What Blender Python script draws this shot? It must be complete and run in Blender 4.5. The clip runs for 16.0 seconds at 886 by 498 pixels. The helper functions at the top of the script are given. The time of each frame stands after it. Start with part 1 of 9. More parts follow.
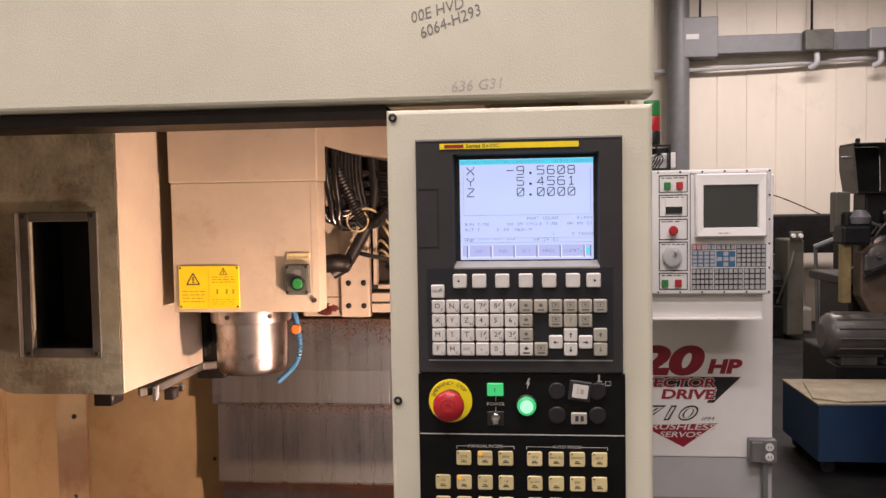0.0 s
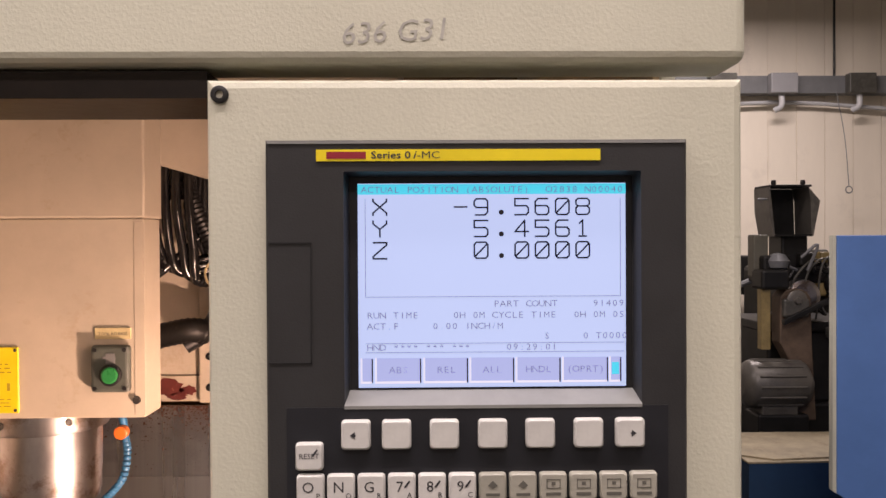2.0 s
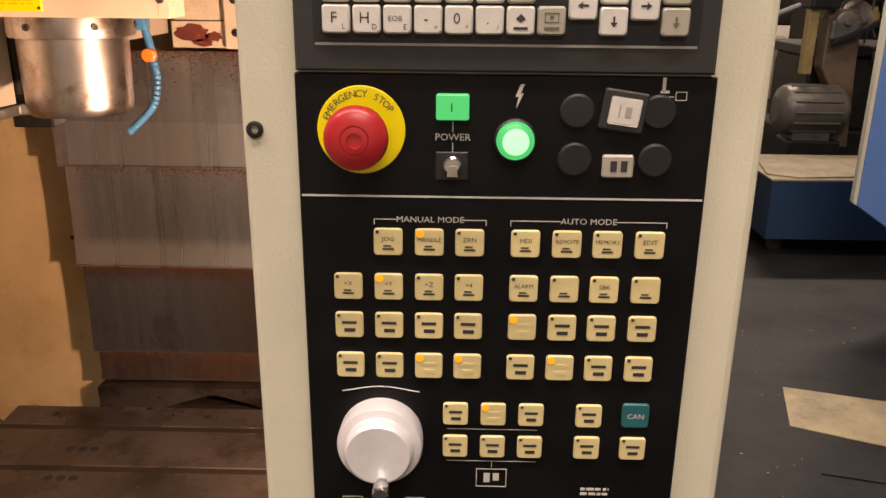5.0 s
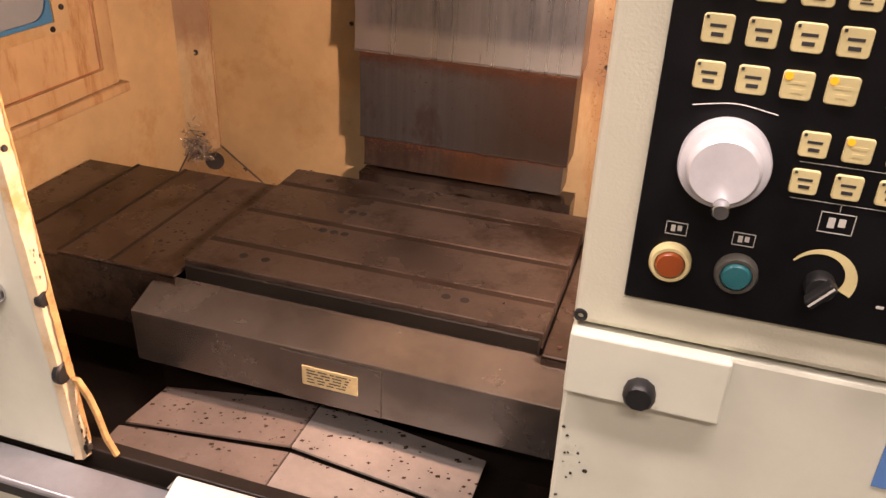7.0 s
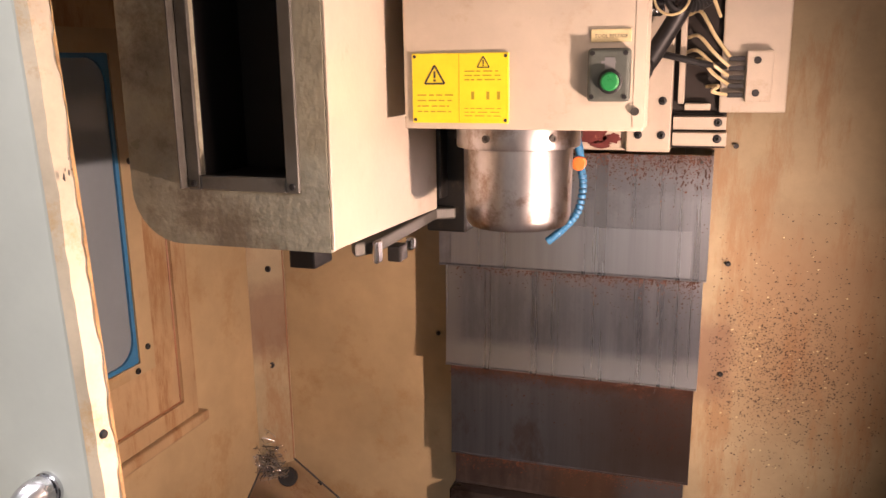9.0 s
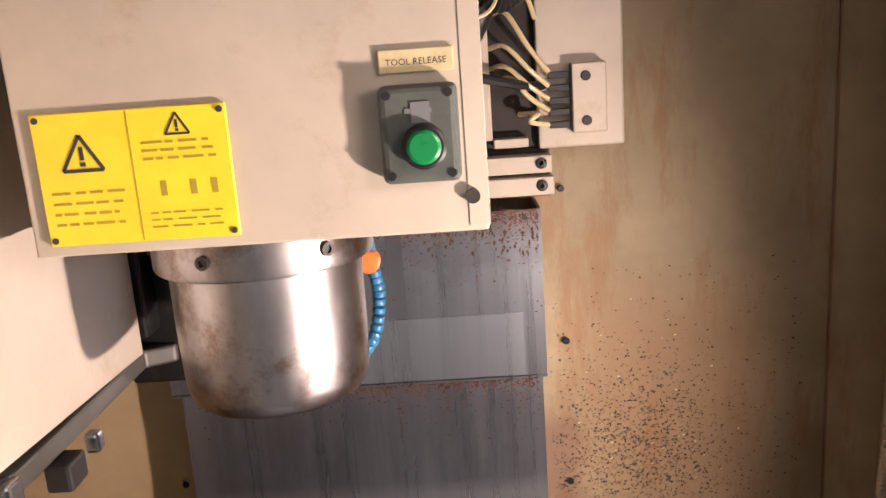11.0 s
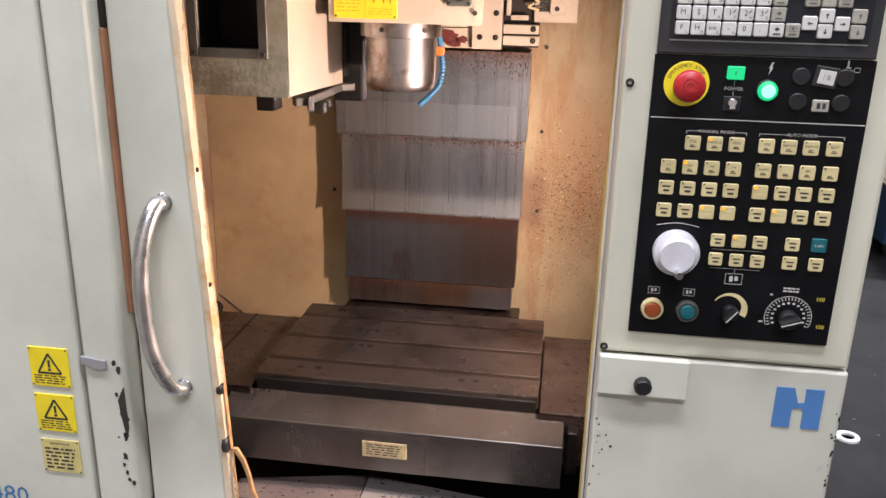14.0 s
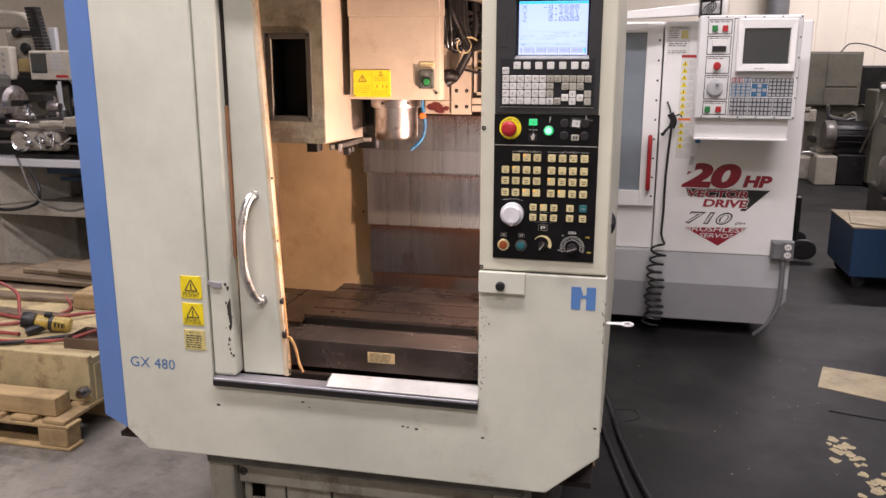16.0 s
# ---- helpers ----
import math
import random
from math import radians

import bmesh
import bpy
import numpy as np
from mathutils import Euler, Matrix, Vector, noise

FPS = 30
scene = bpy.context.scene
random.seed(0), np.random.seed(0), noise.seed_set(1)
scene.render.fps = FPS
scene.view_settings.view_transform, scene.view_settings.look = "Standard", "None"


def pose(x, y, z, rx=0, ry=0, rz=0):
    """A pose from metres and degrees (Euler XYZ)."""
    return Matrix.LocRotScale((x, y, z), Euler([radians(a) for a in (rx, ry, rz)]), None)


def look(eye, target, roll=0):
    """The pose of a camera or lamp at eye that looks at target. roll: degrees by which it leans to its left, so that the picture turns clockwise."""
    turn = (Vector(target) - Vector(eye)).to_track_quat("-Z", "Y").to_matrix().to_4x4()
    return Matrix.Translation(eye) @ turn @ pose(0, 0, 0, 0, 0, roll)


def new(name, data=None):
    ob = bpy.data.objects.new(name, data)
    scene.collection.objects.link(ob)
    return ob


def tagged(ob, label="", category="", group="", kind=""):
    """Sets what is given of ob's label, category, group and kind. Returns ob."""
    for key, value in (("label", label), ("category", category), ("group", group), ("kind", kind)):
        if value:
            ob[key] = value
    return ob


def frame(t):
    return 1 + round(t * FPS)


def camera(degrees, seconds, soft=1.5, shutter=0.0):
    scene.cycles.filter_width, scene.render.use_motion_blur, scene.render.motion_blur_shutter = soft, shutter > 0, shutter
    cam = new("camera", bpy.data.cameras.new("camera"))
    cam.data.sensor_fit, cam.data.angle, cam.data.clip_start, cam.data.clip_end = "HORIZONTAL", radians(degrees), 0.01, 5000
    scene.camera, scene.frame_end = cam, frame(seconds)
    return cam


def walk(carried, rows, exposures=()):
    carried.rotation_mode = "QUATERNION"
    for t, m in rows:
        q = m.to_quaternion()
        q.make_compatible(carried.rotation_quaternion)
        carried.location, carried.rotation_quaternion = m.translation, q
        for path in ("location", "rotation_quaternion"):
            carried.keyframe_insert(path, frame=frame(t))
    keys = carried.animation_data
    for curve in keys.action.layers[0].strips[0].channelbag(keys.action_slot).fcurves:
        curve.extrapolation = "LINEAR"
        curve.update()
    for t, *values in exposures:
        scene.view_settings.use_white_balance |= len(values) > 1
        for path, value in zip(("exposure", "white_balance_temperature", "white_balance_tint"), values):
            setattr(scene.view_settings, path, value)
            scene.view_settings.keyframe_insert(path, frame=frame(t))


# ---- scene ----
cam = camera(57.0, 16.0)
ROWS = [
    (0.0, (-0.011, 0.03, 1.704), (-0.211, 2.017, 1.6), -0.9),
    (0.5, (-0.063, 0.288, 1.707), (-0.155, 2.285, 1.641), -0.4),
    (1.0, (-0.083, 0.464, 1.716), (-0.094, 2.463, 1.693), -0.2),
    (1.5, (-0.057, 0.532, 1.725), (-0.03, 2.532, 1.711), -0.3),
    (2.0, (-0.048, 0.557, 1.726), (-0.015, 2.557, 1.709), -0.3),
    (2.5, (-0.044, 0.558, 1.719), (-0.017, 2.557, 1.669), -0.5),
    (3.0, (-0.037, 0.556, 1.696), (-0.02, 2.553, 1.586), -0.4),
    (3.5, (-0.045, 0.544, 1.657), (-0.02, 2.535, 1.463), 0.2),
    (4.0, (-0.045, 0.545, 1.615), (-0.034, 2.519, 1.294), 0.4),
    (4.2, (-0.045, 0.546, 1.602), (-0.042, 2.509, 1.219), 0.3),
    (6.3, (-0.067, 0.537, 1.469), (-0.341, 2.296, 0.557), 2.4),
    (6.5, (-0.088, 0.527, 1.46), (-0.434, 2.263, 0.528), 2.6),
    (7.0, (-0.127, 0.506, 1.44), (-0.638, 2.189, 0.487), 2.4),
    (7.5, (-0.147, 0.505, 1.452), (-0.798, 2.165, 0.545), 1.9),
    (8.0, (-0.192, 0.545, 1.502), (-0.918, 2.238, 0.724), 0.8),
    (8.5, (-0.278, 0.589, 1.547), (-0.984, 2.356, 0.932), 0.1),
    (9.0, (-0.345, 0.635, 1.581), (-0.965, 2.482, 1.129), -0.8),
    (9.2, (-0.357, 0.675, 1.59), (-0.935, 2.548, 1.193), -1.3),
    (11.3, (-0.476, 1.137, 1.607), (-0.445, 3.076, 1.116), -4.1),
    (11.5, (-0.498, 1.113, 1.574), (-0.415, 3.033, 1.022), -4.0),
    (12.0, (-0.525, 0.967, 1.548), (-0.382, 2.831, 0.837), -2.8),
    (12.5, (-0.553, 0.743, 1.529), (-0.442, 2.596, 0.785), -1.0),
    (13.0, (-0.529, 0.511, 1.526), (-0.527, 2.378, 0.81), 0.4),
    (13.5, (-0.438, 0.254, 1.554), (-0.59, 2.13, 0.877), 1.0),
    (14.0, (-0.26, -0.01, 1.565), (-0.524, 1.876, 0.953), 1.3),
    (14.5, (-0.114, -0.246, 1.593), (-0.457, 1.643, 1.032), 0.9),
    (15.0, (-0.033, -0.526, 1.597), (-0.409, 1.368, 1.077), 0.6),
    (15.5, (0.065, -0.775, 1.608), (-0.336, 1.122, 1.115), 0.3),
    (16.0, (0.187, -1.001, 1.628), (-0.246, 0.898, 1.172), -0.0),
]
EXPOSURES = [(0.0, -0.64, 7100, 30), (1.5, -0.72, 6700, 30), (2.5, -0.77, 8000, 32), (3.5, -0.76, 8500, 28), (4.0, -0.72, 8700, 27), (6.5, -0.08, 7900, 34), (7.5, -0.1, 7800, 36), (8.5, -0.13, 7450, 42),
             (9.0, -0.26, 6300, 26), (11.5, -0.42, 5500, 16), (12.5, 0.0, 5500, 13), (13.0, 0.0, 5400, 9), (13.5, -0.1, 5700, 17), (14.5, -0.3, 6300, 23), (16.0, -0.27, 6600, 28)]
walk(cam, [(t, look(eye, target, roll)) for t, eye, target, roll in ROWS], EXPOSURES)

# ---- world and lights ----
world = bpy.data.worlds.new("world")
scene.world = world
world.use_nodes = True
world.node_tree.nodes["Background"].inputs[0].default_value = (0.9, 0.95, 1.0, 1)
world.node_tree.nodes["Background"].inputs[1].default_value = 0.008


def lamp(name, kind, energy, colour, m, size=(1.2, 0.3), cone=90, blend=0.3):
    d = bpy.data.lights.new(name, kind)
    d.energy, d.color = energy, colour
    if kind == "AREA":
        d.shape, d.size, d.size_y = "RECTANGLE", size[0], size[1]
    else:
        d.shadow_soft_size = size[0]
    if kind == "SPOT":
        d.spot_size, d.spot_blend = radians(cone), blend
    ob = new(name, d)
    ob.matrix_world = m
    return ob


COOL = (0.96, 0.98, 0.95)
# Entry at (1.5, 1.7) is an unseen fill, added to brighten the white machine.
for lx, ly, le in ((-2.6, 0.2, 205), (0.45, 0.1, 200), (-2.6, 4.6, 190), (2.6, 4.9, 85), (1.5, 1.7, 85), (3.4, 9.2, 370), (0.2, -2.6, 190)):
    lamp("ceiling_lamp_light", "AREA", le, COOL, pose(lx, ly, 4.85), (2.4, 0.35))
WORK, WORK_FILL = (0.07, 1.34, 1.17), (-0.02, 1.27, 1.74)
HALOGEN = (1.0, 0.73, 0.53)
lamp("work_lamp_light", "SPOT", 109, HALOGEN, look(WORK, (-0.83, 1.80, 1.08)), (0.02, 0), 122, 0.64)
# Second spot is an unseen fill, added to brighten the spindle head.
lamp("work_lamp_light", "SPOT", 17, HALOGEN, look(WORK_FILL, (-0.64, 1.80, 1.57)), (0.11, 0), 130, 0.8)

# ---- materials ----


def links(nt, *pairs):
    for a, b in pairs:
        nt.links.new(a, b)


def mat(name, c, rough=0.5, metal=0.0, var=0.12, scale=6.0, bump=0.0, bscale=300.0, stain=None, samount=0.5, sscale=4.0,
        sthresh=0.55, stretch=(1, 1, 1), sstretch=None, rand=0.0, coat=0.0, rvar=0.1, spec=0.5, zones=(), wavy=0.03):
    """A painted or bare surface: two scales of colour variation, optional stains, relief and variation of gloss."""
    m = bpy.data.materials.new(name)
    m.use_nodes = True
    nt = m.node_tree
    n = nt.nodes
    p = n["Principled BSDF"]
    p.inputs["Roughness"].default_value = rough
    p.inputs["Metallic"].default_value = metal
    p.inputs["Coat Weight"].default_value = coat
    p.inputs["Specular IOR Level"].default_value = spec
    tc = n.new("ShaderNodeTexCoord")
    mp = n.new("ShaderNodeMapping")
    mp.inputs["Scale"].default_value = stretch
    links(nt, (tc.outputs["Object"], mp.inputs["Vector"]))

    def noise_tex(sc, detail=6.0, rgh=0.6, plain=False):
        t = n.new("ShaderNodeTexNoise")
        t.inputs["Scale"].default_value, t.inputs["Detail"].default_value, t.inputs["Roughness"].default_value = sc, detail, rgh
        links(nt, (tc.outputs["Object"] if plain else mp.outputs[0], t.inputs["Vector"]))
        return t.outputs["Fac"]

    def ramp(fac, a, b):
        r = n.new("ShaderNodeMapRange")
        r.inputs["From Min"].default_value, r.inputs["From Max"].default_value = a, b
        links(nt, (fac, r.inputs["Value"]))
        return r.outputs[0]

    def mixc(fac, a, b, kind="MIX"):
        x = n.new("ShaderNodeMix")
        x.data_type, x.blend_type = "RGBA", kind
        for sock, v in ((x.inputs["Factor"], fac), (x.inputs[6], a), (x.inputs[7], b)):
            if isinstance(v, (int, float)):
                sock.default_value = v
            elif isinstance(v, tuple):
                sock.default_value = (*v, 1)
            else:
                links(nt, (v, sock))
        return x.outputs[2]

    big, fine = noise_tex(scale), noise_tex(scale * 9, 4.0, 0.7)
    lo = tuple(max(0.0, v * (1 - var * 1.6)) for v in c)
    hi = tuple(min(1.0, v * (1 + var * 0.8)) for v in c)
    col = mixc(ramp(big, 0.3, 0.7), lo, hi)
    col = mixc(var * 0.8, col, mixc(ramp(fine, 0.35, 0.65), tuple(v * 0.6 for v in c), c))
    if stain:
        st = noise_tex(sscale, 8.0, 0.75, True)
        if sstretch:
            ms = n.new("ShaderNodeMapping")
            ms.inputs["Scale"].default_value = sstretch
            links(nt, (tc.outputs["Object"], ms.inputs["Vector"]), (ms.outputs[0], st.node.inputs["Vector"]))
        s1 = ramp(st, sthresh, sthresh + 0.12)
        f = n.new("ShaderNodeMath")
        f.operation = "MULTIPLY"
        f.inputs[1].default_value = samount
        links(nt, (s1, f.inputs[0]))
        col = mixc(f.outputs[0], col, stain)
    # worn or stained areas with a ragged outline: (colour, amount, ((axis, from, to), ...)), each ramp rising from..to
    if zones:
        sep = n.new("ShaderNodeSeparateXYZ")
        links(nt, (tc.outputs["Object"], sep.inputs[0]))
        edge = noise_tex(22.0, 6.0, 0.7, True)

        def calc(op, a, b):
            q = n.new("ShaderNodeMath")
            q.operation = op
            for sock, v in zip(q.inputs, (a, b)):
                if isinstance(v, (int, float)):
                    sock.default_value = v
                else:
                    links(nt, (v, sock))
            return q.outputs[0]

        wob = calc("MULTIPLY", calc("SUBTRACT", edge, 0.5), 2 * wavy)
        for zc, amount, ramps in zones:
            m0 = amount
            for axis, za, zb in ramps:
                m0 = calc("MULTIPLY", ramp(calc("ADD", sep.outputs["XYZ".index(axis)], wob), za, zb), m0)
            col = mixc(m0, col, zc)
    if rand:
        oi = n.new("ShaderNodeObjectInfo")
        col = mixc(rand, col, mixc(oi.outputs["Random"], tuple(v * 0.45 for v in c), tuple(min(1, v * 1.3) for v in c)))
    links(nt, (col, p.inputs["Base Color"]))
    r = n.new("ShaderNodeMapRange")
    r.inputs["To Min"].default_value, r.inputs["To Max"].default_value = max(0.04, rough - rvar), min(1, rough + rvar)
    links(nt, (big, r.inputs["Value"]), (r.outputs[0], p.inputs["Roughness"]))
    if bump:
        b = n.new("ShaderNodeBump")
        b.inputs["Strength"].default_value, b.inputs["Distance"].default_value = min(1, bump), 0.0012 * max(1, bump)
        links(nt, (noise_tex(bscale, 2.0, 0.5), b.inputs["Height"]), (b.outputs[0], p.inputs["Normal"]))
    return m


def glow(name, c, strength):
    m = bpy.data.materials.new(name)
    m.use_nodes = True
    p = m.node_tree.nodes["Principled BSDF"]
    p.inputs["Base Color"].default_value = (*[v * 0.12 for v in c], 1)
    p.inputs["Emission Color"].default_value, p.inputs["Emission Strength"].default_value = (*c, 1), strength
    return m


CREAM = mat("cream_texture_paint", (0.60, 0.59, 0.475), 0.42, var=0.07, scale=3.0, bump=0.3, bscale=430, stain=(0.36, 0.31, 0.22), samount=0.22, sscale=5, sthresh=0.6)
CREAM_SMOOTH = mat("cream_smooth_paint", (0.59, 0.60, 0.51), 0.36, var=0.1, scale=3, bump=0.14, bscale=140, stain=(0.27, 0.23, 0.16), samount=0.4, sscale=5, sthresh=0.6)
LINER = mat("oil_stained_cream_liner", (0.43, 0.32, 0.18), 0.38, var=0.2, scale=2.5, bump=0.15, bscale=60, stain=(0.27, 0.145, 0.05), samount=0.6, sscale=4.2, sthresh=0.52)
LINER_RUST = mat("rust_stained_liner", (0.40, 0.275, 0.15), 0.4, var=0.2, scale=3, bump=0.2, bscale=90, stain=(0.23, 0.105, 0.035), samount=0.75, sscale=6, sthresh=0.50, sstretch=(1, 2.2, 0.5))
LINER_BROWN = mat("brown_streaked_liner", (0.35, 0.28, 0.172), 0.62, spec=0.25, var=0.18, scale=5, bump=0.2, bscale=90, stain=(0.25, 0.13, 0.055), samount=0.6, sscale=5, sthresh=0.5, sstretch=(2.4, 1, 0.55),
                  zones=(((0.16, 0.085, 0.055), 0.65, (("X", -0.275, -0.30), ("Z", 0.88, 0.93), ("Z", 1.10, 1.05))), ((0.26, 0.145, 0.07), 0.55, (("X", -0.33, -0.24), ("X", 0.03, -0.06), ("Z", 0.80, 0.98), ("Z", 1.33, 1.2)))))
HEADPAINT = mat("cream_head_paint", (0.49, 0.43, 0.345), 0.35, var=0.11, scale=5, bump=0.12, bscale=150, stain=(0.30, 0.21, 0.11), samount=0.5, sscale=7, sthresh=0.57)
GRIME = mat("oily_grey_green_paint", (0.36, 0.35, 0.27), 0.30, var=0.3, scale=9, bump=0.9, bscale=110, stain=(0.12, 0.09, 0.06), samount=0.75, sscale=6, sthresh=0.5)
WAY = mat("brushed_way_cover_steel", (0.32, 0.335, 0.365), 0.28, 0.93, var=0.12, scale=4, stretch=(14, 1, 0.25), stain=(0.15, 0.15, 0.16), samount=0.4, sscale=2.6, sthresh=0.46, sstretch=(1.5, 1, 1.9), rvar=0.035,
          zones=(((0.12, 0.075, 0.055), 0.6, (("Z", 1.365, 1.405), ("X", -0.56, -0.42))),))
WAY_PATCH = mat("clean_patch_steel", (0.35, 0.365, 0.395), 0.28, 0.93, var=0.08, scale=4, stretch=(14, 1, 0.25), rvar=0.03)
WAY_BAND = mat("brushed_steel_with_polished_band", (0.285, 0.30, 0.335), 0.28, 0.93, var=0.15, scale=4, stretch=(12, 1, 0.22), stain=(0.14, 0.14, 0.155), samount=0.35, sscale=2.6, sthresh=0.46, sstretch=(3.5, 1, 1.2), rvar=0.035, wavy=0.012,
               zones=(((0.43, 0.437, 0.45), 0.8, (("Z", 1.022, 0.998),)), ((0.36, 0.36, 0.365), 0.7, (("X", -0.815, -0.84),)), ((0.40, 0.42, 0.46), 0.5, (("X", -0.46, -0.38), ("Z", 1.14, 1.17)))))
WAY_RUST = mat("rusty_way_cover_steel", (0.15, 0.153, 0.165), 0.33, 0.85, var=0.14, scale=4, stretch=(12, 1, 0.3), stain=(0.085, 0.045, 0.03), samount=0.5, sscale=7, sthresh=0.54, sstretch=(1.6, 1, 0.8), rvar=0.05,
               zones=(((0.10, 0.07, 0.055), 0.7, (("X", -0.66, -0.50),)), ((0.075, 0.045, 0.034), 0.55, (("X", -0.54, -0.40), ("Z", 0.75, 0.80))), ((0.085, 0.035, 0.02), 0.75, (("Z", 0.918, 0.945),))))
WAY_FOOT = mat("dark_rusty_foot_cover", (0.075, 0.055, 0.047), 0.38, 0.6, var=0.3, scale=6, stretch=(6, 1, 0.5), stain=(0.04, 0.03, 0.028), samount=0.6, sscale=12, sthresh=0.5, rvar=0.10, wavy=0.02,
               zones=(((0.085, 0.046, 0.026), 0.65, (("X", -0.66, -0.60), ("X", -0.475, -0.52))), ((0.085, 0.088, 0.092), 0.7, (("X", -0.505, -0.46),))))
TABLE = mat("oily_table_steel", (0.094, 0.076, 0.067), 0.29, 0.6, var=0.5, scale=5, bump=0.22, bscale=200, stain=(0.022, 0.013, 0.009), samount=0.9, sscale=6, sthresh=0.50, rvar=0.27)
APRON = mat("brown_tinted_sheet_steel", (0.205, 0.187, 0.175), 0.25, 0.8, var=0.35, scale=6, bump=0.08, bscale=160, stain=(0.12, 0.06, 0.035), samount=0.6, sscale=8, sthresh=0.6)
# DARK also fills gaps and recesses, where it stands in for shade.
DARK = mat("dark_oily_casting_and_shade", (0.018, 0.012, 0.009), 0.5, 0.0, spec=0.3, var=0.4, scale=10, bump=0.3, bscale=80)
STEEL = mat("ground_spindle_steel", (0.42, 0.40, 0.40), 0.33, 1.0, var=0.3, scale=9, stretch=(1, 1, 0.5), stain=(0.17, 0.11, 0.075), samount=0.8, sscale=12, sthresh=0.5)
SWARF = mat("brown_rusted_swarf", (0.052, 0.031, 0.018), 0.5, 0.1, var=0.3, scale=60)
RUSTFLAKE = mat("rust_flakes", (0.13, 0.045, 0.02), 0.7, 0.0, var=0.4, scale=50)
STEELDARK = mat("oiled_dark_steel", (0.06, 0.056, 0.053), 0.45, 0.6, var=0.25, scale=14)
CHROME = mat("worn_bright_steel", (0.66, 0.66, 0.68), 0.2, 1.0, var=0.1, scale=20)
SILL = mat("worn_aluminium_sill", (0.27, 0.27, 0.29), 0.34, 0.45, var=0.15, scale=12, stain=(0.2, 0.2, 0.22), samount=0.5, sscale=20, sthresh=0.55)
RUBBER = mat("black_rubber", (0.014, 0.014, 0.015), 0.45, spec=0.4, var=0.3, scale=30)
BLACK = mat("black_panel_plastic", (0.006, 0.006, 0.007), 0.4, spec=0.15, var=0.25, scale=25, bump=0.1, bscale=700)
CHARCOAL = mat("charcoal_bezel_plastic", (0.031, 0.031, 0.032), 0.5, spec=0.3, var=0.12, scale=18, bump=0.12, bscale=900)
CHARCOAL_DARK = mat("dark_keyboard_field", (0.018, 0.019, 0.023), 0.5, spec=0.25, var=0.15, scale=18)
BEZEL_EDGE = mat("light_bezel_edge", (0.25, 0.25, 0.24), 0.4, var=0.1, scale=30)
KEYWHITE = mat("white_key_plastic", (0.60, 0.59, 0.56), 0.4, var=0.08, scale=60, rand=0.08)
KEYTAN = mat("tan_key_plastic", (0.36, 0.345, 0.29), 0.42, var=0.1, scale=60, rand=0.08)
KEYCREAM = mat("yellowed_cream_membrane_key", (0.66, 0.56, 0.29), 0.42, var=0.1, scale=60, rand=0.12)
LEGEND = mat("dark_print", (0.03, 0.03, 0.035), 0.5, var=0.05)
PRINTWHITE = mat("pale_print", (0.55, 0.54, 0.5), 0.5, var=0.1)
PRINTYELLOW = mat("yellow_print", (0.75, 0.6, 0.08), 0.5, var=0.1)
YELLOW = mat("yellow_enamel_sign", (0.84, 0.66, 0.012), 0.4, var=0.06, scale=30)
YELLOW_DULL = mat("faded_yellow_plate", (0.62, 0.53, 0.2), 0.4, var=0.15, scale=40)
LEGEND_SOFT = mat("faded_key_print", (0.11, 0.105, 0.09), 0.5, var=0.05)
GLOSSBLACK = mat("glossy_black_cable_sheath", (0.01, 0.01, 0.011), 0.2, spec=0.6, var=0.2, scale=30)
RUSTBROWN = mat("rust_brown_scale", (0.062, 0.028, 0.017), 0.65, var=0.5, scale=40, bump=0.3, bscale=300, stain=(0.05, 0.025, 0.015), samount=0.8, sscale=40, sthresh=0.5)
BRASSPLATE = mat("pale_brass_nameplate", (0.68, 0.57, 0.32), 0.35, 0.3, var=0.15, scale=60)
REDPLASTIC = mat("red_plastic", (0.43, 0.02, 0.025), 0.35, var=0.08, scale=40)
ORANGE = mat("orange_plastic", (0.8, 0.18, 0.03), 0.35, var=0.1, scale=50)
AMBER = mat("amber_lens", (0.32, 0.07, 0.02), 0.25, var=0.1, scale=50)
TEAL = mat("teal_lens", (0.01, 0.12, 0.14), 0.3, var=0.1, scale=50)
GREENPL = mat("green_plastic", (0.01, 0.20, 0.05), 0.3, var=0.1, scale=60)
GREYBOX = mat("grey_green_switch_box", (0.075, 0.085, 0.075), 0.45, var=0.2, scale=40, bump=0.2, bscale=500)
HOSEBLUE = mat("blue_coolant_hose_plastic", (0.03, 0.16, 0.33), 0.35, var=0.1, scale=50)
BLUE = mat("blue_enamel", (0.10, 0.23, 0.56), 0.35, var=0.06, scale=4, bump=0.12, bscale=200)
LOGOBLUE = mat("blue_print", (0.08, 0.21, 0.48), 0.45, var=0.05)
SPLASH = mat("grimy_white_plate", (0.52, 0.51, 0.48), 0.45, var=0.15, scale=10, stain=(0.25, 0.2, 0.15), samount=0.6, sscale=16, sthresh=0.57)
SATIN = mat("satin_handle_steel", (0.66, 0.65, 0.64), 0.3, 0.9, var=0.2, scale=18, bump=0.05, bscale=200, rvar=0.2)
FOAM = mat("torn_orange_foam", (0.52, 0.30, 0.12), 0.8, var=0.35, scale=40, bump=0.5, bscale=200, stain=(0.16, 0.08, 0.03), samount=0.7, sscale=30, sthresh=0.55)
WORN_EDGE = mat("worn_door_edge", (0.67, 0.54, 0.37), 0.45, var=0.2, scale=12, bump=0.5, bscale=60, stain=(0.5, 0.25, 0.05), samount=0.7, sscale=11, sthresh=0.52)
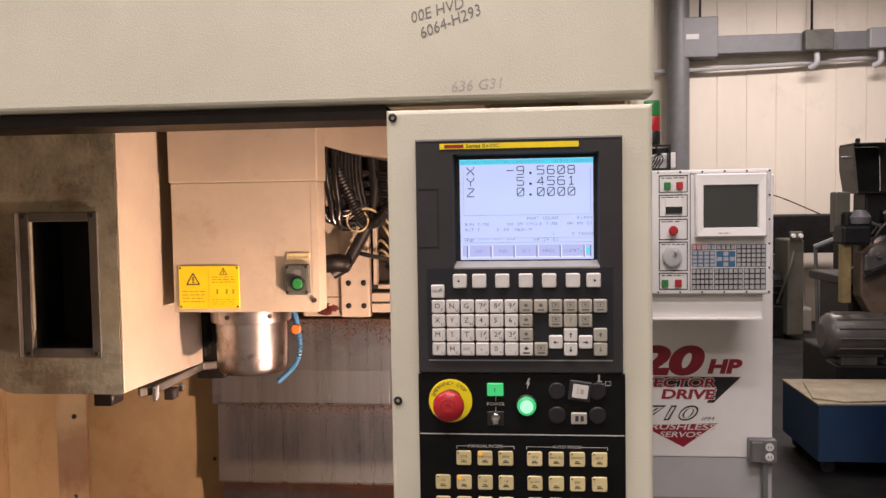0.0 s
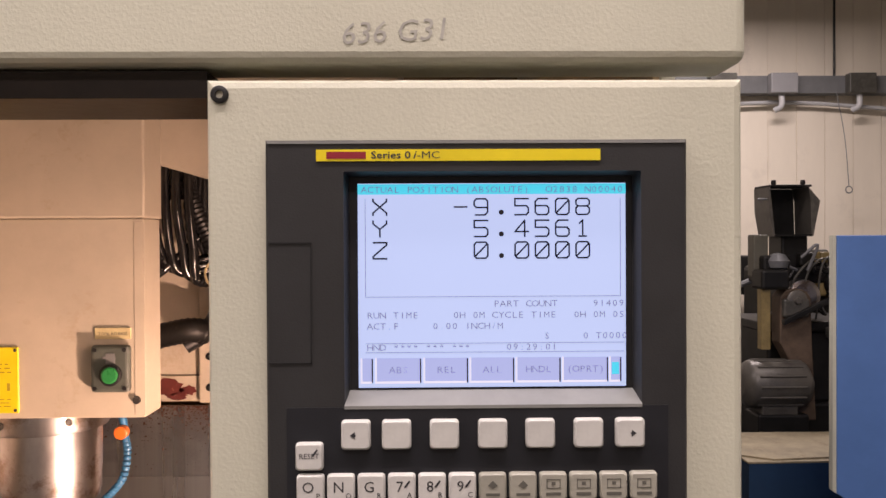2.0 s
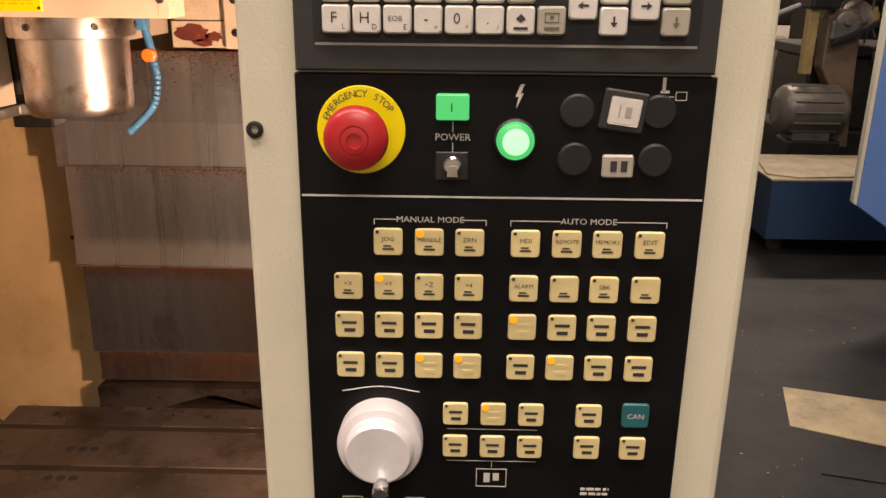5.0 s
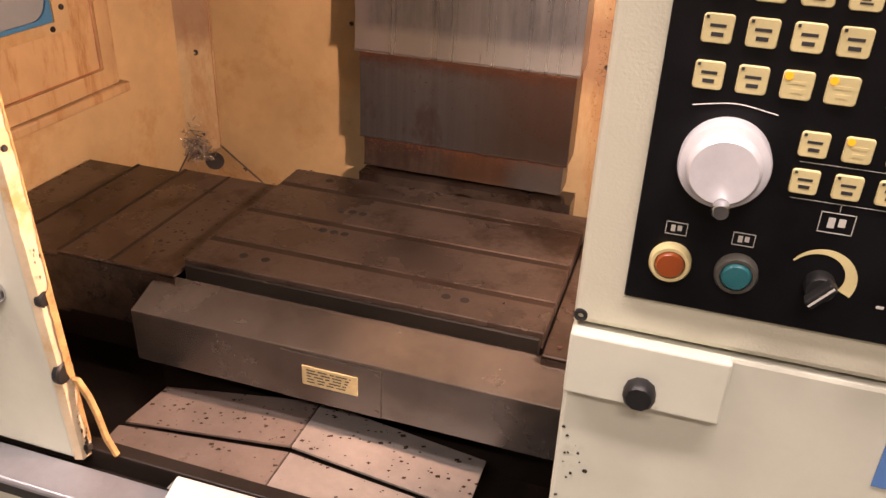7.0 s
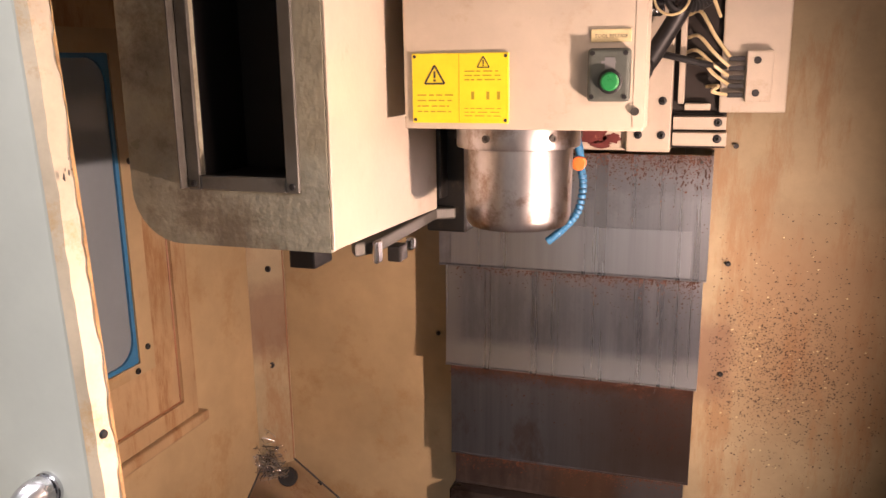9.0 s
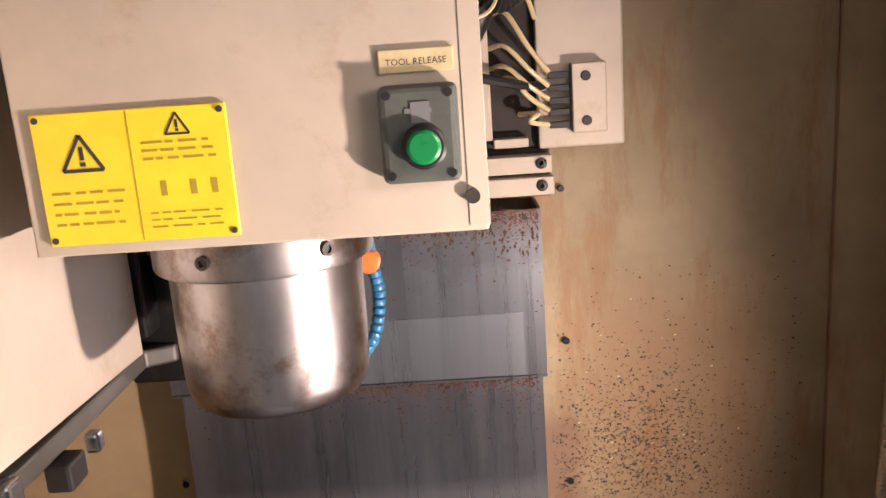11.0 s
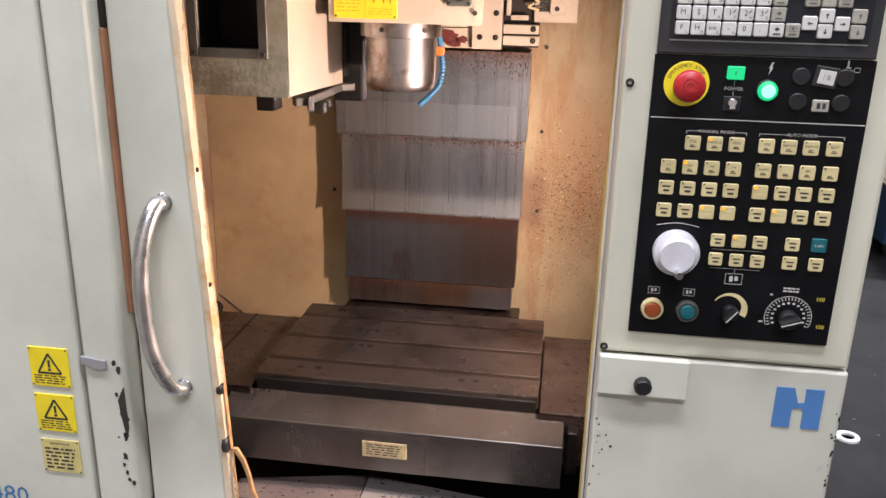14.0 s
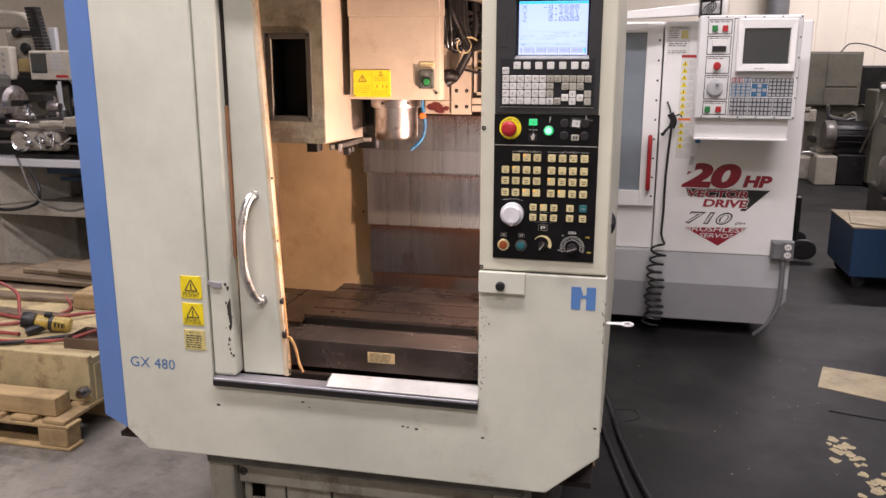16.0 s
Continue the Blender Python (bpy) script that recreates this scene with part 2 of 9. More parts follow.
WORN_RIM = mat("yellowed_worn_rim", (0.66, 0.53, 0.13), 0.5, var=0.3, scale=14, bump=0.3, bscale=60, stain=(0.34, 0.24, 0.07), samount=0.6, sscale=12, sthresh=0.5)
BROWNSTRIP = mat("rust_brown_strip", (0.32, 0.15, 0.075), 0.55, var=0.2, scale=12)
CHIP = mat("chipped_paint_dark_metal", (0.05, 0.045, 0.04), 0.5, 0.3, var=0.3, scale=60)
PRIMER = mat("dark_red_primer", (0.13, 0.022, 0.018), 0.45, var=0.3, scale=30, stain=(0.6, 0.48, 0.33), samount=0.8, sscale=30, sthresh=0.6)
# Near-black colour in place of the shade inside holes and recesses.
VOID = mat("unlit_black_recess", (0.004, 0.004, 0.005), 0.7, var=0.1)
PENCIL = mat("smudged_marker", (0.20, 0.19, 0.18), 0.6, var=0.2, scale=80)
PENCIL_FAINT = mat("faint_smudged_marker", (0.44, 0.425, 0.38), 0.6, var=0.15, scale=80)
WHITEPAINT = mat("white_machine_paint", (0.83, 0.82, 0.80), 0.35, var=0.04, scale=3, stain=(0.4, 0.38, 0.35), samount=0.12, sscale=6, sthresh=0.62)
PENDANTWHITE = mat("aged_white_pendant_paint", (0.70, 0.70, 0.69), 0.35, var=0.05, scale=4, stain=(0.4, 0.38, 0.35), samount=0.15, sscale=8, sthresh=0.6)
KEYBLUE = mat("teal_blue_key_field", (0.03, 0.13, 0.25), 0.4, var=0.08)
KEYGREY = mat("keypad_grey", (0.40, 0.405, 0.42), 0.45, var=0.08, scale=8, rand=0.12)
GREYBAND = mat("light_grey_paint", (0.46, 0.465, 0.475), 0.4, var=0.05, scale=4)
GREYDARK = mat("mid_grey_paint", (0.27, 0.27, 0.28), 0.42, var=0.06, scale=4)
GREYMETAL = mat("grey_electrical_box", (0.17, 0.175, 0.18), 0.45, 0.1, var=0.1, scale=10)
DECALRED = mat("dark_red_decal", (0.30, 0.015, 0.03), 0.4, var=0.05)
# Light and shade on the chip covers put into colour: brownish left, pale right.
GALV_SHADED = mat("brown_spotted_sheet_shaded", (0.30, 0.24, 0.215), 0.38, 0.5, var=0.2, scale=8, bump=0.08, bscale=150, stain=(0.08, 0.045, 0.03), samount=0.85, sscale=24, sthresh=0.58)
GALV = mat("spotted_galvanised_sheet", (0.50, 0.45, 0.42), 0.38, 0.6, var=0.18, scale=8, bump=0.08, bscale=150, stain=(0.10, 0.055, 0.035), samount=0.85, sscale=26, sthresh=0.62)
DECALBLACK = mat("black_decal", (0.015, 0.015, 0.017), 0.4, var=0.05)
DECALBLUE = mat("blue_decal", (0.05, 0.17, 0.38), 0.4, var=0.05)
PAPER = mat("white_paper_label", (0.72, 0.71, 0.68), 0.6, var=0.05, scale=30)
FLOORLIGHT = mat("worn_grey_concrete", (0.21, 0.19, 0.16), 0.6, var=0.4, scale=3, bump=0.3, bscale=50, stain=(0.06, 0.05, 0.04), samount=0.75, sscale=2.6, sthresh=0.5)
FADEPRINT = mat("faded_sign_print", (0.40, 0.30, 0.02), 0.5, var=0.1)
MILLGREY = mat("worn_warm_grey_enamel", (0.33, 0.30, 0.245), 0.45, var=0.25, scale=6, stain=(0.08, 0.07, 0.055), samount=0.6, sscale=6, sthresh=0.52)
CABGREEN = mat("dull_grey_green_enamel", (0.115, 0.108, 0.082), 0.45, var=0.25, scale=4, stain=(0.055, 0.045, 0.032), samount=0.55, sscale=4, sthresh=0.52)
TOOLYELLOW = mat("dirty_yellow_tool_casing", (0.42, 0.29, 0.05), 0.4, var=0.3, scale=25, stain=(0.03, 0.03, 0.03), samount=0.8, sscale=20, sthresh=0.55)
FLOORM = mat("stained_dark_concrete", (0.021, 0.0205, 0.0195), 0.58, spec=0.22, var=0.6, scale=2.2, bump=0.3, bscale=60, stain=(0.008, 0.008, 0.008), samount=0.85, sscale=1.5, sthresh=0.47, rvar=0.24)
WALLM = mat("off_white_wall_panel", (0.80, 0.725, 0.61), 0.55, var=0.05, scale=1.5, stain=(0.45, 0.4, 0.35), samount=0.25, sscale=1.2, sthresh=0.57, stretch=(1, 1, 0.3))
CEILM = mat("dark_roof_deck", (0.25, 0.25, 0.25), 0.7, var=0.1, scale=2)
CAST = mat("worn_grey_machine_casting", (0.10, 0.096, 0.083), 0.45, 0.15, var=0.3, scale=7, stain=(0.04, 0.035, 0.03), samount=0.7, sscale=6, sthresh=0.5, rand=0.15)
CASTDARK = mat("dark_greasy_machine_casting", (0.012, 0.0115, 0.011), 0.45, 0.1, spec=0.35, var=0.4, scale=9, stain=(0.09, 0.07, 0.04), samount=0.4, sscale=10, sthresh=0.6)
OCHRE = mat("ochre_painted_metal", (0.30, 0.22, 0.09), 0.5, var=0.3, scale=8)
WOOD = mat("rough_pallet_wood", (0.47, 0.325, 0.155), 0.75, var=0.42, scale=5, stretch=(0.3, 6, 6), bump=0.4, bscale=60, stain=(0.12, 0.08, 0.045), samount=0.75, sscale=6, sthresh=0.50, rand=0.45)
SKIDM = mat("dirty_cream_steel_skid", (0.54, 0.44, 0.235), 0.55, var=0.28, scale=5, stain=(0.16, 0.10, 0.05), samount=0.75, sscale=5, sthresh=0.5)
RUSTPLATE = mat("rusty_steel_plate", (0.14, 0.095, 0.065), 0.6, 0.3, var=0.4, scale=6)
CARD = mat("stained_cardboard", (0.36, 0.295, 0.185), 0.7, var=0.22, scale=8, stain=(0.17, 0.115, 0.06), samount=0.65, sscale=6, sthresh=0.53)
BASEPAINT = mat("grimy_cream_base_paint", (0.34, 0.325, 0.265), 0.45, var=0.2, scale=6, bump=0.2, bscale=140, stain=(0.10, 0.085, 0.06), samount=0.6, sscale=5, sthresh=0.5, sstretch=(1.5, 1, 0.7))
MOTORGREY = mat("worn_motor_grey", (0.125, 0.115, 0.10), 0.4, 0.2, var=0.2, scale=9, stain=(0.05, 0.045, 0.04), samount=0.6, sscale=8, sthresh=0.52)
OLDWOOD = mat("grey_weathered_timber", (0.20, 0.145, 0.09), 0.8, var=0.4, scale=5, stretch=(0.3, 6, 6), bump=0.4, bscale=60, stain=(0.05, 0.035, 0.025), samount=0.7, sscale=5, sthresh=0.5)
RUSTDARK = mat("dark_rust_blotch", (0.034, 0.014, 0.008), 0.6, var=0.4, scale=60)
BEIGE = mat("aged_beige_plastic", (0.47, 0.43, 0.36), 0.45, var=0.12, scale=12, stain=(0.25, 0.22, 0.17), samount=0.5, sscale=12, sthresh=0.55)
RUSTFILM = mat("brown_rust_fleck", (0.075, 0.028, 0.014), 0.6, 0.1, var=0.3, scale=40)
CARTBLUE = mat("dark_blue_steel", (0.015, 0.048, 0.105), 0.4, var=0.15, scale=5)
REDHOSE = mat("red_air_hose_rubber", (0.30, 0.06, 0.05), 0.5, var=0.25, scale=30, stain=(0.12, 0.045, 0.035), samount=0.6, sscale=9, sthresh=0.5)
BRAID = mat("braided_steel_hose", (0.62, 0.61, 0.60), 0.3, 0.95, var=0.15, scale=40)
weave = BRAID.node_tree
heights = []
for turn in (32, -32):
    tc, mp, wv = [weave.nodes.new(k) for k in ("ShaderNodeTexCoord", "ShaderNodeMapping", "ShaderNodeTexWave")]
    mp.inputs["Rotation"].default_value = (0, radians(turn), 0)
    wv.bands_direction, wv.inputs["Scale"].default_value = "X", 84
    links(weave, (tc.outputs["Object"], mp.inputs["Vector"]), (mp.outputs[0], wv.inputs["Vector"]))
    heights.append(wv.outputs["Fac"])
over, bp = weave.nodes.new("ShaderNodeMath"), weave.nodes.new("ShaderNodeBump")
over.operation = "MAXIMUM"
bp.inputs["Strength"].default_value, bp.inputs["Distance"].default_value = 0.5, 0.0012
links(weave, (heights[0], over.inputs[0]), (heights[1], over.inputs[1]), (over.outputs[0], bp.inputs["Height"]), (bp.outputs[0], weave.nodes["Principled BSDF"].inputs["Normal"]))
TUBEM = mat("yellowed_nylon_tube", (0.58, 0.48, 0.27), 0.35, var=0.12, scale=40)
PAINTMARK = mat("worn_yellow_floor_paint", (0.36, 0.29, 0.16), 0.6, var=0.3, scale=20)
GLASSDARK = mat("dark_crt_glass", (0.03, 0.036, 0.036), 0.12, var=0.05, coat=0.5, rvar=0.02)
WINGLASS = mat("grey_blue_window_pane", (0.20, 0.235, 0.265), 0.16, var=0.06, rvar=0.04)
ALU = mat("cast_aluminium_dial", (0.74, 0.74, 0.78), 0.36, 0.25, var=0.08, scale=30)
SCREEN = glow("lcd_backlight", (0.48, 0.665, 1.0), 1.5)
SCREENCYAN = glow("lcd_cyan_bar", (0.01, 0.72, 0.95), 1.5)
SCREENKEY = glow("lcd_soft_key_face", (0.45, 0.58, 0.98), 1.28)
SCREENWHITE = glow("lcd_key_rim", (0.80, 0.88, 1.0), 1.5)
SCREENFAINT = glow("lcd_faint_text", (0.26, 0.30, 0.52), 0.85)
SCREENTEXT = glow("lcd_dark_text", (0.03, 0.03, 0.05), 0.25)
GREENGLOW = glow("lit_green_lens", (0.0, 0.82, 0.26), 1.0)
GREENHOT = glow("lit_green_lens_core", (0.36, 1.0, 0.66), 1.6)
LED = glow("lit_amber_led", (1.0, 0.45, 0.02), 1.3)

# ---- mesh helpers ----


def add_mesh(bm, other):
    me = bpy.data.meshes.new("tmp")
    other.to_mesh(me)
    other.free()
    bm.from_mesh(me)
    bpy.data.meshes.remove(me)
    return bm


def box(bm, x0, x1, y0, y1, z0, z1, bev=0.0, seg=2, m=None, mi=0):
    b = bmesh.new()
    bmesh.ops.create_cube(b, size=1.0)
    bmesh.ops.transform(b, matrix=Matrix.Translation(((x0 + x1) / 2, (y0 + y1) / 2, (z0 + z1) / 2)) @ Matrix.Diagonal((abs(x1 - x0), abs(y1 - y0), abs(z1 - z0), 1)), verts=b.verts)
    if bev:
        bmesh.ops.bevel(b, geom=list(b.edges), offset=bev, segments=seg, affect="EDGES", profile=0.5)
    for f in b.faces:
        f.material_index = mi
    if m is not None:
        bmesh.ops.transform(b, matrix=m, verts=b.verts)
    return add_mesh(bm, b)


def prism(bm, pts, d0, d1, axis="y", bev=0.0, seg=2, mi=0):
    """A polygon of (x, z) pairs drawn out along y from d0 to d1 (or (y, z) pairs along x, or (x, y) pairs along z)."""
    b = bmesh.new()
    put = {"y": lambda u, v, d: (u, d, v), "x": lambda u, v, d: (d, u, v), "z": lambda u, v, d: (u, v, d)}[axis]
    va = [b.verts.new(put(u, v, d0)) for u, v in pts]
    vb = [b.verts.new(put(u, v, d1)) for u, v in pts]
    b.faces.new(va)
    b.faces.new(vb[::-1])
    k = len(pts)
    for i in range(k):
        b.faces.new((va[i], vb[i], vb[(i + 1) % k], va[(i + 1) % k]))
    bmesh.ops.recalc_face_normals(b, faces=b.faces)
    if bev:
        bmesh.ops.bevel(b, geom=list(b.edges), offset=bev, segments=seg, affect="EDGES", profile=0.5)
    for f in b.faces:
        f.material_index = mi
    return add_mesh(bm, b)


def turned(bm, profile, origin, axis="z", seg=32, mi=0):
    """A profile of (radius, height) pairs spun about an axis through origin."""
    b = bmesh.new()
    rings = []
    for r, h in profile:
        ring = []
        for i in range(seg):
            a = 2 * math.pi * i / seg
            c, s = r * math.cos(a), r * math.sin(a)
            co = {"z": (c, s, h), "y": (c, h, s), "x": (h, c, s)}[axis]
            ring.append(b.verts.new(Vector(origin) + Vector(co)))
        rings.append(ring)
    for ra, rb in zip(rings, rings[1:]):
        for i in range(seg):
            b.faces.new((ra[i], ra[(i + 1) % seg], rb[(i + 1) % seg], rb[i]))
    b.faces.new(rings[0][::-1])
    b.faces.new(rings[-1])
    bmesh.ops.recalc_face_normals(b, faces=b.faces)
    for f in b.faces:
        f.material_index = mi
        f.smooth = len(f.verts) == 4
    return add_mesh(bm, b)


def ring_plate(bm, outer, inner, y0, y1):
    """A flat plate with an opening: rectangles (x0, x1, z0, z1), from y0 back to y1."""
    b = bmesh.new()
    vs = []
    for y in (y0, y1):
        for x0, x1, z0, z1 in (outer, inner):
            vs.append([b.verts.new(p) for p in ((x0, y, z0), (x1, y, z0), (x1, y, z1), (x0, y, z1))])
    fo, fi, bo, bi = vs
    for i in range(4):
        k = (i + 1) % 4
        b.faces.new((fo[i], fo[k], fi[k], fi[i]))
        b.faces.new((bo[k], bo[i], bi[i], bi[k]))
        b.faces.new((fo[k], fo[i], bo[i], bo[k]))
        b.faces.new((fi[i], fi[k], bi[k], bi[i]))
    bmesh.ops.recalc_face_normals(b, faces=b.faces)
    return add_mesh(bm, b)


def open_shell(bm, x0, x1, y0, y1, z0, z1, t, gap):
    """A box of wall thickness t, open on one side: gap is "z" (the top) or "y" (the front)."""
    b = bmesh.new()
    if gap == "z":
        rings = [[(x0, y0), (x1, y0), (x1, y1), (x0, y1)], [(x0 + t, y0 + t), (x1 - t, y0 + t), (x1 - t, y1 - t), (x0 + t, y1 - t)]]
        rows = [[(x, y, z) for x, y in rings[k]] for k, z in ((0, z0), (0, z1), (1, z1), (1, z0 + t))]
    else:
        rings = [[(x0 - t, z0 - t), (x1 + t, z0 - t), (x1 + t, z1 + t), (x0 - t, z1 + t)], [(x0, z0), (x1, z0), (x1, z1), (x0, z1)]]
        rows = [[(x, y, z) for x, z in rings[k]] for k, y in ((0, y1 + t), (0, y0), (1, y0), (1, y1))]
    vs = [[b.verts.new(c) for c in r] for r in rows]
    for ra, rb in zip(vs, vs[1:]):
        for i in range(4):
            b.faces.new((ra[i], ra[(i + 1) % 4], rb[(i + 1) % 4], rb[i]))
    b.faces.new(vs[0])
    b.faces.new(vs[-1])
    bmesh.ops.recalc_face_normals(b, faces=b.faces)
    return add_mesh(bm, b)


def smooth_path(pts, n=8):
    """A Catmull-Rom line through pts."""
    P = [Vector(p) for p in pts]
    P = [P[0] * 2 - P[1]] + P + [P[-1] * 2 - P[-2]]
    out = []
    for i in range(1, len(P) - 2):
        for k in range(n):
            t = k / n
            a, b, c, d = P[i - 1], P[i], P[i + 1], P[i + 2]
            out.append(0.5 * ((2 * b) + (c - a) * t + (2 * a - 5 * b + 4 * c - d) * t * t + (3 * b - a - 3 * c + d) * t ** 3))
    out.append(P[-2])
    return out


def tube(bm, pts, r, seg=10, n=8, rib=0.0, mi=0):
    """A round tube along a smooth line; rib makes every other ring wider."""
    path = smooth_path(pts, n) if n > 1 else [Vector(p) for p in pts]
    b = bmesh.new()
    rings, ref = [], Vector((0, 0, 1))
    for i, p in enumerate(path):
        t = (path[min(i + 1, len(path) - 1)] - path[max(i - 1, 0)]).normalized()
        if abs(t.dot(ref)) > 0.95:
            ref = Vector((1, 0, 0)) if abs(t.x) < 0.9 else Vector((0, 1, 0))
        u = (ref - t * ref.dot(t)).normalized()
        v = t.cross(u)
        ref = u
        rr = r * (1 + (rib if i % 2 else 0))
        rings.append([b.verts.new(p + rr * (u * math.cos(2 * math.pi * k / seg) + v * math.sin(2 * math.pi * k / seg))) for k in range(seg)])
    for ra, rb in zip(rings, rings[1:]):
        for k in range(seg):
            b.faces.new((ra[k], ra[(k + 1) % seg], rb[(k + 1) % seg], rb[k]))
    b.faces.new(rings[0][::-1])
    b.faces.new(rings[-1])
    bmesh.ops.recalc_face_normals(b, faces=b.faces)
    for f in b.faces:
        f.smooth = True
        f.material_index = mi
    return add_mesh(bm, b)


def disc(bm, x, y, z, r, depth, seg=24, bev=0.0, mi=0):
    """A round button face that looks to -y; its front is at y."""
    prof = [(r, depth), (r, bev), (max(r - bev, r * 0.3), 0.0)] if bev else [(r, depth), (r, 0.0)]
    return turned(bm, prof, (x, y, z), "y", seg, mi)


def lettering(bm, text, x, y, z, size, align="CENTER", wide=1.0, turn=None, shear=0.0, mi=0, thick=0.0):
    """Letters that stand in the x-z plane, facing -y, with the baseline at z."""
    cu = bpy.data.curves.new("letters", "FONT")
    cu.body, cu.size, cu.align_x, cu.shear, cu.resolution_u, cu.offset = text, size, align, shear, (5 if size > 0.5 else 2), thick
    ob = bpy.data.objects.new("letters", cu)
    me = bpy.data.meshes.new_from_object(ob)
    bpy.data.objects.remove(ob)
    b = bmesh.new()
    b.from_mesh(me)
    bpy.data.meshes.remove(me)
    bpy.data.curves.remove(cu)
    m = Matrix.Translation((x, y, z)) @ (turn if turn is not None else Matrix.Identity(4)) @ pose(0, 0, 0, 90, 0, 0) @ Matrix.Diagonal((wide, 1, 1, 1))
    bmesh.ops.transform(b, matrix=m, verts=b.verts)
    for f in b.faces:
        f.material_index = mi
    return add_mesh(bm, b)


def fitted(bm, text, x0, x1, y, z0, z1, shear=0.0, mi=0, thick=0.0):
    """Letters stretched to fill a given field."""
    t = bmesh.new()
    lettering(t, text, 0, 0, 0, 1.0, "LEFT", 1.0, None, shear, mi, thick)
    xs, zs = [v.co.x for v in t.verts], [v.co.z for v in t.verts]
    kx, kz = (x1 - x0) / (max(xs) - min(xs)), (z1 - z0) / (max(zs) - min(zs))
    for v in t.verts:
        v.co = Vector((x0 + (v.co.x - min(xs)) * kx, y, z0 + (v.co.z - min(zs)) * kz))
    return add_mesh(bm, t)


def bars(bm, x0, x1, y, z0, z1, rows, seed=0, fill=0.5, mi=0, gap=0.12):
    """Lines of writing too small to read: rows of short plain bars."""
    rg = random.Random(seed)
    h = (z1 - z0) / rows
    for k in range(rows):
        zc = z1 - h * (k + 0.5)
        x = x0
        end = x1 - (x1 - x0) * rg.random() * 0.15
        while x < end:
            w = min((x1 - x0) * (0.08 + 0.2 * rg.random()), end - x)
            box(bm, x, x + w, y - 0.0003, y, zc - h * fill / 2, zc + h * fill / 2, mi=mi)
            x += w + (x1 - x0) * gap * (0.3 + 0.4 * rg.random())
    return bm


def shade(me, smooth=False):
    """Round faces are shaded smooth up to a sharp corner, flat faces stay flat."""
    flags = [smooth or f.use_smooth for f in me.polygons]
    me.set_sharp_from_angle(angle=radians(42))
    me.polygons.foreach_set("use_smooth", flags)


def part(name, bm, material, parent, label="", smooth=False):
    """Links a bmesh, made in world coordinates, as one mesh object under a thing or a part."""
    me = bpy.data.meshes.new(name)
    bm.to_mesh(me)
    bm.free()
    for mm in material if isinstance(material, (list, tuple)) else [material]:
        me.materials.append(mm)
    shade(me, smooth)
    ob = new(name, me)
    if parent is not None:
        ob.parent = parent
        if parent.type == "EMPTY":
            ob.matrix_parent_inverse = Matrix.Translation(-parent.location)
    if label:
        ob["label"] = label
    return ob


def piece(name, me, m, parent, label=""):
    """One more object on a shared mesh."""
    ob = new(name, me)
    ob.parent = parent
    if parent.type == "EMPTY":
        ob.matrix_parent_inverse = Matrix.Translation(-parent.location)
    ob.matrix_basis = m
    if label:
        ob["label"] = label
    return ob


def shared(name, bm, materials):
    me = bpy.data.meshes.new(name)
    bm.to_mesh(me)
    bm.free()
    for mm in materials:
        me.materials.append(mm)
    shade(me)
    return me


def spots(name, me, places, parent, label=""):
    """The same small piece at several places (x, y, z)."""
    for p3 in places:
        piece(name, me, Matrix.Translation(p3), parent, label)


def thing(name, at, label, category, group="", kind=""):
    e = new(name)
    e.location = at
    e.empty_display_size = 0.1
    return tagged(e, label, category, group, kind)


def B():
    return bmesh.new()


def at(x, y, z, rx=0, ry=0, rz=0, s=(1, 1, 1)):
    return pose(x, y, z, rx, ry, rz) @ Matrix.Diagonal((*s, 1))

# ---- the shop: floor, walls, roof ----
b = B()
box(b, -1.0, 9, -5, 12.1, -0.1, 0.0)
tagged(part("floor", b, FLOORM, None), "dark stained concrete workshop floor", "floor", kind="structure")
b = B()
box(b, -9, -1.002, -5, 12.1, -0.1, 0.0)
tagged(part("floor_west", b, FLOORLIGHT, None), "worn grey concrete workshop floor", "floor", kind="structure")
b = B()
x = -9.0
while x < 9.0:
    box(b, x, x + 0.394, 12.0, 12.08, 0, 6.0)
    box(b, x + 0.394, x + 0.404, 12.014, 12.08, 0, 6.0)
    x += 0.404
tagged(part("wall_north", b, WALLM, None), "off-white ribbed panel wall with faint stains", "wall", kind="structure")
for nm, d in (("wall_south", (-9, 9, -5.1, -5, 0, 6.0)), ("wall_west", (-9.1, -9, -5, 12.1, 0, 6.0)), ("wall_east", (9, 9.1, -5, 12.1, 0, 6.0))):
    b = B()
    box(b, *d)
    tagged(part(nm, b, WALLM, None), "plain off-white workshop wall", "wall", kind="structure")
b = B()
box(b, -9.1, 9.1, -5.1, 12.2, 6.0, 6.1)
tagged(part("ceiling", b, CEILM, None), "dark grey roof deck over the workshop", "ceiling", kind="structure")

# ---- machining centre ----
F = 1.06
mc = thing("machining_center", (-0.6, 1.7, 0), "cream and blue vertical machining center with its sliding door open", "milling machine")

# outer skin
b = B()
prism(b, [(-1.286, 0.512), (-1.217, 0.449), (0.008, 0.452), (0.149, 0.574), (0.149, 1.079), (-0.185, 1.079), (-0.185, 0.692), (-0.984, 0.692), (-0.980, 2.3), (-1.286, 2.3)], F, F + 0.03, bev=0.004)
part("front_panel", b, CREAM_SMOOTH, mc, "scuffed smooth cream front panel")
b = B()
prism(b, [(-0.184, 0.455), (0.007, 0.455), (0.147, 0.576), (0.147, 1.078), (-0.184, 1.078)], F + 0.031, 1.20)
part("lower_cabinet", b, CREAM_SMOOTH, mc, "cream lower control cabinet with chipped edges")
b = B()
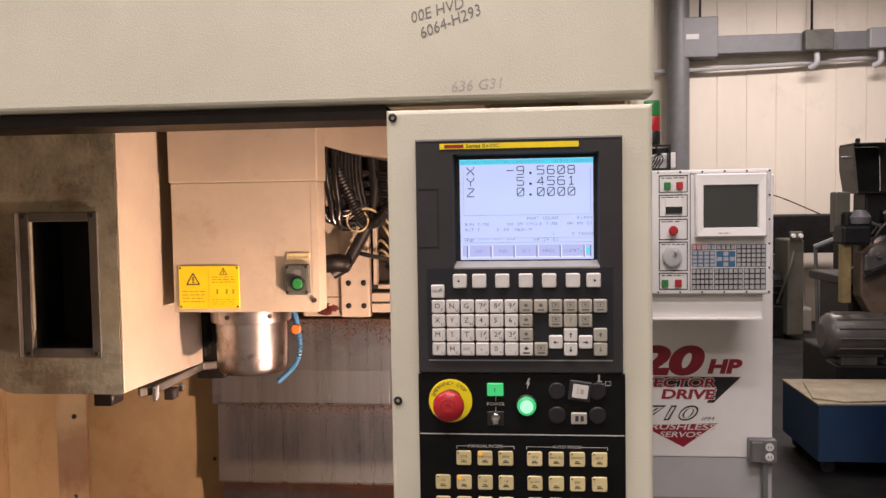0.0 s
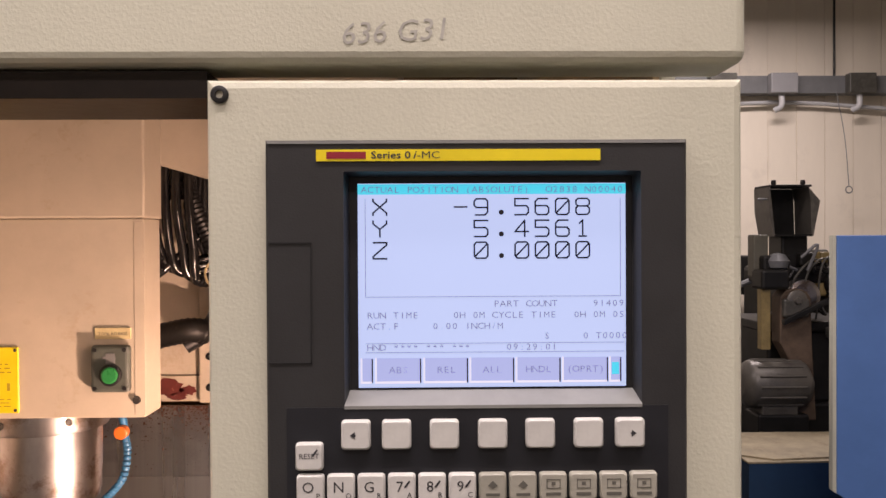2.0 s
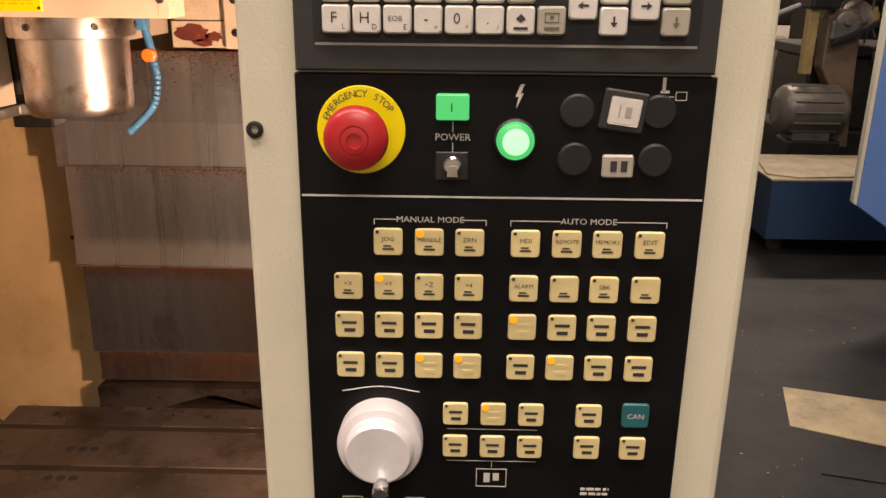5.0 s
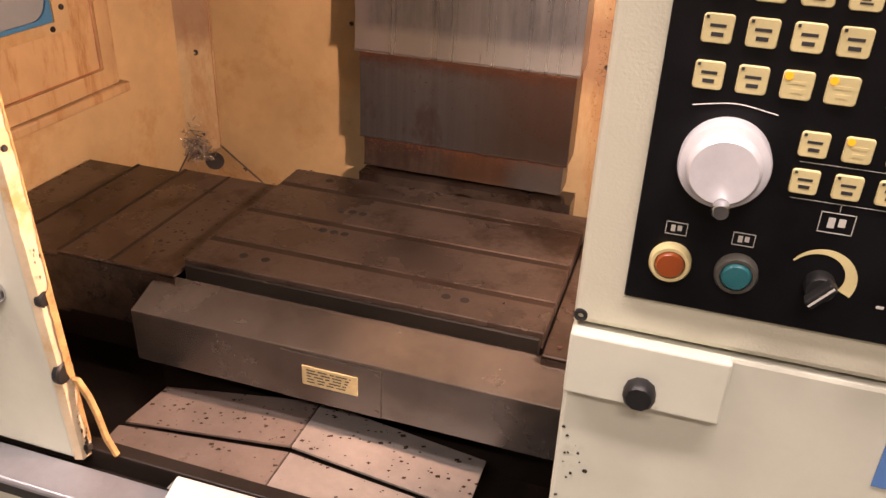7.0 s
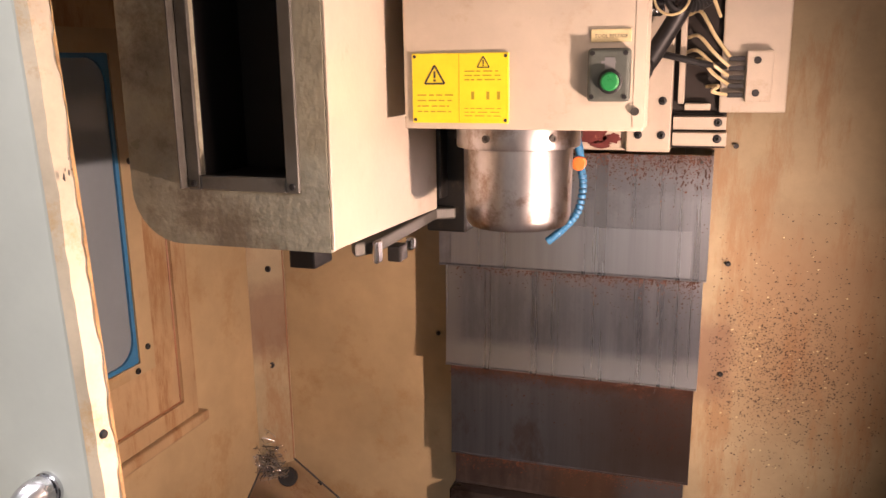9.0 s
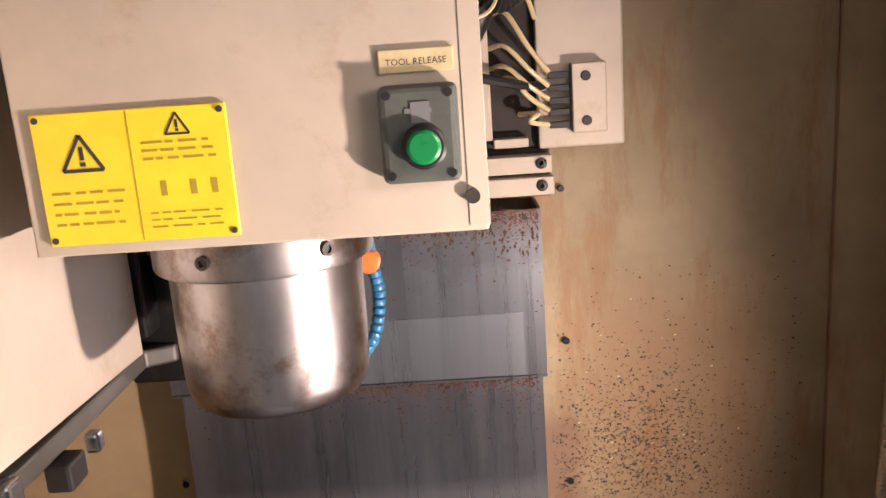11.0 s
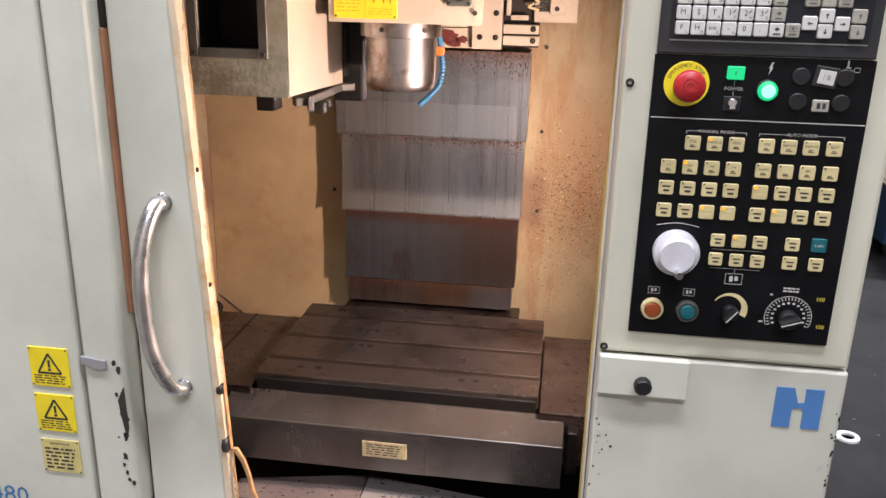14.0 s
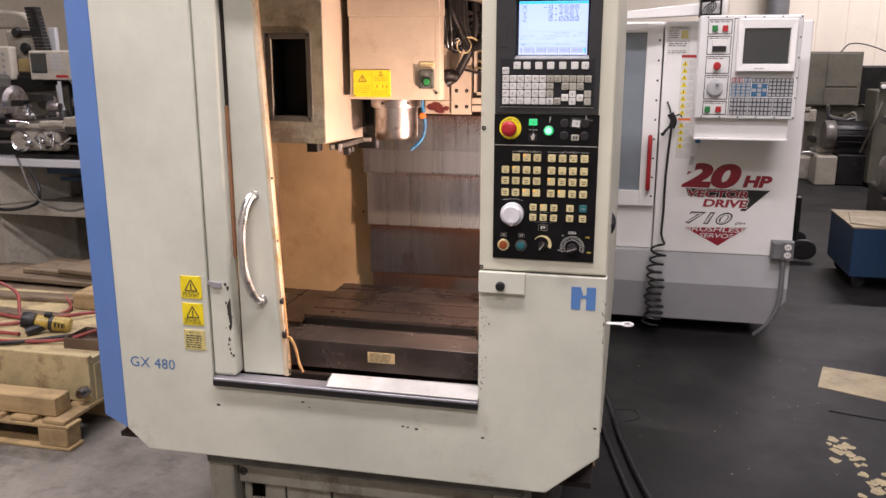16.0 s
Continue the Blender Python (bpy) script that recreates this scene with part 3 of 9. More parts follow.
box(b, -1.414, -1.386, 1.151, 2.75, 0.51, 2.3, 0.003)
part("left_side", b, BLUE, mc, "blue side panel")
b = B()
prism(b, [(-1.287, 1.062), (-1.414, 1.132), (-1.403, 1.15), (-1.287, 1.09)], 0.512, 2.3, "z", bev=0.002)
part("corner_panel", b, BLUE, mc, "blue angled corner panel")
b = B()
box(b, 0.136, 0.149, 1.203, 2.75, 0.58, 2.3, 0.004)
part("right_side", b, CREAM, mc, "cream side panel")
b = B()
box(b, -1.385, 0.135, 2.69, 2.75, 0.5, 2.3)
part("rear_panel", b, CREAM, mc)
# Unseen roof, added to keep overhead light out of the enclosure.
b = B()
box(b, -1.414, 0.149, F + 0.02, 2.75, 2.302, 2.33)
part("roof_panel", b, CREAM, mc)
b = B()
box(b, -0.980, 0.149, F - 0.002, F + 0.05, 1.836, 2.3, 0.007, 3)
part("hood", b, CREAM, mc, "textured cream header panel with faint handwriting")
b = B()
box(b, -0.980, -0.187, F + 0.012, F + 0.10, 1.817, 1.834)
part("door_track", b, DARK, mc, "black upper door track")
# writing on the hood
b = B()
lettering(b, "00E HVD", -0.150, F - 0.0024, 1.934, 0.020, "LEFT", 0.9, pose(0, 0, 0, 0, -14, 0), 0.2)
lettering(b, "6064-H293", -0.138, F - 0.0024, 1.914, 0.020, "LEFT", 0.9, pose(0, 0, 0, 0, -20, 0), 0.2)
part("marker_writing", b, PENCIL, mc, "grey handwritten marker numbers")
b = B()
lettering(b, "636 G31", -0.102, F - 0.0024, 1.847, 0.019, "LEFT", 1.0, pose(0, 0, 0, 0, -3, 0), 0.2)
part("marker_smudge", b, PENCIL_FAINT, mc, "half wiped-off pencil marks")
# base: recessed legs, a flanged rail between them and set-back panels
b = B()
box(b, -1.03, 0.0, 1.30, 2.70, 0.0, 0.44, 0.01)
part("base_casting", b, CAST, mc, "grey painted machine base casting")
for x0, x1 in ((-1.042, -0.957), (-0.146, -0.054)):
    b = B()
    box(b, x0, x1, 1.10, 1.299, 0.0, 0.408, 0.008)
    part("base_leg", b, BASEPAINT, mc, "dirty cream base leg")
b = B()
box(b, -1.036, -0.060, 1.085, 1.30, 0.414, 0.444, 0.003)
part("base_flange", b, CAST, mc, "dark grimy flange under the front panel")
b = B()
box(b, -0.955, -0.148, 1.128, 1.15, 0.332, 0.404, 0.005)
box(b, -0.955, -0.148, 1.118, 1.15, 0.4045, 0.413, 0.003)
part("base_rail", b, BASEPAINT, mc, "dirty cream cross rail")
b = B()
turned(b, [(0.013, 0.0), (0.013, -0.004), (0.009, -0.006), (0.004, -0.006), (0.004, -0.002)], (-0.938, 1.127, 0.372), "y", 16)
part("rail_bolt", b, CHIP, mc, "dark rusty bolt")
for x0, x1 in ((-0.950, -0.925), (-0.880, -0.812), (-0.806, -0.66), (-0.654, -0.50), (-0.494, -0.34), (-0.334, -0.152)):
    b = B()
    box(b, x0, x1, 1.15, 1.162, 0.06, 0.331, 0.004)
    part("base_panel", b, BASEPAINT, mc, "dirty cream base panel")
b = B()
box(b, -0.925, -0.88, 1.15, 1.162, 0.06, 0.27, 0.003)
part("base_panel", b, BASEPAINT, mc, "dirty cream base panel")

# interior liners
b = B()
box(b, -1.36, -1.342, F + 0.09, 2.30, 0.475, 2.3)
part("left_liner", b, LINER, mc, "yellowed cream inner wall")
b = B()
box(b, 0.130, 0.135, 1.203, 2.30, 0.475, 2.3)
part("right_liner", b, LINER, mc, "yellowed cream inner wall")
b = B()
box(b, -1.342, -0.40, 2.27, 2.30, 0.475, 2.3)
part("rear_liner", b, LINER, mc, "yellowed cream rear inner wall")
b = B()
box(b, -0.3995, 0.130, 2.27, 2.30, 0.475, 2.3)
part("rear_liner", b, LINER_BROWN, mc, "oil and rust stained rear inner wall")
for xa, xb in ((-1.342, -1.285), (0.130, 0.075)):
    b = B()
    prism(b, [(xa, 2.268), (xb, 2.268), (xb, 2.262), (xa, 2.20)], 0.62, 2.29, "z")
    part("corner_strip", b, LINER_BROWN, mc)
    b = B()
    tube(b, [(xb, 2.2615, 0.63), (xb, 2.2615, 2.28)], 0.0014, 5, 1)
    part("strip_seam", b, BROWNSTRIP, mc, "brown dirt along the seam")
# sloped corner gussets at the rear bottom
for xs in ((-1.341, -1.10), (0.129, -0.110)):
    b = B()
    va = [b.verts.new(p) for p in ((xs[0], 2.268, 0.67), (xs[1], 2.268, 0.49), (xs[0], 2.02, 0.50))]
    b.faces.new(va)
    bmesh.ops.solidify(b, geom=b.faces[:], thickness=0.004)
    part("corner_gusset", b, LINER_RUST, mc, "rust-streaked sloped corner plate")
    b = B()
    tube(b, [(xs[0], 2.262, 0.672), (xs[1], 2.262, 0.492)], 0.0022, 5, 1)
    tube(b, [(xs[0] * 0.999, 2.262, 0.672), (xs[0] * 0.999, 2.014, 0.502)], 0.0022, 5, 1)
    part("gusset_seam", b, CHIP, mc, "dark dirty seam")
b = B()
box(b, -1.34, 0.130, 1.10, 2.27, 0.46, 0.475)
part("chip_pan", b, DARK, mc, "dark oily chip pan")
b = B()
box(b, -0.980, -0.187, F + 0.031, F + 0.06, 0.476, 0.69)
part("inner_front", b, DARK, mc)
# bolts on the liners
bolt = B()
turned(bolt, [(0.0085, 0.006), (0.0085, 0.002), (0.0065, 0.0), (0.004, 0.0), (0.004, 0.003)], (0, 0, 0), "y", 12)
bolt_me = shared("bolt", bolt, [RUBBER])
for bx, bz in ((0.110, 1.585), (0.110, 1.348), (0.111, 1.112), (0.113, 0.874), (0.104, 0.680), (-0.091, 0.500), (0.009, 0.571), (-0.309, 1.188), (-0.310, 0.960), (-0.309, 1.416),
               (-0.236, 1.640), (-1.308, 1.35), (-1.307, 1.117), (-1.313, 0.882), (-1.317, 0.668), (-1.220, 0.571), (-1.12, 0.498), (-0.905, 0.99)):
    yy = 2.258 if -1.28 < bx < 0.05 else 2.228 if bx < 0 else 2.238
    q = 0.6 if -0.32 < bx < -0.2 or bx == -0.905 else 0.85
    piece("bolt", bolt_me, at(bx, yy + 0.006 * (1 - q), bz, 0, 0, 0, (q, q, q)), mc)
for by, bz in ((1.80, 0.775), (2.02, 0.60), (1.62, 0.74)):
    piece("bolt", bolt_me, at(0.1255, by, bz, 0, 0, -90), mc)
# specks of swarf stuck to the rear wall
rg = random.Random(5)
b = B()
for k in range(5200):
    px, pz = rg.gauss(-0.205, 0.078), rg.gauss(0.99, 0.085)
    if px < -0.335 or px > 0.05 or (k % 5 == 0 and rg.random() < 0.5):
        px, pz = rg.uniform(-0.33, 0.04), rg.uniform(0.55, 1.3)
    s, a = rg.uniform(0.0004, 0.0021) * rg.uniform(0.4, 1), rg.uniform(0, 6.3)
    vs = [b.verts.new((px + s * 1.6 * math.cos(a + t), 2.2685 - 0.0016 * (i % 2), pz + s * math.sin(a + t * 1.1))) for i, t in enumerate((0, 2.1, 4.2))]
    b.faces.new(vs)
ob = part("wall_swarf", b, SWARF, mc, "fine metal chips stuck to the oily wall")
tagged(ob, kind="stuff")
# little heap of bright swarf in the left corner
b = B()
for k in range(150):
    c = Vector((rg.gauss(-1.322, 0.018), rg.gauss(2.200, 0.014), 0.618 + abs(rg.gauss(0, 0.030))))
    tube(b, [c + Vector((rg.uniform(-0.02, 0.02), rg.uniform(-0.015, 0.015), rg.uniform(-0.012, 0.016))) for i in range(4)], 0.0009, 4, 3)
ob = part("swarf_tangle", b, CHROME, mc, "small heap of curly bright swarf")
tagged(ob, kind="stuff")

b = B()
turned(b, [(0.020, 0.004), (0.024, 0.0), (0.024, -0.004), (0.016, -0.006), (0.016, -0.001)], (0, 0, 0), "z", 20)
bmesh.ops.transform(b, matrix=look((-1.282, 2.221, 0.602), (-0.758, 1.740, 1.305)), verts=b.verts)
part("coolant_port", b, VOID, mc, "black coolant return port")
# bright chips caught on the oily wall
b = B()
for k in range(70):
    px, pz, s, a = rg.gauss(-0.2, 0.09), rg.gauss(0.98, 0.13), rg.uniform(0.0008, 0.0022), rg.uniform(0, 6.3)
    if -0.33 < px < 0.04:
        b.faces.new([b.verts.new((px + s * 1.6 * math.cos(a + t), 2.2675 - 0.0016 * (i % 2), pz + s * math.sin(a + t * 1.1))) for i, t in enumerate((0, 2.1, 4.2))])
tagged(part("bright_swarf", b, BRASSPLATE, mc, "bright chips stuck to the oily wall"), kind="stuff")

# side windows
def rounded_rect(y0, y1, z0, z1, r, n=6):
    pts = []
    for cy, cz, a0 in ((y1 - r, z1 - r, 0), (y0 + r, z1 - r, 90), (y0 + r, z0 + r, 180), (y1 - r, z0 + r, 270)):
        pts += [(cy + r * math.cos(radians(a0 + 90 * k / n)), cz + r * math.sin(radians(a0 + 90 * k / n))) for k in range(n + 1)]
    return pts


def rect_ring(b, outer, inner, x0, x1):
    """A rounded frame between two outlines of (y, z) pairs with as many points each, from x0 to x1."""
    ro, ri = [[[b.verts.new((x, y, z)) for y, z in pts] for x in (x0, x1)] for pts in (outer, inner)]
    n = len(outer)
    for i in range(n):
        k = (i + 1) % n
        for q in ((ro[0][i], ro[0][k], ri[0][k], ri[0][i]), (ro[1][i], ro[1][k], ri[1][k], ri[1][i]), (ro[0][i], ro[0][k], ro[1][k], ro[1][i]), (ri[0][i], ri[0][k], ri[1][k], ri[1][i])):
            b.faces.new(q)
    bmesh.ops.recalc_face_normals(b, faces=b.faces)


def side_window(xw, sgn, y1, z0, yhi, zlo):
    """A window in a side liner: raised outer rim with a ledge, a flat field, a bolted inner frame, a gasket and the pane."""
    y0, z1, ylo, zhi = 1.36, 1.74, 1.44, 1.60
    X = lambda d: xw + sgn * d
    b = B()
    rect_ring(b, rounded_rect(y0, y1, z0, z1, 0.004), rounded_rect(y0 + 0.03, y1 - 0.042, z0 + 0.038, z1 - 0.03, 0.004), X(0.0005), X(0.022))
    f = part("window_frame", b, LINER_RUST, mc, "stained cream window frame")
    b = B()
    rect_ring(b, rounded_rect(y0 + 0.028, y1 - 0.040, z0 + 0.036, z1 - 0.028, 0.004), rounded_rect(ylo - 0.002, yhi + 0.002, zlo - 0.002, zhi + 0.002, 0.045), X(0.001), X(0.012))
    part("frame_field", b, LINER_RUST, f, "rust-streaked flat field round the window")
    b = B()
    rect_ring(b, rounded_rect(ylo - 0.040, yhi + 0.040, zlo - 0.022, zhi + 0.04, 0.003), rounded_rect(ylo, yhi, zlo, zhi, 0.003), X(0.0125), X(0.0165))
    part("bolted_frame", b, LINER, f, "cream bolted window retainer")
    b = B()
    for p, q in (((y1 - 0.042, z0 + 0.038), (y1 - 0.042, z1 - 0.03)), ((y0 + 0.03, z0 + 0.038), (y1 - 0.042, z0 + 0.038)), ((y1 + 0.001, z0), (y1 + 0.001, z1))):
        xs = X(0.013 if p[0] < y1 else 0.002)
        tube(b, [(xs, p[0], p[1]), (xs, q[0], q[1])], 0.0022, 5, 1)
    part("frame_seam", b, BROWNSTRIP, f, "brown line round the frame")
    b = B()
    box(b, min(X(0), X(0.034)), max(X(0), X(0.034)), y0 - 0.05, y1 + 0.022, z0 - 0.024, z0 - 0.001, 0.005)
    part("window_ledge", b, LINER_RUST, f, "rust-streaked window ledge")
    b = B()
    prism(b, rounded_rect(ylo - 0.001, yhi + 0.001, zlo - 0.001, zhi + 0.001, 0.045), X(0.003), X(0.007), "x")
    part("pane", b, WINGLASS, f, "dull grey-blue window pane")
    b = B()
    rect_ring(b, rounded_rect(ylo - 0.0005, yhi + 0.0005, zlo - 0.0005, zhi + 0.0005, 0.006), rounded_rect(ylo + 0.008, yhi - 0.008, zlo + 0.008, zhi - 0.008, 0.042), X(0.0075), X(0.0122))
    part("gasket", b, HOSEBLUE if sgn > 0 else RUBBER, f, "blue rubber gasket" if sgn > 0 else "black rubber gasket")
    for by, bz in ((yhi + 0.022, zlo + 0.025), (yhi - 0.01, zlo - 0.012), (yhi + 0.022, zlo + 0.37), (1.5, zlo - 0.012)):
        piece("bolt", bolt_me, at(X(0.0205), by, bz, 0, 0, 90 * sgn, (0.7, 0.7, 0.7)), f)


side_window(-1.342, 1, 1.950, 0.885, 1.800, 1.045)
side_window(0.130, -1, 1.965, 0.885, 1.800, 1.045)

# way covers behind the table
b = B()
disc(b, 0, 0, 0, 0.0028, 0.002, 10)
rivet_me = shared("rivet", b, [CHIP])
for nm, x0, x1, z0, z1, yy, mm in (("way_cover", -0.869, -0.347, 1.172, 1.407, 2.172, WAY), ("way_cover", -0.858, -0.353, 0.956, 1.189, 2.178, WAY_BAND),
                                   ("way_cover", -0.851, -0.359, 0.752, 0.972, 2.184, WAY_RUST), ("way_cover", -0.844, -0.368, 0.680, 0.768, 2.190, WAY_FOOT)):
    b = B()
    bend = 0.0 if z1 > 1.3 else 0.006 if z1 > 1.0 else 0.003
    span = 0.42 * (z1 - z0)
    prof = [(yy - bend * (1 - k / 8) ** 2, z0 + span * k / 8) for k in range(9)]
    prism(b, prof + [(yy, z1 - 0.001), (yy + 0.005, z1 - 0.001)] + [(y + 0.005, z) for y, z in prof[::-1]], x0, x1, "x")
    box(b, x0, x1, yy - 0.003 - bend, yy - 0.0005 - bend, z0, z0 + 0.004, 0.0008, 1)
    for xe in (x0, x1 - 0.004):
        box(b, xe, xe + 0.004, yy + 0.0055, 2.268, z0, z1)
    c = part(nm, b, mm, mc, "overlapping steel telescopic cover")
    spots("rivet", rivet_me, [(xx, yy - 0.0012, z1 - 0.012) for xx in (x0 + 0.02, (x0 + x1) / 2, x1 - 0.02)], c)
    # rust flakes that gather below each joint
    b = B()
    for k in range(2200):
        px = x0 + (x1 - x0) * (rg.random() ** 0.6 if z1 > 1 else rg.random())
        pz = z1 - 0.015 * (z1 < 1.3) - abs(rg.gauss(0, (0.006, 0.014, 0.05)[min(2, int(rg.random() * 2.25))] * (2.2 if z1 > 1.3 else 1.0)))
        s, a = rg.uniform(0.0003, 0.0021) * rg.uniform(0.3, 1), rg.uniform(0, 6.3)
        if z0 < pz < z1 and x0 < px < x1 - 0.004:
            b.faces.new([b.verts.new((px + s * 1.5 * math.cos(a + t), yy - 0.0004, pz + s * math.sin(a + t * 1.1))) for t in (0, 1.6, 3.1, 4.7)])
    tagged(part("rust_flake", b, RUSTFLAKE, c, "fine rust flakes below the joint"), kind="stuff")
    # ragged scale along the joint
    b = B()
    zt, n, h = z1 - (0.0165 if z1 < 1.3 else 0.001), int((x1 - x0) / 0.003), 0.004
    prev = None
    for k in range(n):
        px = x0 + 0.003 * k
        f = (px - x0) / (x1 - x0)
        grow = (0.55 if f > 0.6 else 0.15) if 1.0 < z1 < 1.3 else (1.5 if z1 < 1 else 0.3 + 0.3 * f)
        h = max(0.0, 0.7 * h + 0.3 * rg.uniform(-0.008, 0.010 * grow + 0.004))
        cur = (b.verts.new((px, yy - 0.0002, zt)), b.verts.new((px, yy - 0.0002, zt - max(0.0004, h))))
        if prev and h > 0.0008:
            b.faces.new((prev[0], prev[1], cur[1], cur[0]))
        prev = cur
    part("rust_scale", b, RUSTBROWN, c, "ragged band of brown rust")
    # flecks of rust on the upper and the lower covers, bright chips caught in the joints
    for nm, mm, xa, xb, za, zb, n in (() if z0 < 0.7 else (("rust_fleck", RUSTFILM, -0.50, -0.375, 0.80, 0.955, 200), ("bright_chip", CHROME, -0.80, -0.39, 0.935, 0.957, 60)) if z1 < 1 else
                                      (("rust_fleck", RUSTFILM, -0.50, -0.352, 1.345, 1.40, 130),) if z1 > 1.3 else (("rust_fleck", RUSTFILM, -0.50, -0.36, 1.158, 1.172, 60),)):
        b = B()
        for k in range(n):
            px, pz, w = xb - (xb - xa) * rg.random() ** 1.5, zb - (zb - za) * rg.random() ** 1.4, rg.uniform(0.0006, 0.0022) * (0.45 if nm == "bright_chip" else 1)
            h = w * rg.uniform(1.0, 2.6)
            b.faces.new([b.verts.new((px + u * w + rg.uniform(-0.3, 0.3) * w, yy - 0.0036 if z1 < 1 else yy - 0.0006, pz + v * h)) for u, v in ((-0.9, 0.1), (0.1, -0.9), (0.9, 0.15), (0.7, 0.7), (-0.2, 1.0))])
        tagged(part(nm, b, mm, c, "brown rust flecks" if mm is RUSTFILM else "bright chips in the joint"), kind="stuff")
b = B()
prism(b, [(2.166, 1.179), (2.1705, 1.266), (2.1716, 1.266), (2.1716, 1.179)], -0.842, -0.377, "x")
part("patch_plate", b, WAY_PATCH, mc, "clean steel patch plate")
b = B()
prism(b, [(-0.861, 0.59), (-0.733, 0.598), (-0.66, 0.622), (-0.598, 0.641), (-0.53, 0.622), (-0.454, 0.596), (-0.343, 0.59), (-0.343, 0.657), (-0.861, 0.653)], 2.195, 2.266)
br = part("way_bracket", b, TABLE, mc, "dark notched bracket at the foot of the column")
# Dark box stands in for the shade under the bracket.
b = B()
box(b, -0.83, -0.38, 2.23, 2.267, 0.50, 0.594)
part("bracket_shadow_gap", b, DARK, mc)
b = B()
disc(b, 0, 0, 0, 0.004, 0.003, 10)
spots("screw", shared("screw", b, [RUBBER]), [(xx, 2.1935, 0.632) for xx in (-0.845, -0.72, -0.48, -0.41, -0.36)], br)

# work table with T slots
b = B()
X0, X1, Y0, Y1, ZT = -0.866, -0.267, 1.487, 1.892, 0.778
cuts = [1.487, 1.560, 1.576, 1.683, 1.699, 1.810, 1.826, 1.892]
box(b, X0, X1, Y0 + 0.004, Y1 - 0.004, 0.70, ZT - 0.029)
tb = part("work_table", b, DARK, mc, "oily brown steel work table with T-slots")
for k in range(0, 8, 2):
    b = B()
    box(b, X0, X1, cuts[k], cuts[k + 1], ZT - 0.028, ZT, 0.0015, 1)
    part("table_strip", b, TABLE, tb, "oily brown steel strip between the T-slots")
# Strip darker than the table, laid over its front face.
b = B()
box(b, X0 + 0.004, X1 - 0.004, Y0 - 0.007, Y0 - 0.0005, 0.731, 0.770, 0.002, 1)
part("table_front", b, CASTDARK, tb, "dark strip along the table front")
# Nearly flush dark fill: shade and dirt of the slots put into colour.
for k in (1, 3, 5):
    b = B()
    box(b, X0 + 0.001, X1 - 0.001, cuts[k] + 0.0004, cuts[k + 1] - 0.0004, ZT - 0.0285, ZT - 0.0016)
    part("slot_grime", b, DARK, tb, "dark fill for the shade and dirt in the T-slot")
b = B()
for k in range(420):
    px, py = rg.uniform(-1.3, 0.08), rg.uniform(1.47, 1.85)
    if k % 3 == 0:
        px, py = rg.gauss(-0.86, 0.05), rg.uniform(1.5, 1.9)
    pz = ZT + 0.0006 if -0.865 < px < -0.269 else 0.7586 if -1.09 < px < -0.14 else 0.7506
    q, a = rg.uniform(0.0006, 0.0024), rg.uniform(0, 6.3)
    b.faces.new([b.verts.new((px + q * 1.8 * math.cos(a + t), py + q * math.sin(a + t * 1.2), pz + 0.0012 * (i % 2))) for i, t in enumerate((0, 2.1, 4.2))])
tagged(part("table_swarf", b, STEELDARK, tb, "loose fine chips on the table"), kind="stuff")
b = B()
turned(b, [(0.0075, 0.0006), (0.0075, 0.0)], (0, 0, 0), "z", 14)
hole_me = shared("tapped_hole", b, [VOID])
for xx, yy in ((-0.701, 1.747), (-0.680, 1.747), (-0.660, 1.747), (-0.699, 1.661), (-0.678, 1.661), (-0.658, 1.661), (-0.43, 1.53), (-0.40, 1.53), (-0.74, 1.53), (-0.78, 1.53), (-0.50, 1.86), (-0.78, 1.86)):
    piece("tapped_hole", hole_me, at(xx, yy, ZT + 0.0002), tb)
b = B()
disc(b, 0, 0, 0, 0.006, 0.006, 12, 0.001)
spots("cap_screw", shared("cap_screw", b, [CHROME]), [(xx, Y0 - 0.010, 0.737) for xx in (-0.86, -0.60, -0.42, -0.30)], tb)
for x0, x1, zz in ((-1.10, -0.869, 0.758), (-1.215, -1.099, 0.750), (-1.338, -1.214, 0.742), (-0.264, -0.138, 0.758), (-0.139, 0.02, 0.750), (0.019, 0.127, 0.742)):
    c = B()
    box(c, x0, x1, 1.462, 1.842, zz - 0.006, zz, 0.002, 1)
    box(c, x0, x1, 1.462, 1.468, zz - 0.115, zz - 0.006)
    box(c, x0, x1, 1.837, 1.842, zz - 0.115, zz - 0.006)
    part("table_cover", c, TABLE, mc, "flat sliding steel table cover")
# rust and oil blotches on the sliding covers
for xa, xb, zz, n, mm, nm in ((-0.262, -0.145, 0.7584, 110, RUSTDARK, "rust_blotch"), (-1.09, -0.875, 0.7584, 55, DARK, "oil_blotch"), (-0.13, 0.0, 0.7504, 20, RUSTDARK, "rust_blotch")):
    c = B()
    for k in range(n):
        px, py, q = rg.uniform(xa, xb), rg.uniform(1.47, 1.835), rg.uniform(0.0015, 0.006) * rg.uniform(0.4, 1)
        if nm == "oil_blotch":
            px, py = rg.gauss(-0.93, 0.03), rg.gauss(1.62, 0.09)
        if xa + 0.012 < px < xb - 0.012 and 1.478 < py < 1.828:
            c.faces.new([c.verts.new((px + q * rg.uniform(0.6, 1.3) * math.cos(a * 0.9), py + q * rg.uniform(0.6, 1.3) * math.sin(a * 0.9), zz + 1e-5 * k)) for a in range(7)])
    tagged(part(nm, c, mm, mc, "brown rust blotches" if mm is RUSTDARK else "dark oil blotches"), kind="stuff")
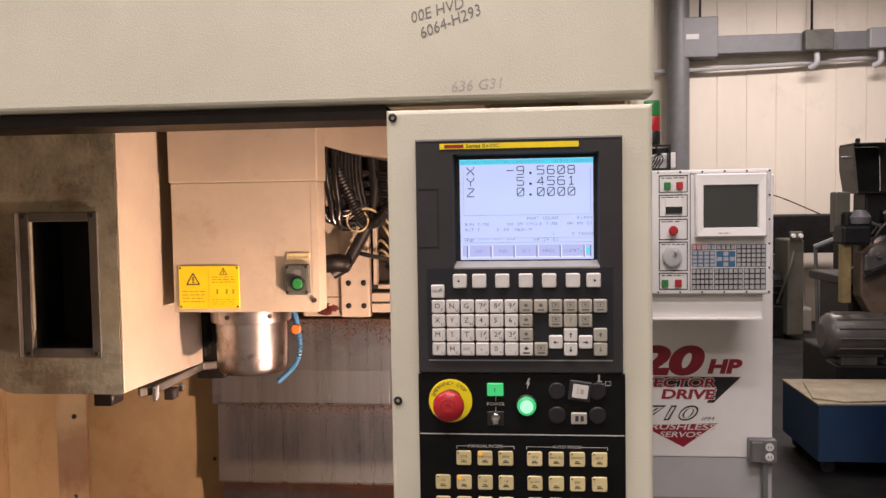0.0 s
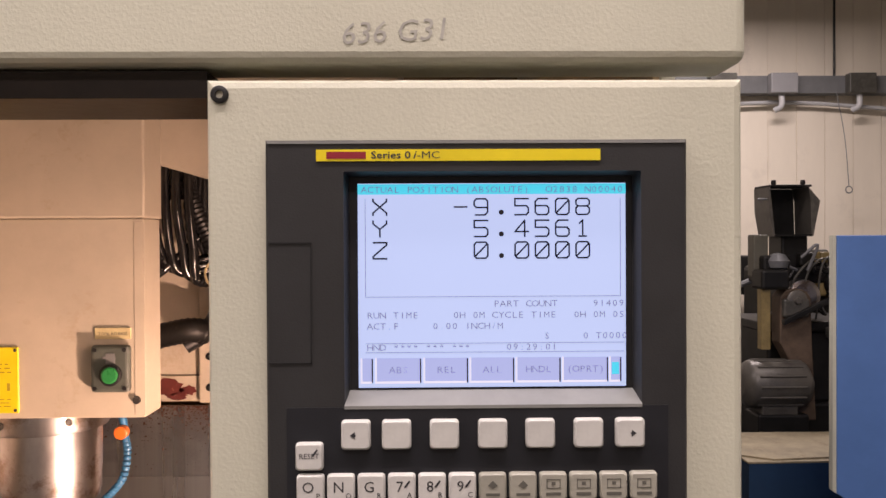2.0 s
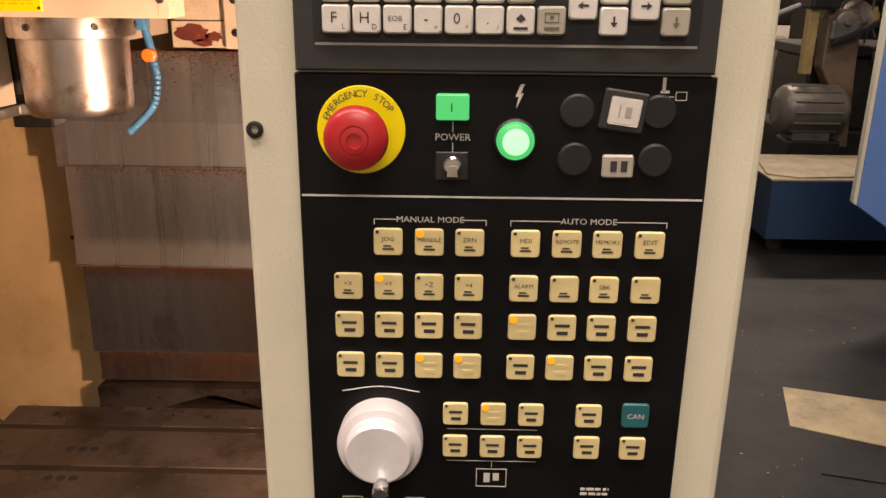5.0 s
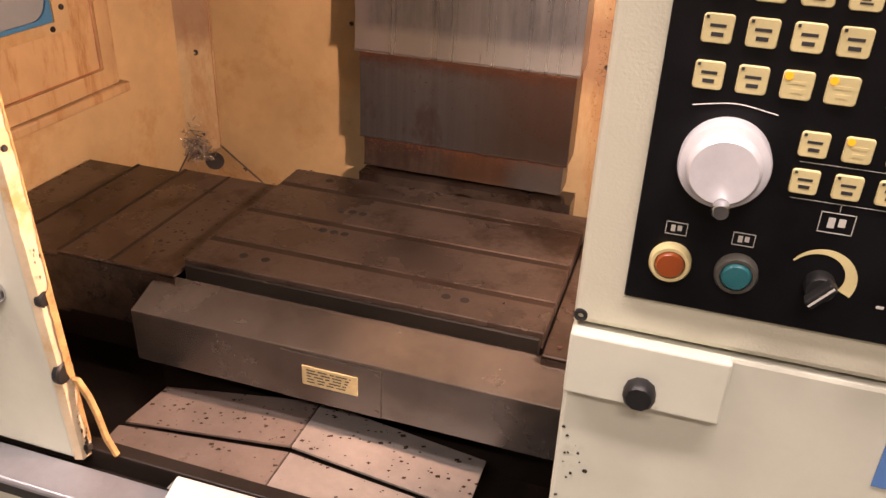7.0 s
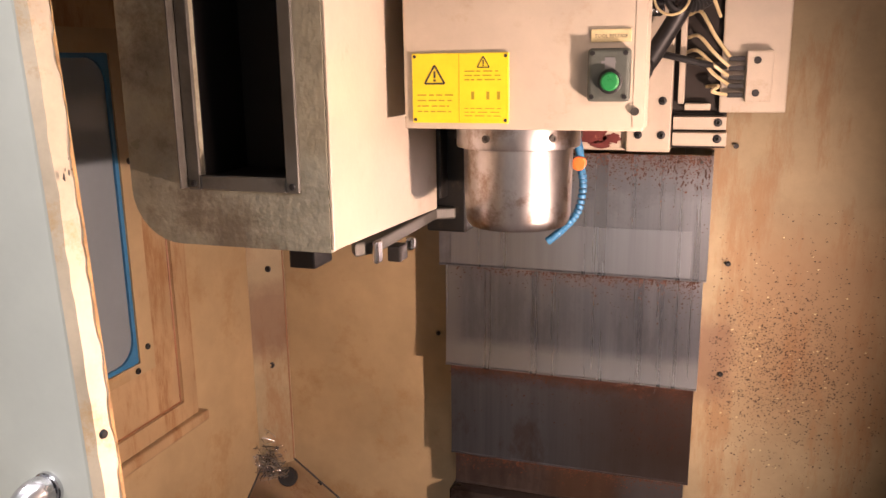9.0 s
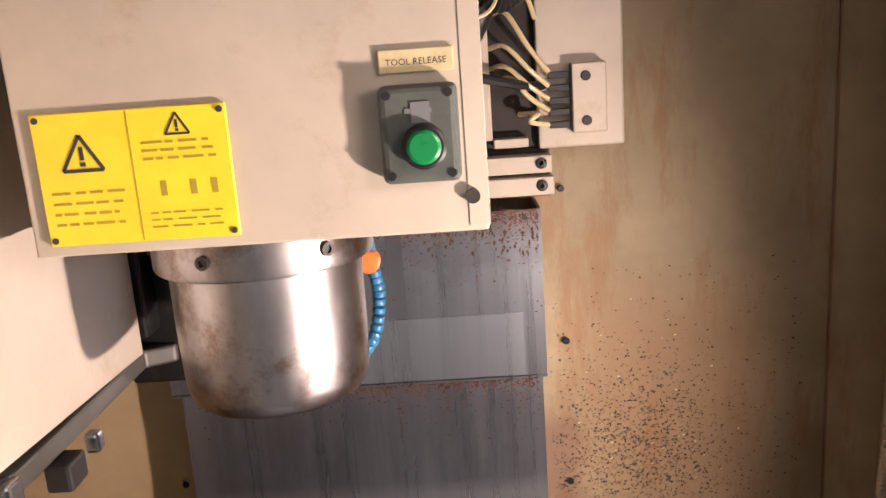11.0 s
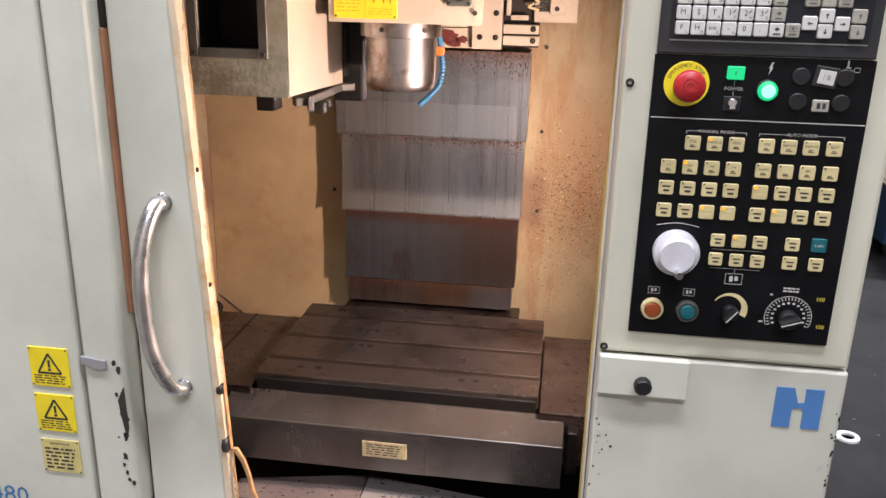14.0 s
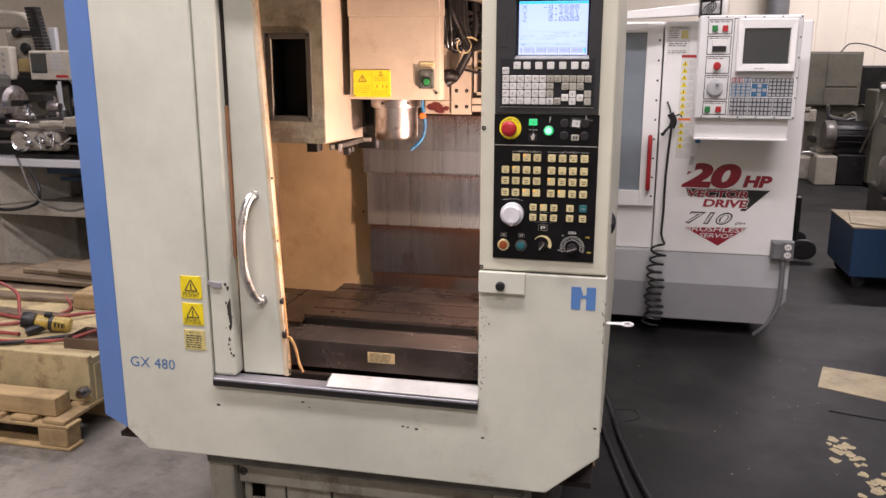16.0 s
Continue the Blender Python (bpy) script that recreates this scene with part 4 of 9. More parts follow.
for xx, zz in ((-1.212, 0.7505), (-1.097, 0.7585), (-0.995, 0.7585), (-0.140, 0.7585), (0.017, 0.7505)):
    c = B()
    box(c, xx - 0.0035, xx + 0.0035, 1.464, 1.840, zz - 0.004, zz + 0.0008, 0.0004, 1)
    part("wiper_strip", c, DARK, mc, "black wiper strip at the cover's joint")
# saddle beneath
b = B()
box(b, -0.95, -0.23, 1.50, 1.95, 0.476, 0.699)
box(b, -1.25, 0.03, 1.56, 1.82, 0.50, 0.62)
part("saddle", b, DARK, mc, "dark oily saddle casting")
# apron in front of the table
b = B()
prism(b, [(1.478, 0.746), (1.400, 0.719), (1.400, 0.625), (1.406, 0.625), (1.406, 0.714), (1.478, 0.739)], -0.913, -0.214, "x", bev=0.0012, seg=1)
box(b, -0.913, -0.910, 1.407, 1.477, 0.625, 0.713)
box(b, -0.217, -0.214, 1.407, 1.477, 0.625, 0.713)
ap = part("table_apron", b, APRON, mc, "bent sheet-steel apron below the table")
b = B()
box(b, -0.648, -0.485, 1.3975, 1.3995, 0.627, 0.713)
for xx, zz in ((-0.492, 0.702), (-0.492, 0.636), (-0.641, 0.636)):
    disc(b, xx, 1.396, zz, 0.004, 0.003, 12)
part("cover_plate", b, APRON, ap)
b = B()
box(b, -0.612, -0.521, 1.3958, 1.3974, 0.659, 0.694, 0.0006, 1)
bars(b, -0.604, -0.529, 1.3957, 0.663, 0.690, 5, 3, 0.35, 1)
part("nameplate", b, [BRASSPLATE, LEGEND], ap, "pale brass nameplate")
b = B()
box(b, -0.207, -0.185, 1.43, 1.50, 0.64, 0.735, 0.003, 1)
part("side_bracket", b, CASTDARK, mc)
# sloped covers low in the front
for d, mm in ((((-0.885, 1.425, 0.556), (-0.616, 1.462, 0.572), (-0.616, 1.352, 0.570), (-0.897, 1.328, 0.554)), GALV_SHADED), (((-0.613, 1.462, 0.572), (-0.327, 1.440, 0.556), (-0.327, 1.335, 0.554), (-0.613, 1.352, 0.570)), GALV),
              (((-0.905, 1.322, 0.549), (-0.616, 1.346, 0.563), (-0.616, 1.12, 0.560), (-0.905, 1.12, 0.546)), GALV_SHADED), (((-0.613, 1.346, 0.563), (-0.320, 1.329, 0.549), (-0.320, 1.12, 0.546), (-0.613, 1.12, 0.560)), GALV)):
    b = B()
    va = [b.verts.new(p) for p in d]
    vb = [b.verts.new((p[0], p[1], p[2] - 0.004)) for p in d]
    b.faces.new(va), b.faces.new(vb[::-1])
    for i in range(4):
        b.faces.new((va[i], vb[i], vb[(i + 1) % 4], va[(i + 1) % 4]))
    bmesh.ops.recalc_face_normals(b, faces=b.faces)
    cc = part("chip_cover", b, mm, mc, "spotted sheet-steel chip cover")
    b = B()
    for k in range(90):
        u, v, q, a = rg.random(), rg.random(), rg.uniform(0.0006, 0.0035) * rg.uniform(0.4, 1), rg.uniform(0, 6.3)
        p0, p1, p2, p3 = [Vector(p) for p in d]
        o = p0.lerp(p1, u).lerp(p3.lerp(p2, u), v) + Vector((0, 0, 0.0012))
        b.faces.new([b.verts.new(o + Vector((q * 1.7 * math.cos(a + t), q * 1.3 * math.sin(a + t * 1.1), 0.0004 * (i % 2)))) for i, t in enumerate((0, 1.6, 3.1, 4.7))])
    tagged(part("loose_swarf", b, SWARF, cc, "dark chips on the cover"), kind="stuff")
b = B()
box(b, -0.86, -0.36, 1.14, 1.42, 0.476, 0.535)
part("cover_support", b, DARK, mc)

# spindle head
b = B()
box(b, -0.738, -0.430, 1.654, 1.72, 1.493, 1.7598, 0.002)
box(b, -0.741, -0.427, 1.650, 1.72, 1.7604, 2.29, 0.003)
box(b, -0.725, -0.52, 1.721, 1.87, 1.4935, 1.66)
box(b, -0.725, -0.60, 1.721, 1.90, 1.6605, 2.29)
box(b, -0.72, -0.62, 1.901, 2.19, 1.44, 2.29)
hd = part("spindle_head", b, HEADPAINT, mc, "cream sheet-metal spindle head cover")
b = B()
box(b, -0.443, -0.4292, 1.6532, 1.6545, 1.497, 1.755, 0.0003, 1)
part("edge_flange", b, HEADPAINT, hd)
b = B()
sc = (-0.607, 1.752, 0)
turned(b, [(0.046, 1.353), (0.068, 1.353), (0.0715, 1.357), (0.0742, 1.368), (0.0755, 1.402), (0.0760, 1.462), (0.085, 1.4635), (0.086, 1.466), (0.086, 1.4925)], sc, "z", 56)
sp = part("spindle_nose", b, STEEL, hd, "ground steel spindle nose")
b = B()
turned(b, [(0.0052, 0.004), (0.0052, 0.0), (0.003, 0.0), (0.003, 0.002)], (0, 0, 0), "y", 12)
screw_me = shared("flange_screw", b, [CHIP])
for a in range(6):
    an = radians(-46 + a * 60)
    piece("flange_screw", screw_me, at(sc[0] + 0.0885 * math.cos(an), sc[1] + 0.0885 * math.sin(an), 1.479, 0, 0, math.degrees(an) + 90), sp)
    piece("flange_screw", screw_me, at(sc[0] + 0.060 * math.cos(an), sc[1] + 0.060 * math.sin(an), 1.3522, 90, 0, 0, (0.6, 0.6, 0.6)), sp)
# warning sign
def triangle_sign(b, x, y, z, s):
    """A triangle outline with a mark inside; material 1 is the print."""
    for a, c in (((-1, 0), (1, 0)), ((1, 0), (0, 1.7)), ((0, 1.7), (-1, 0))):
        p, q = Vector((x + a[0] * s, z + a[1] * s)), Vector((x + c[0] * s, z + c[1] * s))
        n = Vector((-(q - p).y, (q - p).x)).normalized() * s * 0.085
        prism(b, [tuple(p - n), tuple(q - n), tuple(q + n), tuple(p + n)], y - 0.0004, y, mi=1)
    box(b, x - s * 0.10, x + s * 0.10, y - 0.0004, y, z + s * 0.50, z + s * 1.15, mi=1)
    box(b, x - s * 0.13, x + s * 0.13, y - 0.0004, y, z + s * 0.20, z + s * 0.40, mi=1)


b = B()
box(b, -0.725, -0.596, 1.6505, 1.6532, 1.501, 1.589, 0.0008, 1)
triangle_sign(b, -0.694, 1.6504, 1.551, 0.0135)
triangle_sign(b, -0.629, 1.6504, 1.571, 0.0080)
box(b, -0.6615, -0.6608, 1.6502, 1.6505, 1.502, 1.588, mi=2)
bars(b, -0.718, -0.668, 1.6504, 1.512, 1.540, 4, 1, 0.25, 2)
bars(b, -0.654, -0.602, 1.6504, 1.553, 1.569, 3, 2, 0.3, 2)
bars(b, -0.654, -0.604, 1.6504, 1.508, 1.522, 3, 4, 0.25, 2)
for x0 in (-0.645, -0.625, -0.611):
    box(b, x0, x0 + 0.004, 1.6502, 1.6505, 1.531, 1.541, mi=2)
for xx in (-0.721, -0.600):
    for zz in (1.505, 1.585):
        disc(b, xx, 1.6495, zz, 0.0022, 0.001, 10, mi=1)
part("warning_sign", b, [YELLOW, LEGEND, FADEPRINT], hd, "yellow two-part warning sign")
b = B()
box(b, -0.497, -0.446, 1.640, 1.6535, 1.529, 1.592, 0.005, 3)
for xx in (-0.491, -0.452):
    for zz in (1.535, 1.586):
        disc(b, xx, 1.6392, zz, 0.003, 0.002, 10, mi=1)
box(b, -0.480, -0.463, 1.6392, 1.6402, 1.574, 1.577, mi=2)
box(b, -0.476, -0.464, 1.6390, 1.6401, 1.568, 1.581, mi=2)
part("button_box", b, [GREYBOX, RUBBER, GREYMETAL], hd, "grey-green push button box")
b = B()
turned(b, [(0.0145, 0.008), (0.0145, 0.001), (0.0125, 0.0)], (-0.469, 1.634, 1.553), "y", 28)
part("button_ring", b, RUBBER, hd)
b = B()
turned(b, [(0.011, 0.006), (0.011, 0.001), (0.009, 0.0)], (-0.469, 1.631, 1.553), "y", 28)
part("green_button", b, GREENPL, hd, "green tool release button")
b = B()
box(b, -0.495, -0.447, 1.651, 1.6535, 1.599, 1.614, 0.0006, 1)
lettering(b, "TOOL RELEASE", -0.471, 1.6508, 1.6040, 0.0058, mi=1)
part("button_label", b, [BRASSPLATE, LEGEND], hd, "engraved label reading tool release")
b = B()
turned(b, [(0.005, 0.004), (0.005, 0.0)], (-0.440, 1.6495, 1.517), "y", 12)
part("screw", b, CHIP, hd)
# coolant hose
b = B()
box(b, -0.562, -0.540, 1.858, 1.882, 1.465, 1.492, 0.003)
tube(b, [(-0.545, 1.868, 1.468), (-0.540, 1.868, 1.445), (-0.538, 1.868, 1.425)], 0.0065, 12, 4)
ch = part("coolant_hose", b, HOSEBLUE, hd, "blue segmented coolant hose")
b = B()
turned(b, [(0.0036, -0.0036), (0.0060, -0.0030), (0.0066, 0.0), (0.0058, 0.0026), (0.0040, 0.0036)], (0, 0, 0), "z", 12)
seg_me = shared("hose_segment", b, [HOSEBLUE])
hp = smooth_path([(-0.538, 1.868, 1.425), (-0.533, 1.868, 1.392), (-0.540, 1.866, 1.352), (-0.560, 1.862, 1.326), (-0.582, 1.858, 1.306)], 5)
for i, p in enumerate(hp):
    t = (hp[max(i - 1, 0)] - hp[min(i + 1, len(hp) - 1)]).normalized()
    piece("hose_segment", seg_me, Matrix.Translation(p) @ t.to_track_quat("Z", "Y").to_matrix().to_4x4(), ch)
b = B()
turned(b, [(0.0105, 0.014), (0.0105, 0.001), (0.009, 0.0)], (-0.538, 1.850, 1.427), "y", 20)
part("coolant_valve", b, ORANGE, hd, "orange coolant valve knob")

# column parts beside the head
b = B()
prism(b, [(-0.60, 1.886), (-0.435, 1.838), (-0.35, 1.823), (-0.10, 1.816), (-0.10, 2.29), (-0.60, 2.29)], 1.97, 2.266, bev=0.004)
part("column_cover", b, HEADPAINT, mc, "cream upper column cover")
# Solid dark box in place of the shaded opening between the column plates.
b = B()
box(b, -0.612, -0.33, 2.20, 2.268, 1.418, 1.483)
box(b, -0.612, -0.242, 2.20, 2.268, 1.484, 1.843)
part("column_recess", b, DARK, mc)
b = B()
box(b, -0.607, -0.503, 2.186, 2.199, 1.465, 1.813, 0.002)
part("column_plate", b, HEADPAINT, mc, "cream column plate behind the cables")
b = B()
box(b, -0.502, -0.424, 2.165, 2.199, 1.412, 1.713, 0.003)
part("column_plate", b, HEADPAINT, mc, "cream plate with hex screws")
b = B()
box(b, -0.344, -0.234, 2.18, 2.199, 1.483, 1.843, 0.003)
part("column_plate", b, HEADPAINT, mc)
b = B()
box(b, -0.421, -0.33, 2.17, 2.199, 1.453, 1.476, 0.002)
box(b, -0.421, -0.328, 2.17, 2.199, 1.424, 1.448, 0.002)
part("guide_bar", b, HEADPAINT, mc)
b = B()
box(b, -0.415, -0.404, 2.175, 2.199, 1.498, 1.813, 0.002)
box(b, -0.403, -0.358, 2.175, 2.199, 1.487, 1.499, 0.002)
part("cable_guard", b, HEADPAINT, mc)
b = B()
box(b, -0.612, -0.504, 2.185, 2.199, 1.412, 1.463, 0.002)
part("flaked_bracket", b, HEADPAINT, mc, "cream bracket with flaking paint")
rgp = random.Random(14)
b = B()
for cx, cz, rx, rz in ((-0.572, 1.440, 0.036, 0.018), (-0.530, 1.434, 0.018, 0.010), (-0.552, 1.422, 0.022, 0.008)):
    ring = [(cx + rx * rgp.uniform(0.75, 1.15) * math.cos(a * 0.349), cz + rz * rgp.uniform(0.7, 1.2) * math.sin(a * 0.349)) for a in range(18)]
    prism(b, ring, 2.1835, 2.1845)
part("primer_patch", b, PRIMER, mc, "dark red bare primer patch with flaking paint")
b = B()
turned(b, [(0.0075, 0.004), (0.0075, 0.001), (0.006, 0.0), (0.003, 0.0), (0.003, 0.003)], (0, 0, 0), "y", 14)
spots("hex_screw", shared("hex_screw", b, [RUBBER]), [(xx, 2.162 if xx < -0.43 else 2.167, zz) for xx, zz in ((-0.481, 1.504), (-0.440, 1.504), (-0.481, 1.443), (-0.440, 1.443), (-0.344, 1.466), (-0.344, 1.437))], mc)
b = B()
box(b, -0.303, -0.26, 2.155, 2.179, 1.503, 1.589, 0.002)
part("terminal_block", b, HEADPAINT, mc, "cream lubrication manifold block")
b = B()
disc(b, 0, 0, 0, 0.0062, 0.004, 14, 0.001)
spots("manifold_screw", shared("manifold_screw", b, [RUBBER]), [(-0.286, 2.152, zz) for zz in (1.518, 1.573)], mc)
b = B()
box(b, -0.013, 0.013, -0.0075, 0.0075, -0.004, 0.004, 0.001)
spots("manifold_fitting", shared("manifold_fitting", b, [RUBBER]), [(-0.319, 2.1675, zz) for zz in (1.514, 1.530, 1.544, 1.560, 1.576)], mc)
for k, (zz, xa, za) in enumerate(((1.576, -0.402, 1.653), (1.560, -0.404, 1.613), (1.544, -0.404, 1.588), (1.530, -0.397, 1.573), (1.514, -0.367, 1.528))):
    b = B()
    tube(b, [(xa, 2.195, za), (xa + 0.02, 2.155, za + 0.002), (-0.357, 2.15, (za + zz) / 2), (-0.328, 2.165, zz)], 0.0032, 8, 6)
    part("oil_tube", b, TUBEM, mc, "thin yellowed oil tube")
b = B()
tube(b, [(-0.40, 2.10, 1.843), (-0.39, 2.09, 1.76), (-0.395, 2.085, 1.70), (-0.411, 2.09, 1.66), (-0.44, 2.10, 1.61), (-0.475, 2.11, 1.556), (-0.51, 2.10, 1.532)], 0.0155, 12, 14)
part("cable", b, RUBBER, mc, "thick black cable")
for k in range(5):
    b = B()
    o = 0.021 * k
    tube(b, [(-0.57 + o, 2.05, 1.913), (-0.564 + o, 2.03 - 0.006 * (k % 2), 1.803), (-0.552 + o * 0.95, 2.03, 1.723 - 0.008 * (k % 3)), (-0.522 + o * 0.6, 2.045, 1.685 - 0.006 * k), (-0.442, 2.07, 1.703 - 0.012 * k)], 0.0088, 10, 10, 0.0 if k < 4 else 0.2)
    part("cable", b, GLOSSBLACK, mc, "glossy black cable")
b = B()
tube(b, [(-0.582, 2.06, 1.913), (-0.58, 2.06, 1.733), (-0.575, 2.06, 1.633), (-0.57, 2.07, 1.513)], 0.008, 10, 8)
part("cable", b, GLOSSBLACK, mc, "glossy black cable")
b = B()
tube(b, [(-0.577, 2.04, 1.665), (-0.542, 2.03, 1.668), (-0.502, 2.04, 1.701), (-0.452, 2.06, 1.753)], 0.008, 10, 8)
part("cable", b, GLOSSBLACK, mc, "glossy black cable")
b = B()
tube(b, [(-0.492, 2.05, 1.863), (-0.478, 2.045, 1.805), (-0.452, 2.04, 1.748), (-0.427, 2.04, 1.698), (-0.400, 2.045, 1.664), (-0.372, 2.06, 1.678), (-0.345, 2.08, 1.720)], 0.0125, 12, 14, 0.2)
part("conduit", b, RUBBER, mc, "ribbed black conduit")
for k in range(7):
    b = B()
    o = 0.009 * k
    tube(b, [(-0.482 + o, 2.08, 1.863), (-0.477 + o, 2.07 - 0.004 * (k % 3), 1.773), (-0.462 + o * 1.1, 2.07, 1.703 - 0.012 * (k % 4)), (-0.422 + o, 2.09, 1.668 + 0.01 * (k % 3)), (-0.352 + o, 2.12, 1.703 + 0.012 * k), (-0.252, 2.14, 1.753 + 0.01 * k)], 0.0062, 8, 8)
    part("cable", b, RUBBER, mc)
b = B()
tube(b, [(-0.467, 2.10, 1.558), (-0.492, 2.08, 1.565), (-0.532, 2.08, 1.558), (-0.592, 2.1, 1.543)], 0.022, 14, 8, 0.08)
part("duct", b, CASTDARK, mc, "dark crinkled duct")
b = B()
tube(b, [(-0.452, 2.13, 1.588), (-0.412, 2.13, 1.578), (-0.362, 2.15, 1.566), (-0.332, 2.19, 1.563)], 0.006, 8, 8)
part("cable", b, RUBBER, mc)
b = B()
tube(b, [(-0.492, 2.06, 1.668), (-0.462, 2.06, 1.673), (-0.422, 2.07, 1.703)], 0.006, 8, 8)
part("cable", b, RUBBER, mc)
for k in range(9):
    b = B()
    z = 1.795 - 0.0085 * k
    tube(b, [(-0.478, 2.085, z + 0.010), (-0.44, 2.075 - 0.004 * (k % 3), z - 0.004 * (k % 2)), (-0.40, 2.085, z + 0.005 * (k % 3)), (-0.36, 2.08, z - 0.006), (-0.29, 2.10, z + 0.006 * (k % 2))], 0.0045, 7, 6)
    part("cable", b, GLOSSBLACK, mc, "glossy black wire of a bundle")
for x, y, z in ((-0.548, 2.018, 1.690), (-0.528, 2.016, 1.700), (-0.528, 2.020, 1.680)):
    b = B()
    turned(b, [(0.007, 0.004), (0.007, 0.001), (0.005, -0.004), (0.002, -0.005)], (x, y, z), "y", 12)
    part("cable_gland", b, GLOSSBLACK, mc, "glossy black cable gland")
b = B()
ring = [(-0.425 + 0.026 * math.cos(a) - 0.008 * math.sin(a), 2.030 + 0.012 * math.sin(a), 1.672 + 0.026 * math.sin(a) + 0.006 * math.cos(a)) for a in [k * 2 * math.pi / 14 for k in range(15)]]
tube(b, ring, 0.0022, 6, 2)
part("cable_tie", b, TUBEM, mc, "pale plastic cable tie")
b = B()
tube(b, [(-0.425, 2.03, 1.70), (-0.395, 2.05, 1.70), (-0.365, 2.08, 1.675), (-0.350, 2.12, 1.645)], 0.003, 6, 6)
part("oil_tube", b, TUBEM, mc, "thin yellowed oil tube")
# braided hose at the right rear corner
HOSE = smooth_path([(0.104, 2.10, 1.83), (0.112, 2.11, 1.45), (0.110, 2.12, 1.20), (0.104, 2.13, 0.95), (0.099, 2.14, 0.79), (0.088, 2.15, 0.65), (0.074, 2.155, 0.55), (0.064, 2.16, 0.48)], 24)
b = B()
tube(b, HOSE, 0.0212, 24, 1)
part("braided_hose", b, BRAID, mc, "braided stainless coolant hose")
# tool magazine
b = B()
mx0, mx1, my0, my1, mz0 = -1.05, -0.768, 1.49, 1.868, 1.358
wx0, wx1, wz0, wz1 = -0.947, -0.821, 1.443, 1.691
mr = 0.068
arc = [(mx0 + mr - mr * math.cos(radians(11.25 * k)), mz0 + mr - mr * math.sin(radians(11.25 * k))) for k in range(9)]
prism(b, [(mx0, 2.29)] + arc + [(wx0, mz0), (wx0, 2.29)], my0, my0 + 0.012)
box(b, wx0, wx1, my0, my0 + 0.012, mz0, wz0)
box(b, wx1, mx1 - 0.0045, my0, my0 + 0.012, mz0, 2.29)
box(b, wx0, wx1, my0, my0 + 0.012, wz1, 2.29)
mg = part("tool_magazine", b, GRIME, mc, "grimy grey-green tool magazine housing")
b = B()
prism(b, [(my0 + 0.001, mz0 + 0.003), (my1, mz0 - 0.012), (my1, 1.485), (1.77, 1.50), (1.77, 2.29), (my0 + 0.001, 2.29)], mx1 - 0.004, mx1, "x", bev=0.001, seg=1)
part("side_cover", b, HEADPAINT, mg, "bright cream side cover")
b = B()
inner = [(mx0 + mr - (mr - 0.008) * math.cos(radians(11.25 * k)), mz0 + mr - (mr - 0.008) * math.sin(radians(11.25 * k))) for k in range(9)]
prism(b, [(mx0, 2.29)] + arc + [(mx1 - 0.0045, mz0), (mx1 - 0.0045, mz0 + 0.008)] + inner[::-1] + [(mx0 + 0.008, 2.29)], my0 + 0.0125, my1 - 0.01)
part("bottom_cover", b, GRIME, mg, "grimy cover with a rounded lower corner", True)
b = B()
for d in ((wx0 - 0.014, wx0 + 0.004, wz0 - 0.014, wz1 + 0.014), (wx1 - 0.004, wx1 + 0.014, wz0 - 0.014, wz1 + 0.014), (wx0 + 0.004, wx1 - 0.004, wz0 - 0.014, wz0 + 0.004), (wx0 + 0.004, wx1 - 0.004, wz1 - 0.004, wz1 + 0.014)):
    box(b, d[0], d[1], my0 - 0.006, my0 - 0.0005, d[2], d[3], 0.0015, 1)
box(b, wx0 - 0.018, wx0 - 0.0145, my0 - 0.018, my0 - 0.0005, wz0 - 0.012, wz1 + 0.014, 0.001, 1)
wf = part("window_frame", b, CAST, mg, "grey steel window frame")
b = B()
disc(b, 0, 0, 0, 0.004, 0.003, 12, 0.001)
spots("screw", shared("screw", b, [RUBBER]), [(xx, my0 - 0.009, zz) for xx in (wx0 - 0.005, wx1 + 0.005) for zz in (wz0 - 0.006, wz1 + 0.006)], mg)
# Near-black shell: the shade inside the magazine put into its colour.
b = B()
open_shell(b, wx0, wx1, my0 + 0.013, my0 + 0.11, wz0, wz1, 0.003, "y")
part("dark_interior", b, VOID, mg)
b = B()
box(b, -0.785, -0.762, 1.872, 1.925, 1.36, 1.50, 0.003)
box(b, -0.80, -0.73, 1.905, 1.95, 1.30, 1.49, 0.004)
part("arm_bracket", b, CASTDARK, mg, "blackened arm bracket")
b = B()
prism(b, [(-0.812, 1.63), (-0.795, 1.605), (-0.775, 1.64), (-0.775, 1.885), (-0.748, 1.90), (-0.748, 1.925), (-0.79, 1.925), (-0.805, 1.90)], 1.324, 1.343, "z", bev=0.003)
arm = part("change_arm", b, CAST, mg, "dark oiled steel tool change arm")
for d, mm in (((-0.7745, -0.766, 1.615, 1.634, 1.314, 1.345), CHROME), ((-0.782, -0.761, 1.685, 1.715, 1.300, 1.3235), STEELDARK), ((-0.7745, -0.762, 1.738, 1.752, 1.306, 1.3235), CHROME)):
    b = B()
    box(b, *d, 0.003)
    part("gripper_jaw", b, mm, arm)
b = B()
box(b, -0.850, -0.813, 1.525, 1.575, 1.326, 1.3575, 0.003)
part("tool_gripper", b, CASTDARK, mg, "black tool gripper")

# sill
b = B()
prism(b, [(1.044, 0.7085), (1.047, 0.7115), (1.095, 0.7120), (1.095, 0.703), (1.044, 0.703)], -0.976, -0.183, "x", bev=0.001, seg=1)
part("door_sill", b, SILL, mc, "worn bright door sill")
b = B()
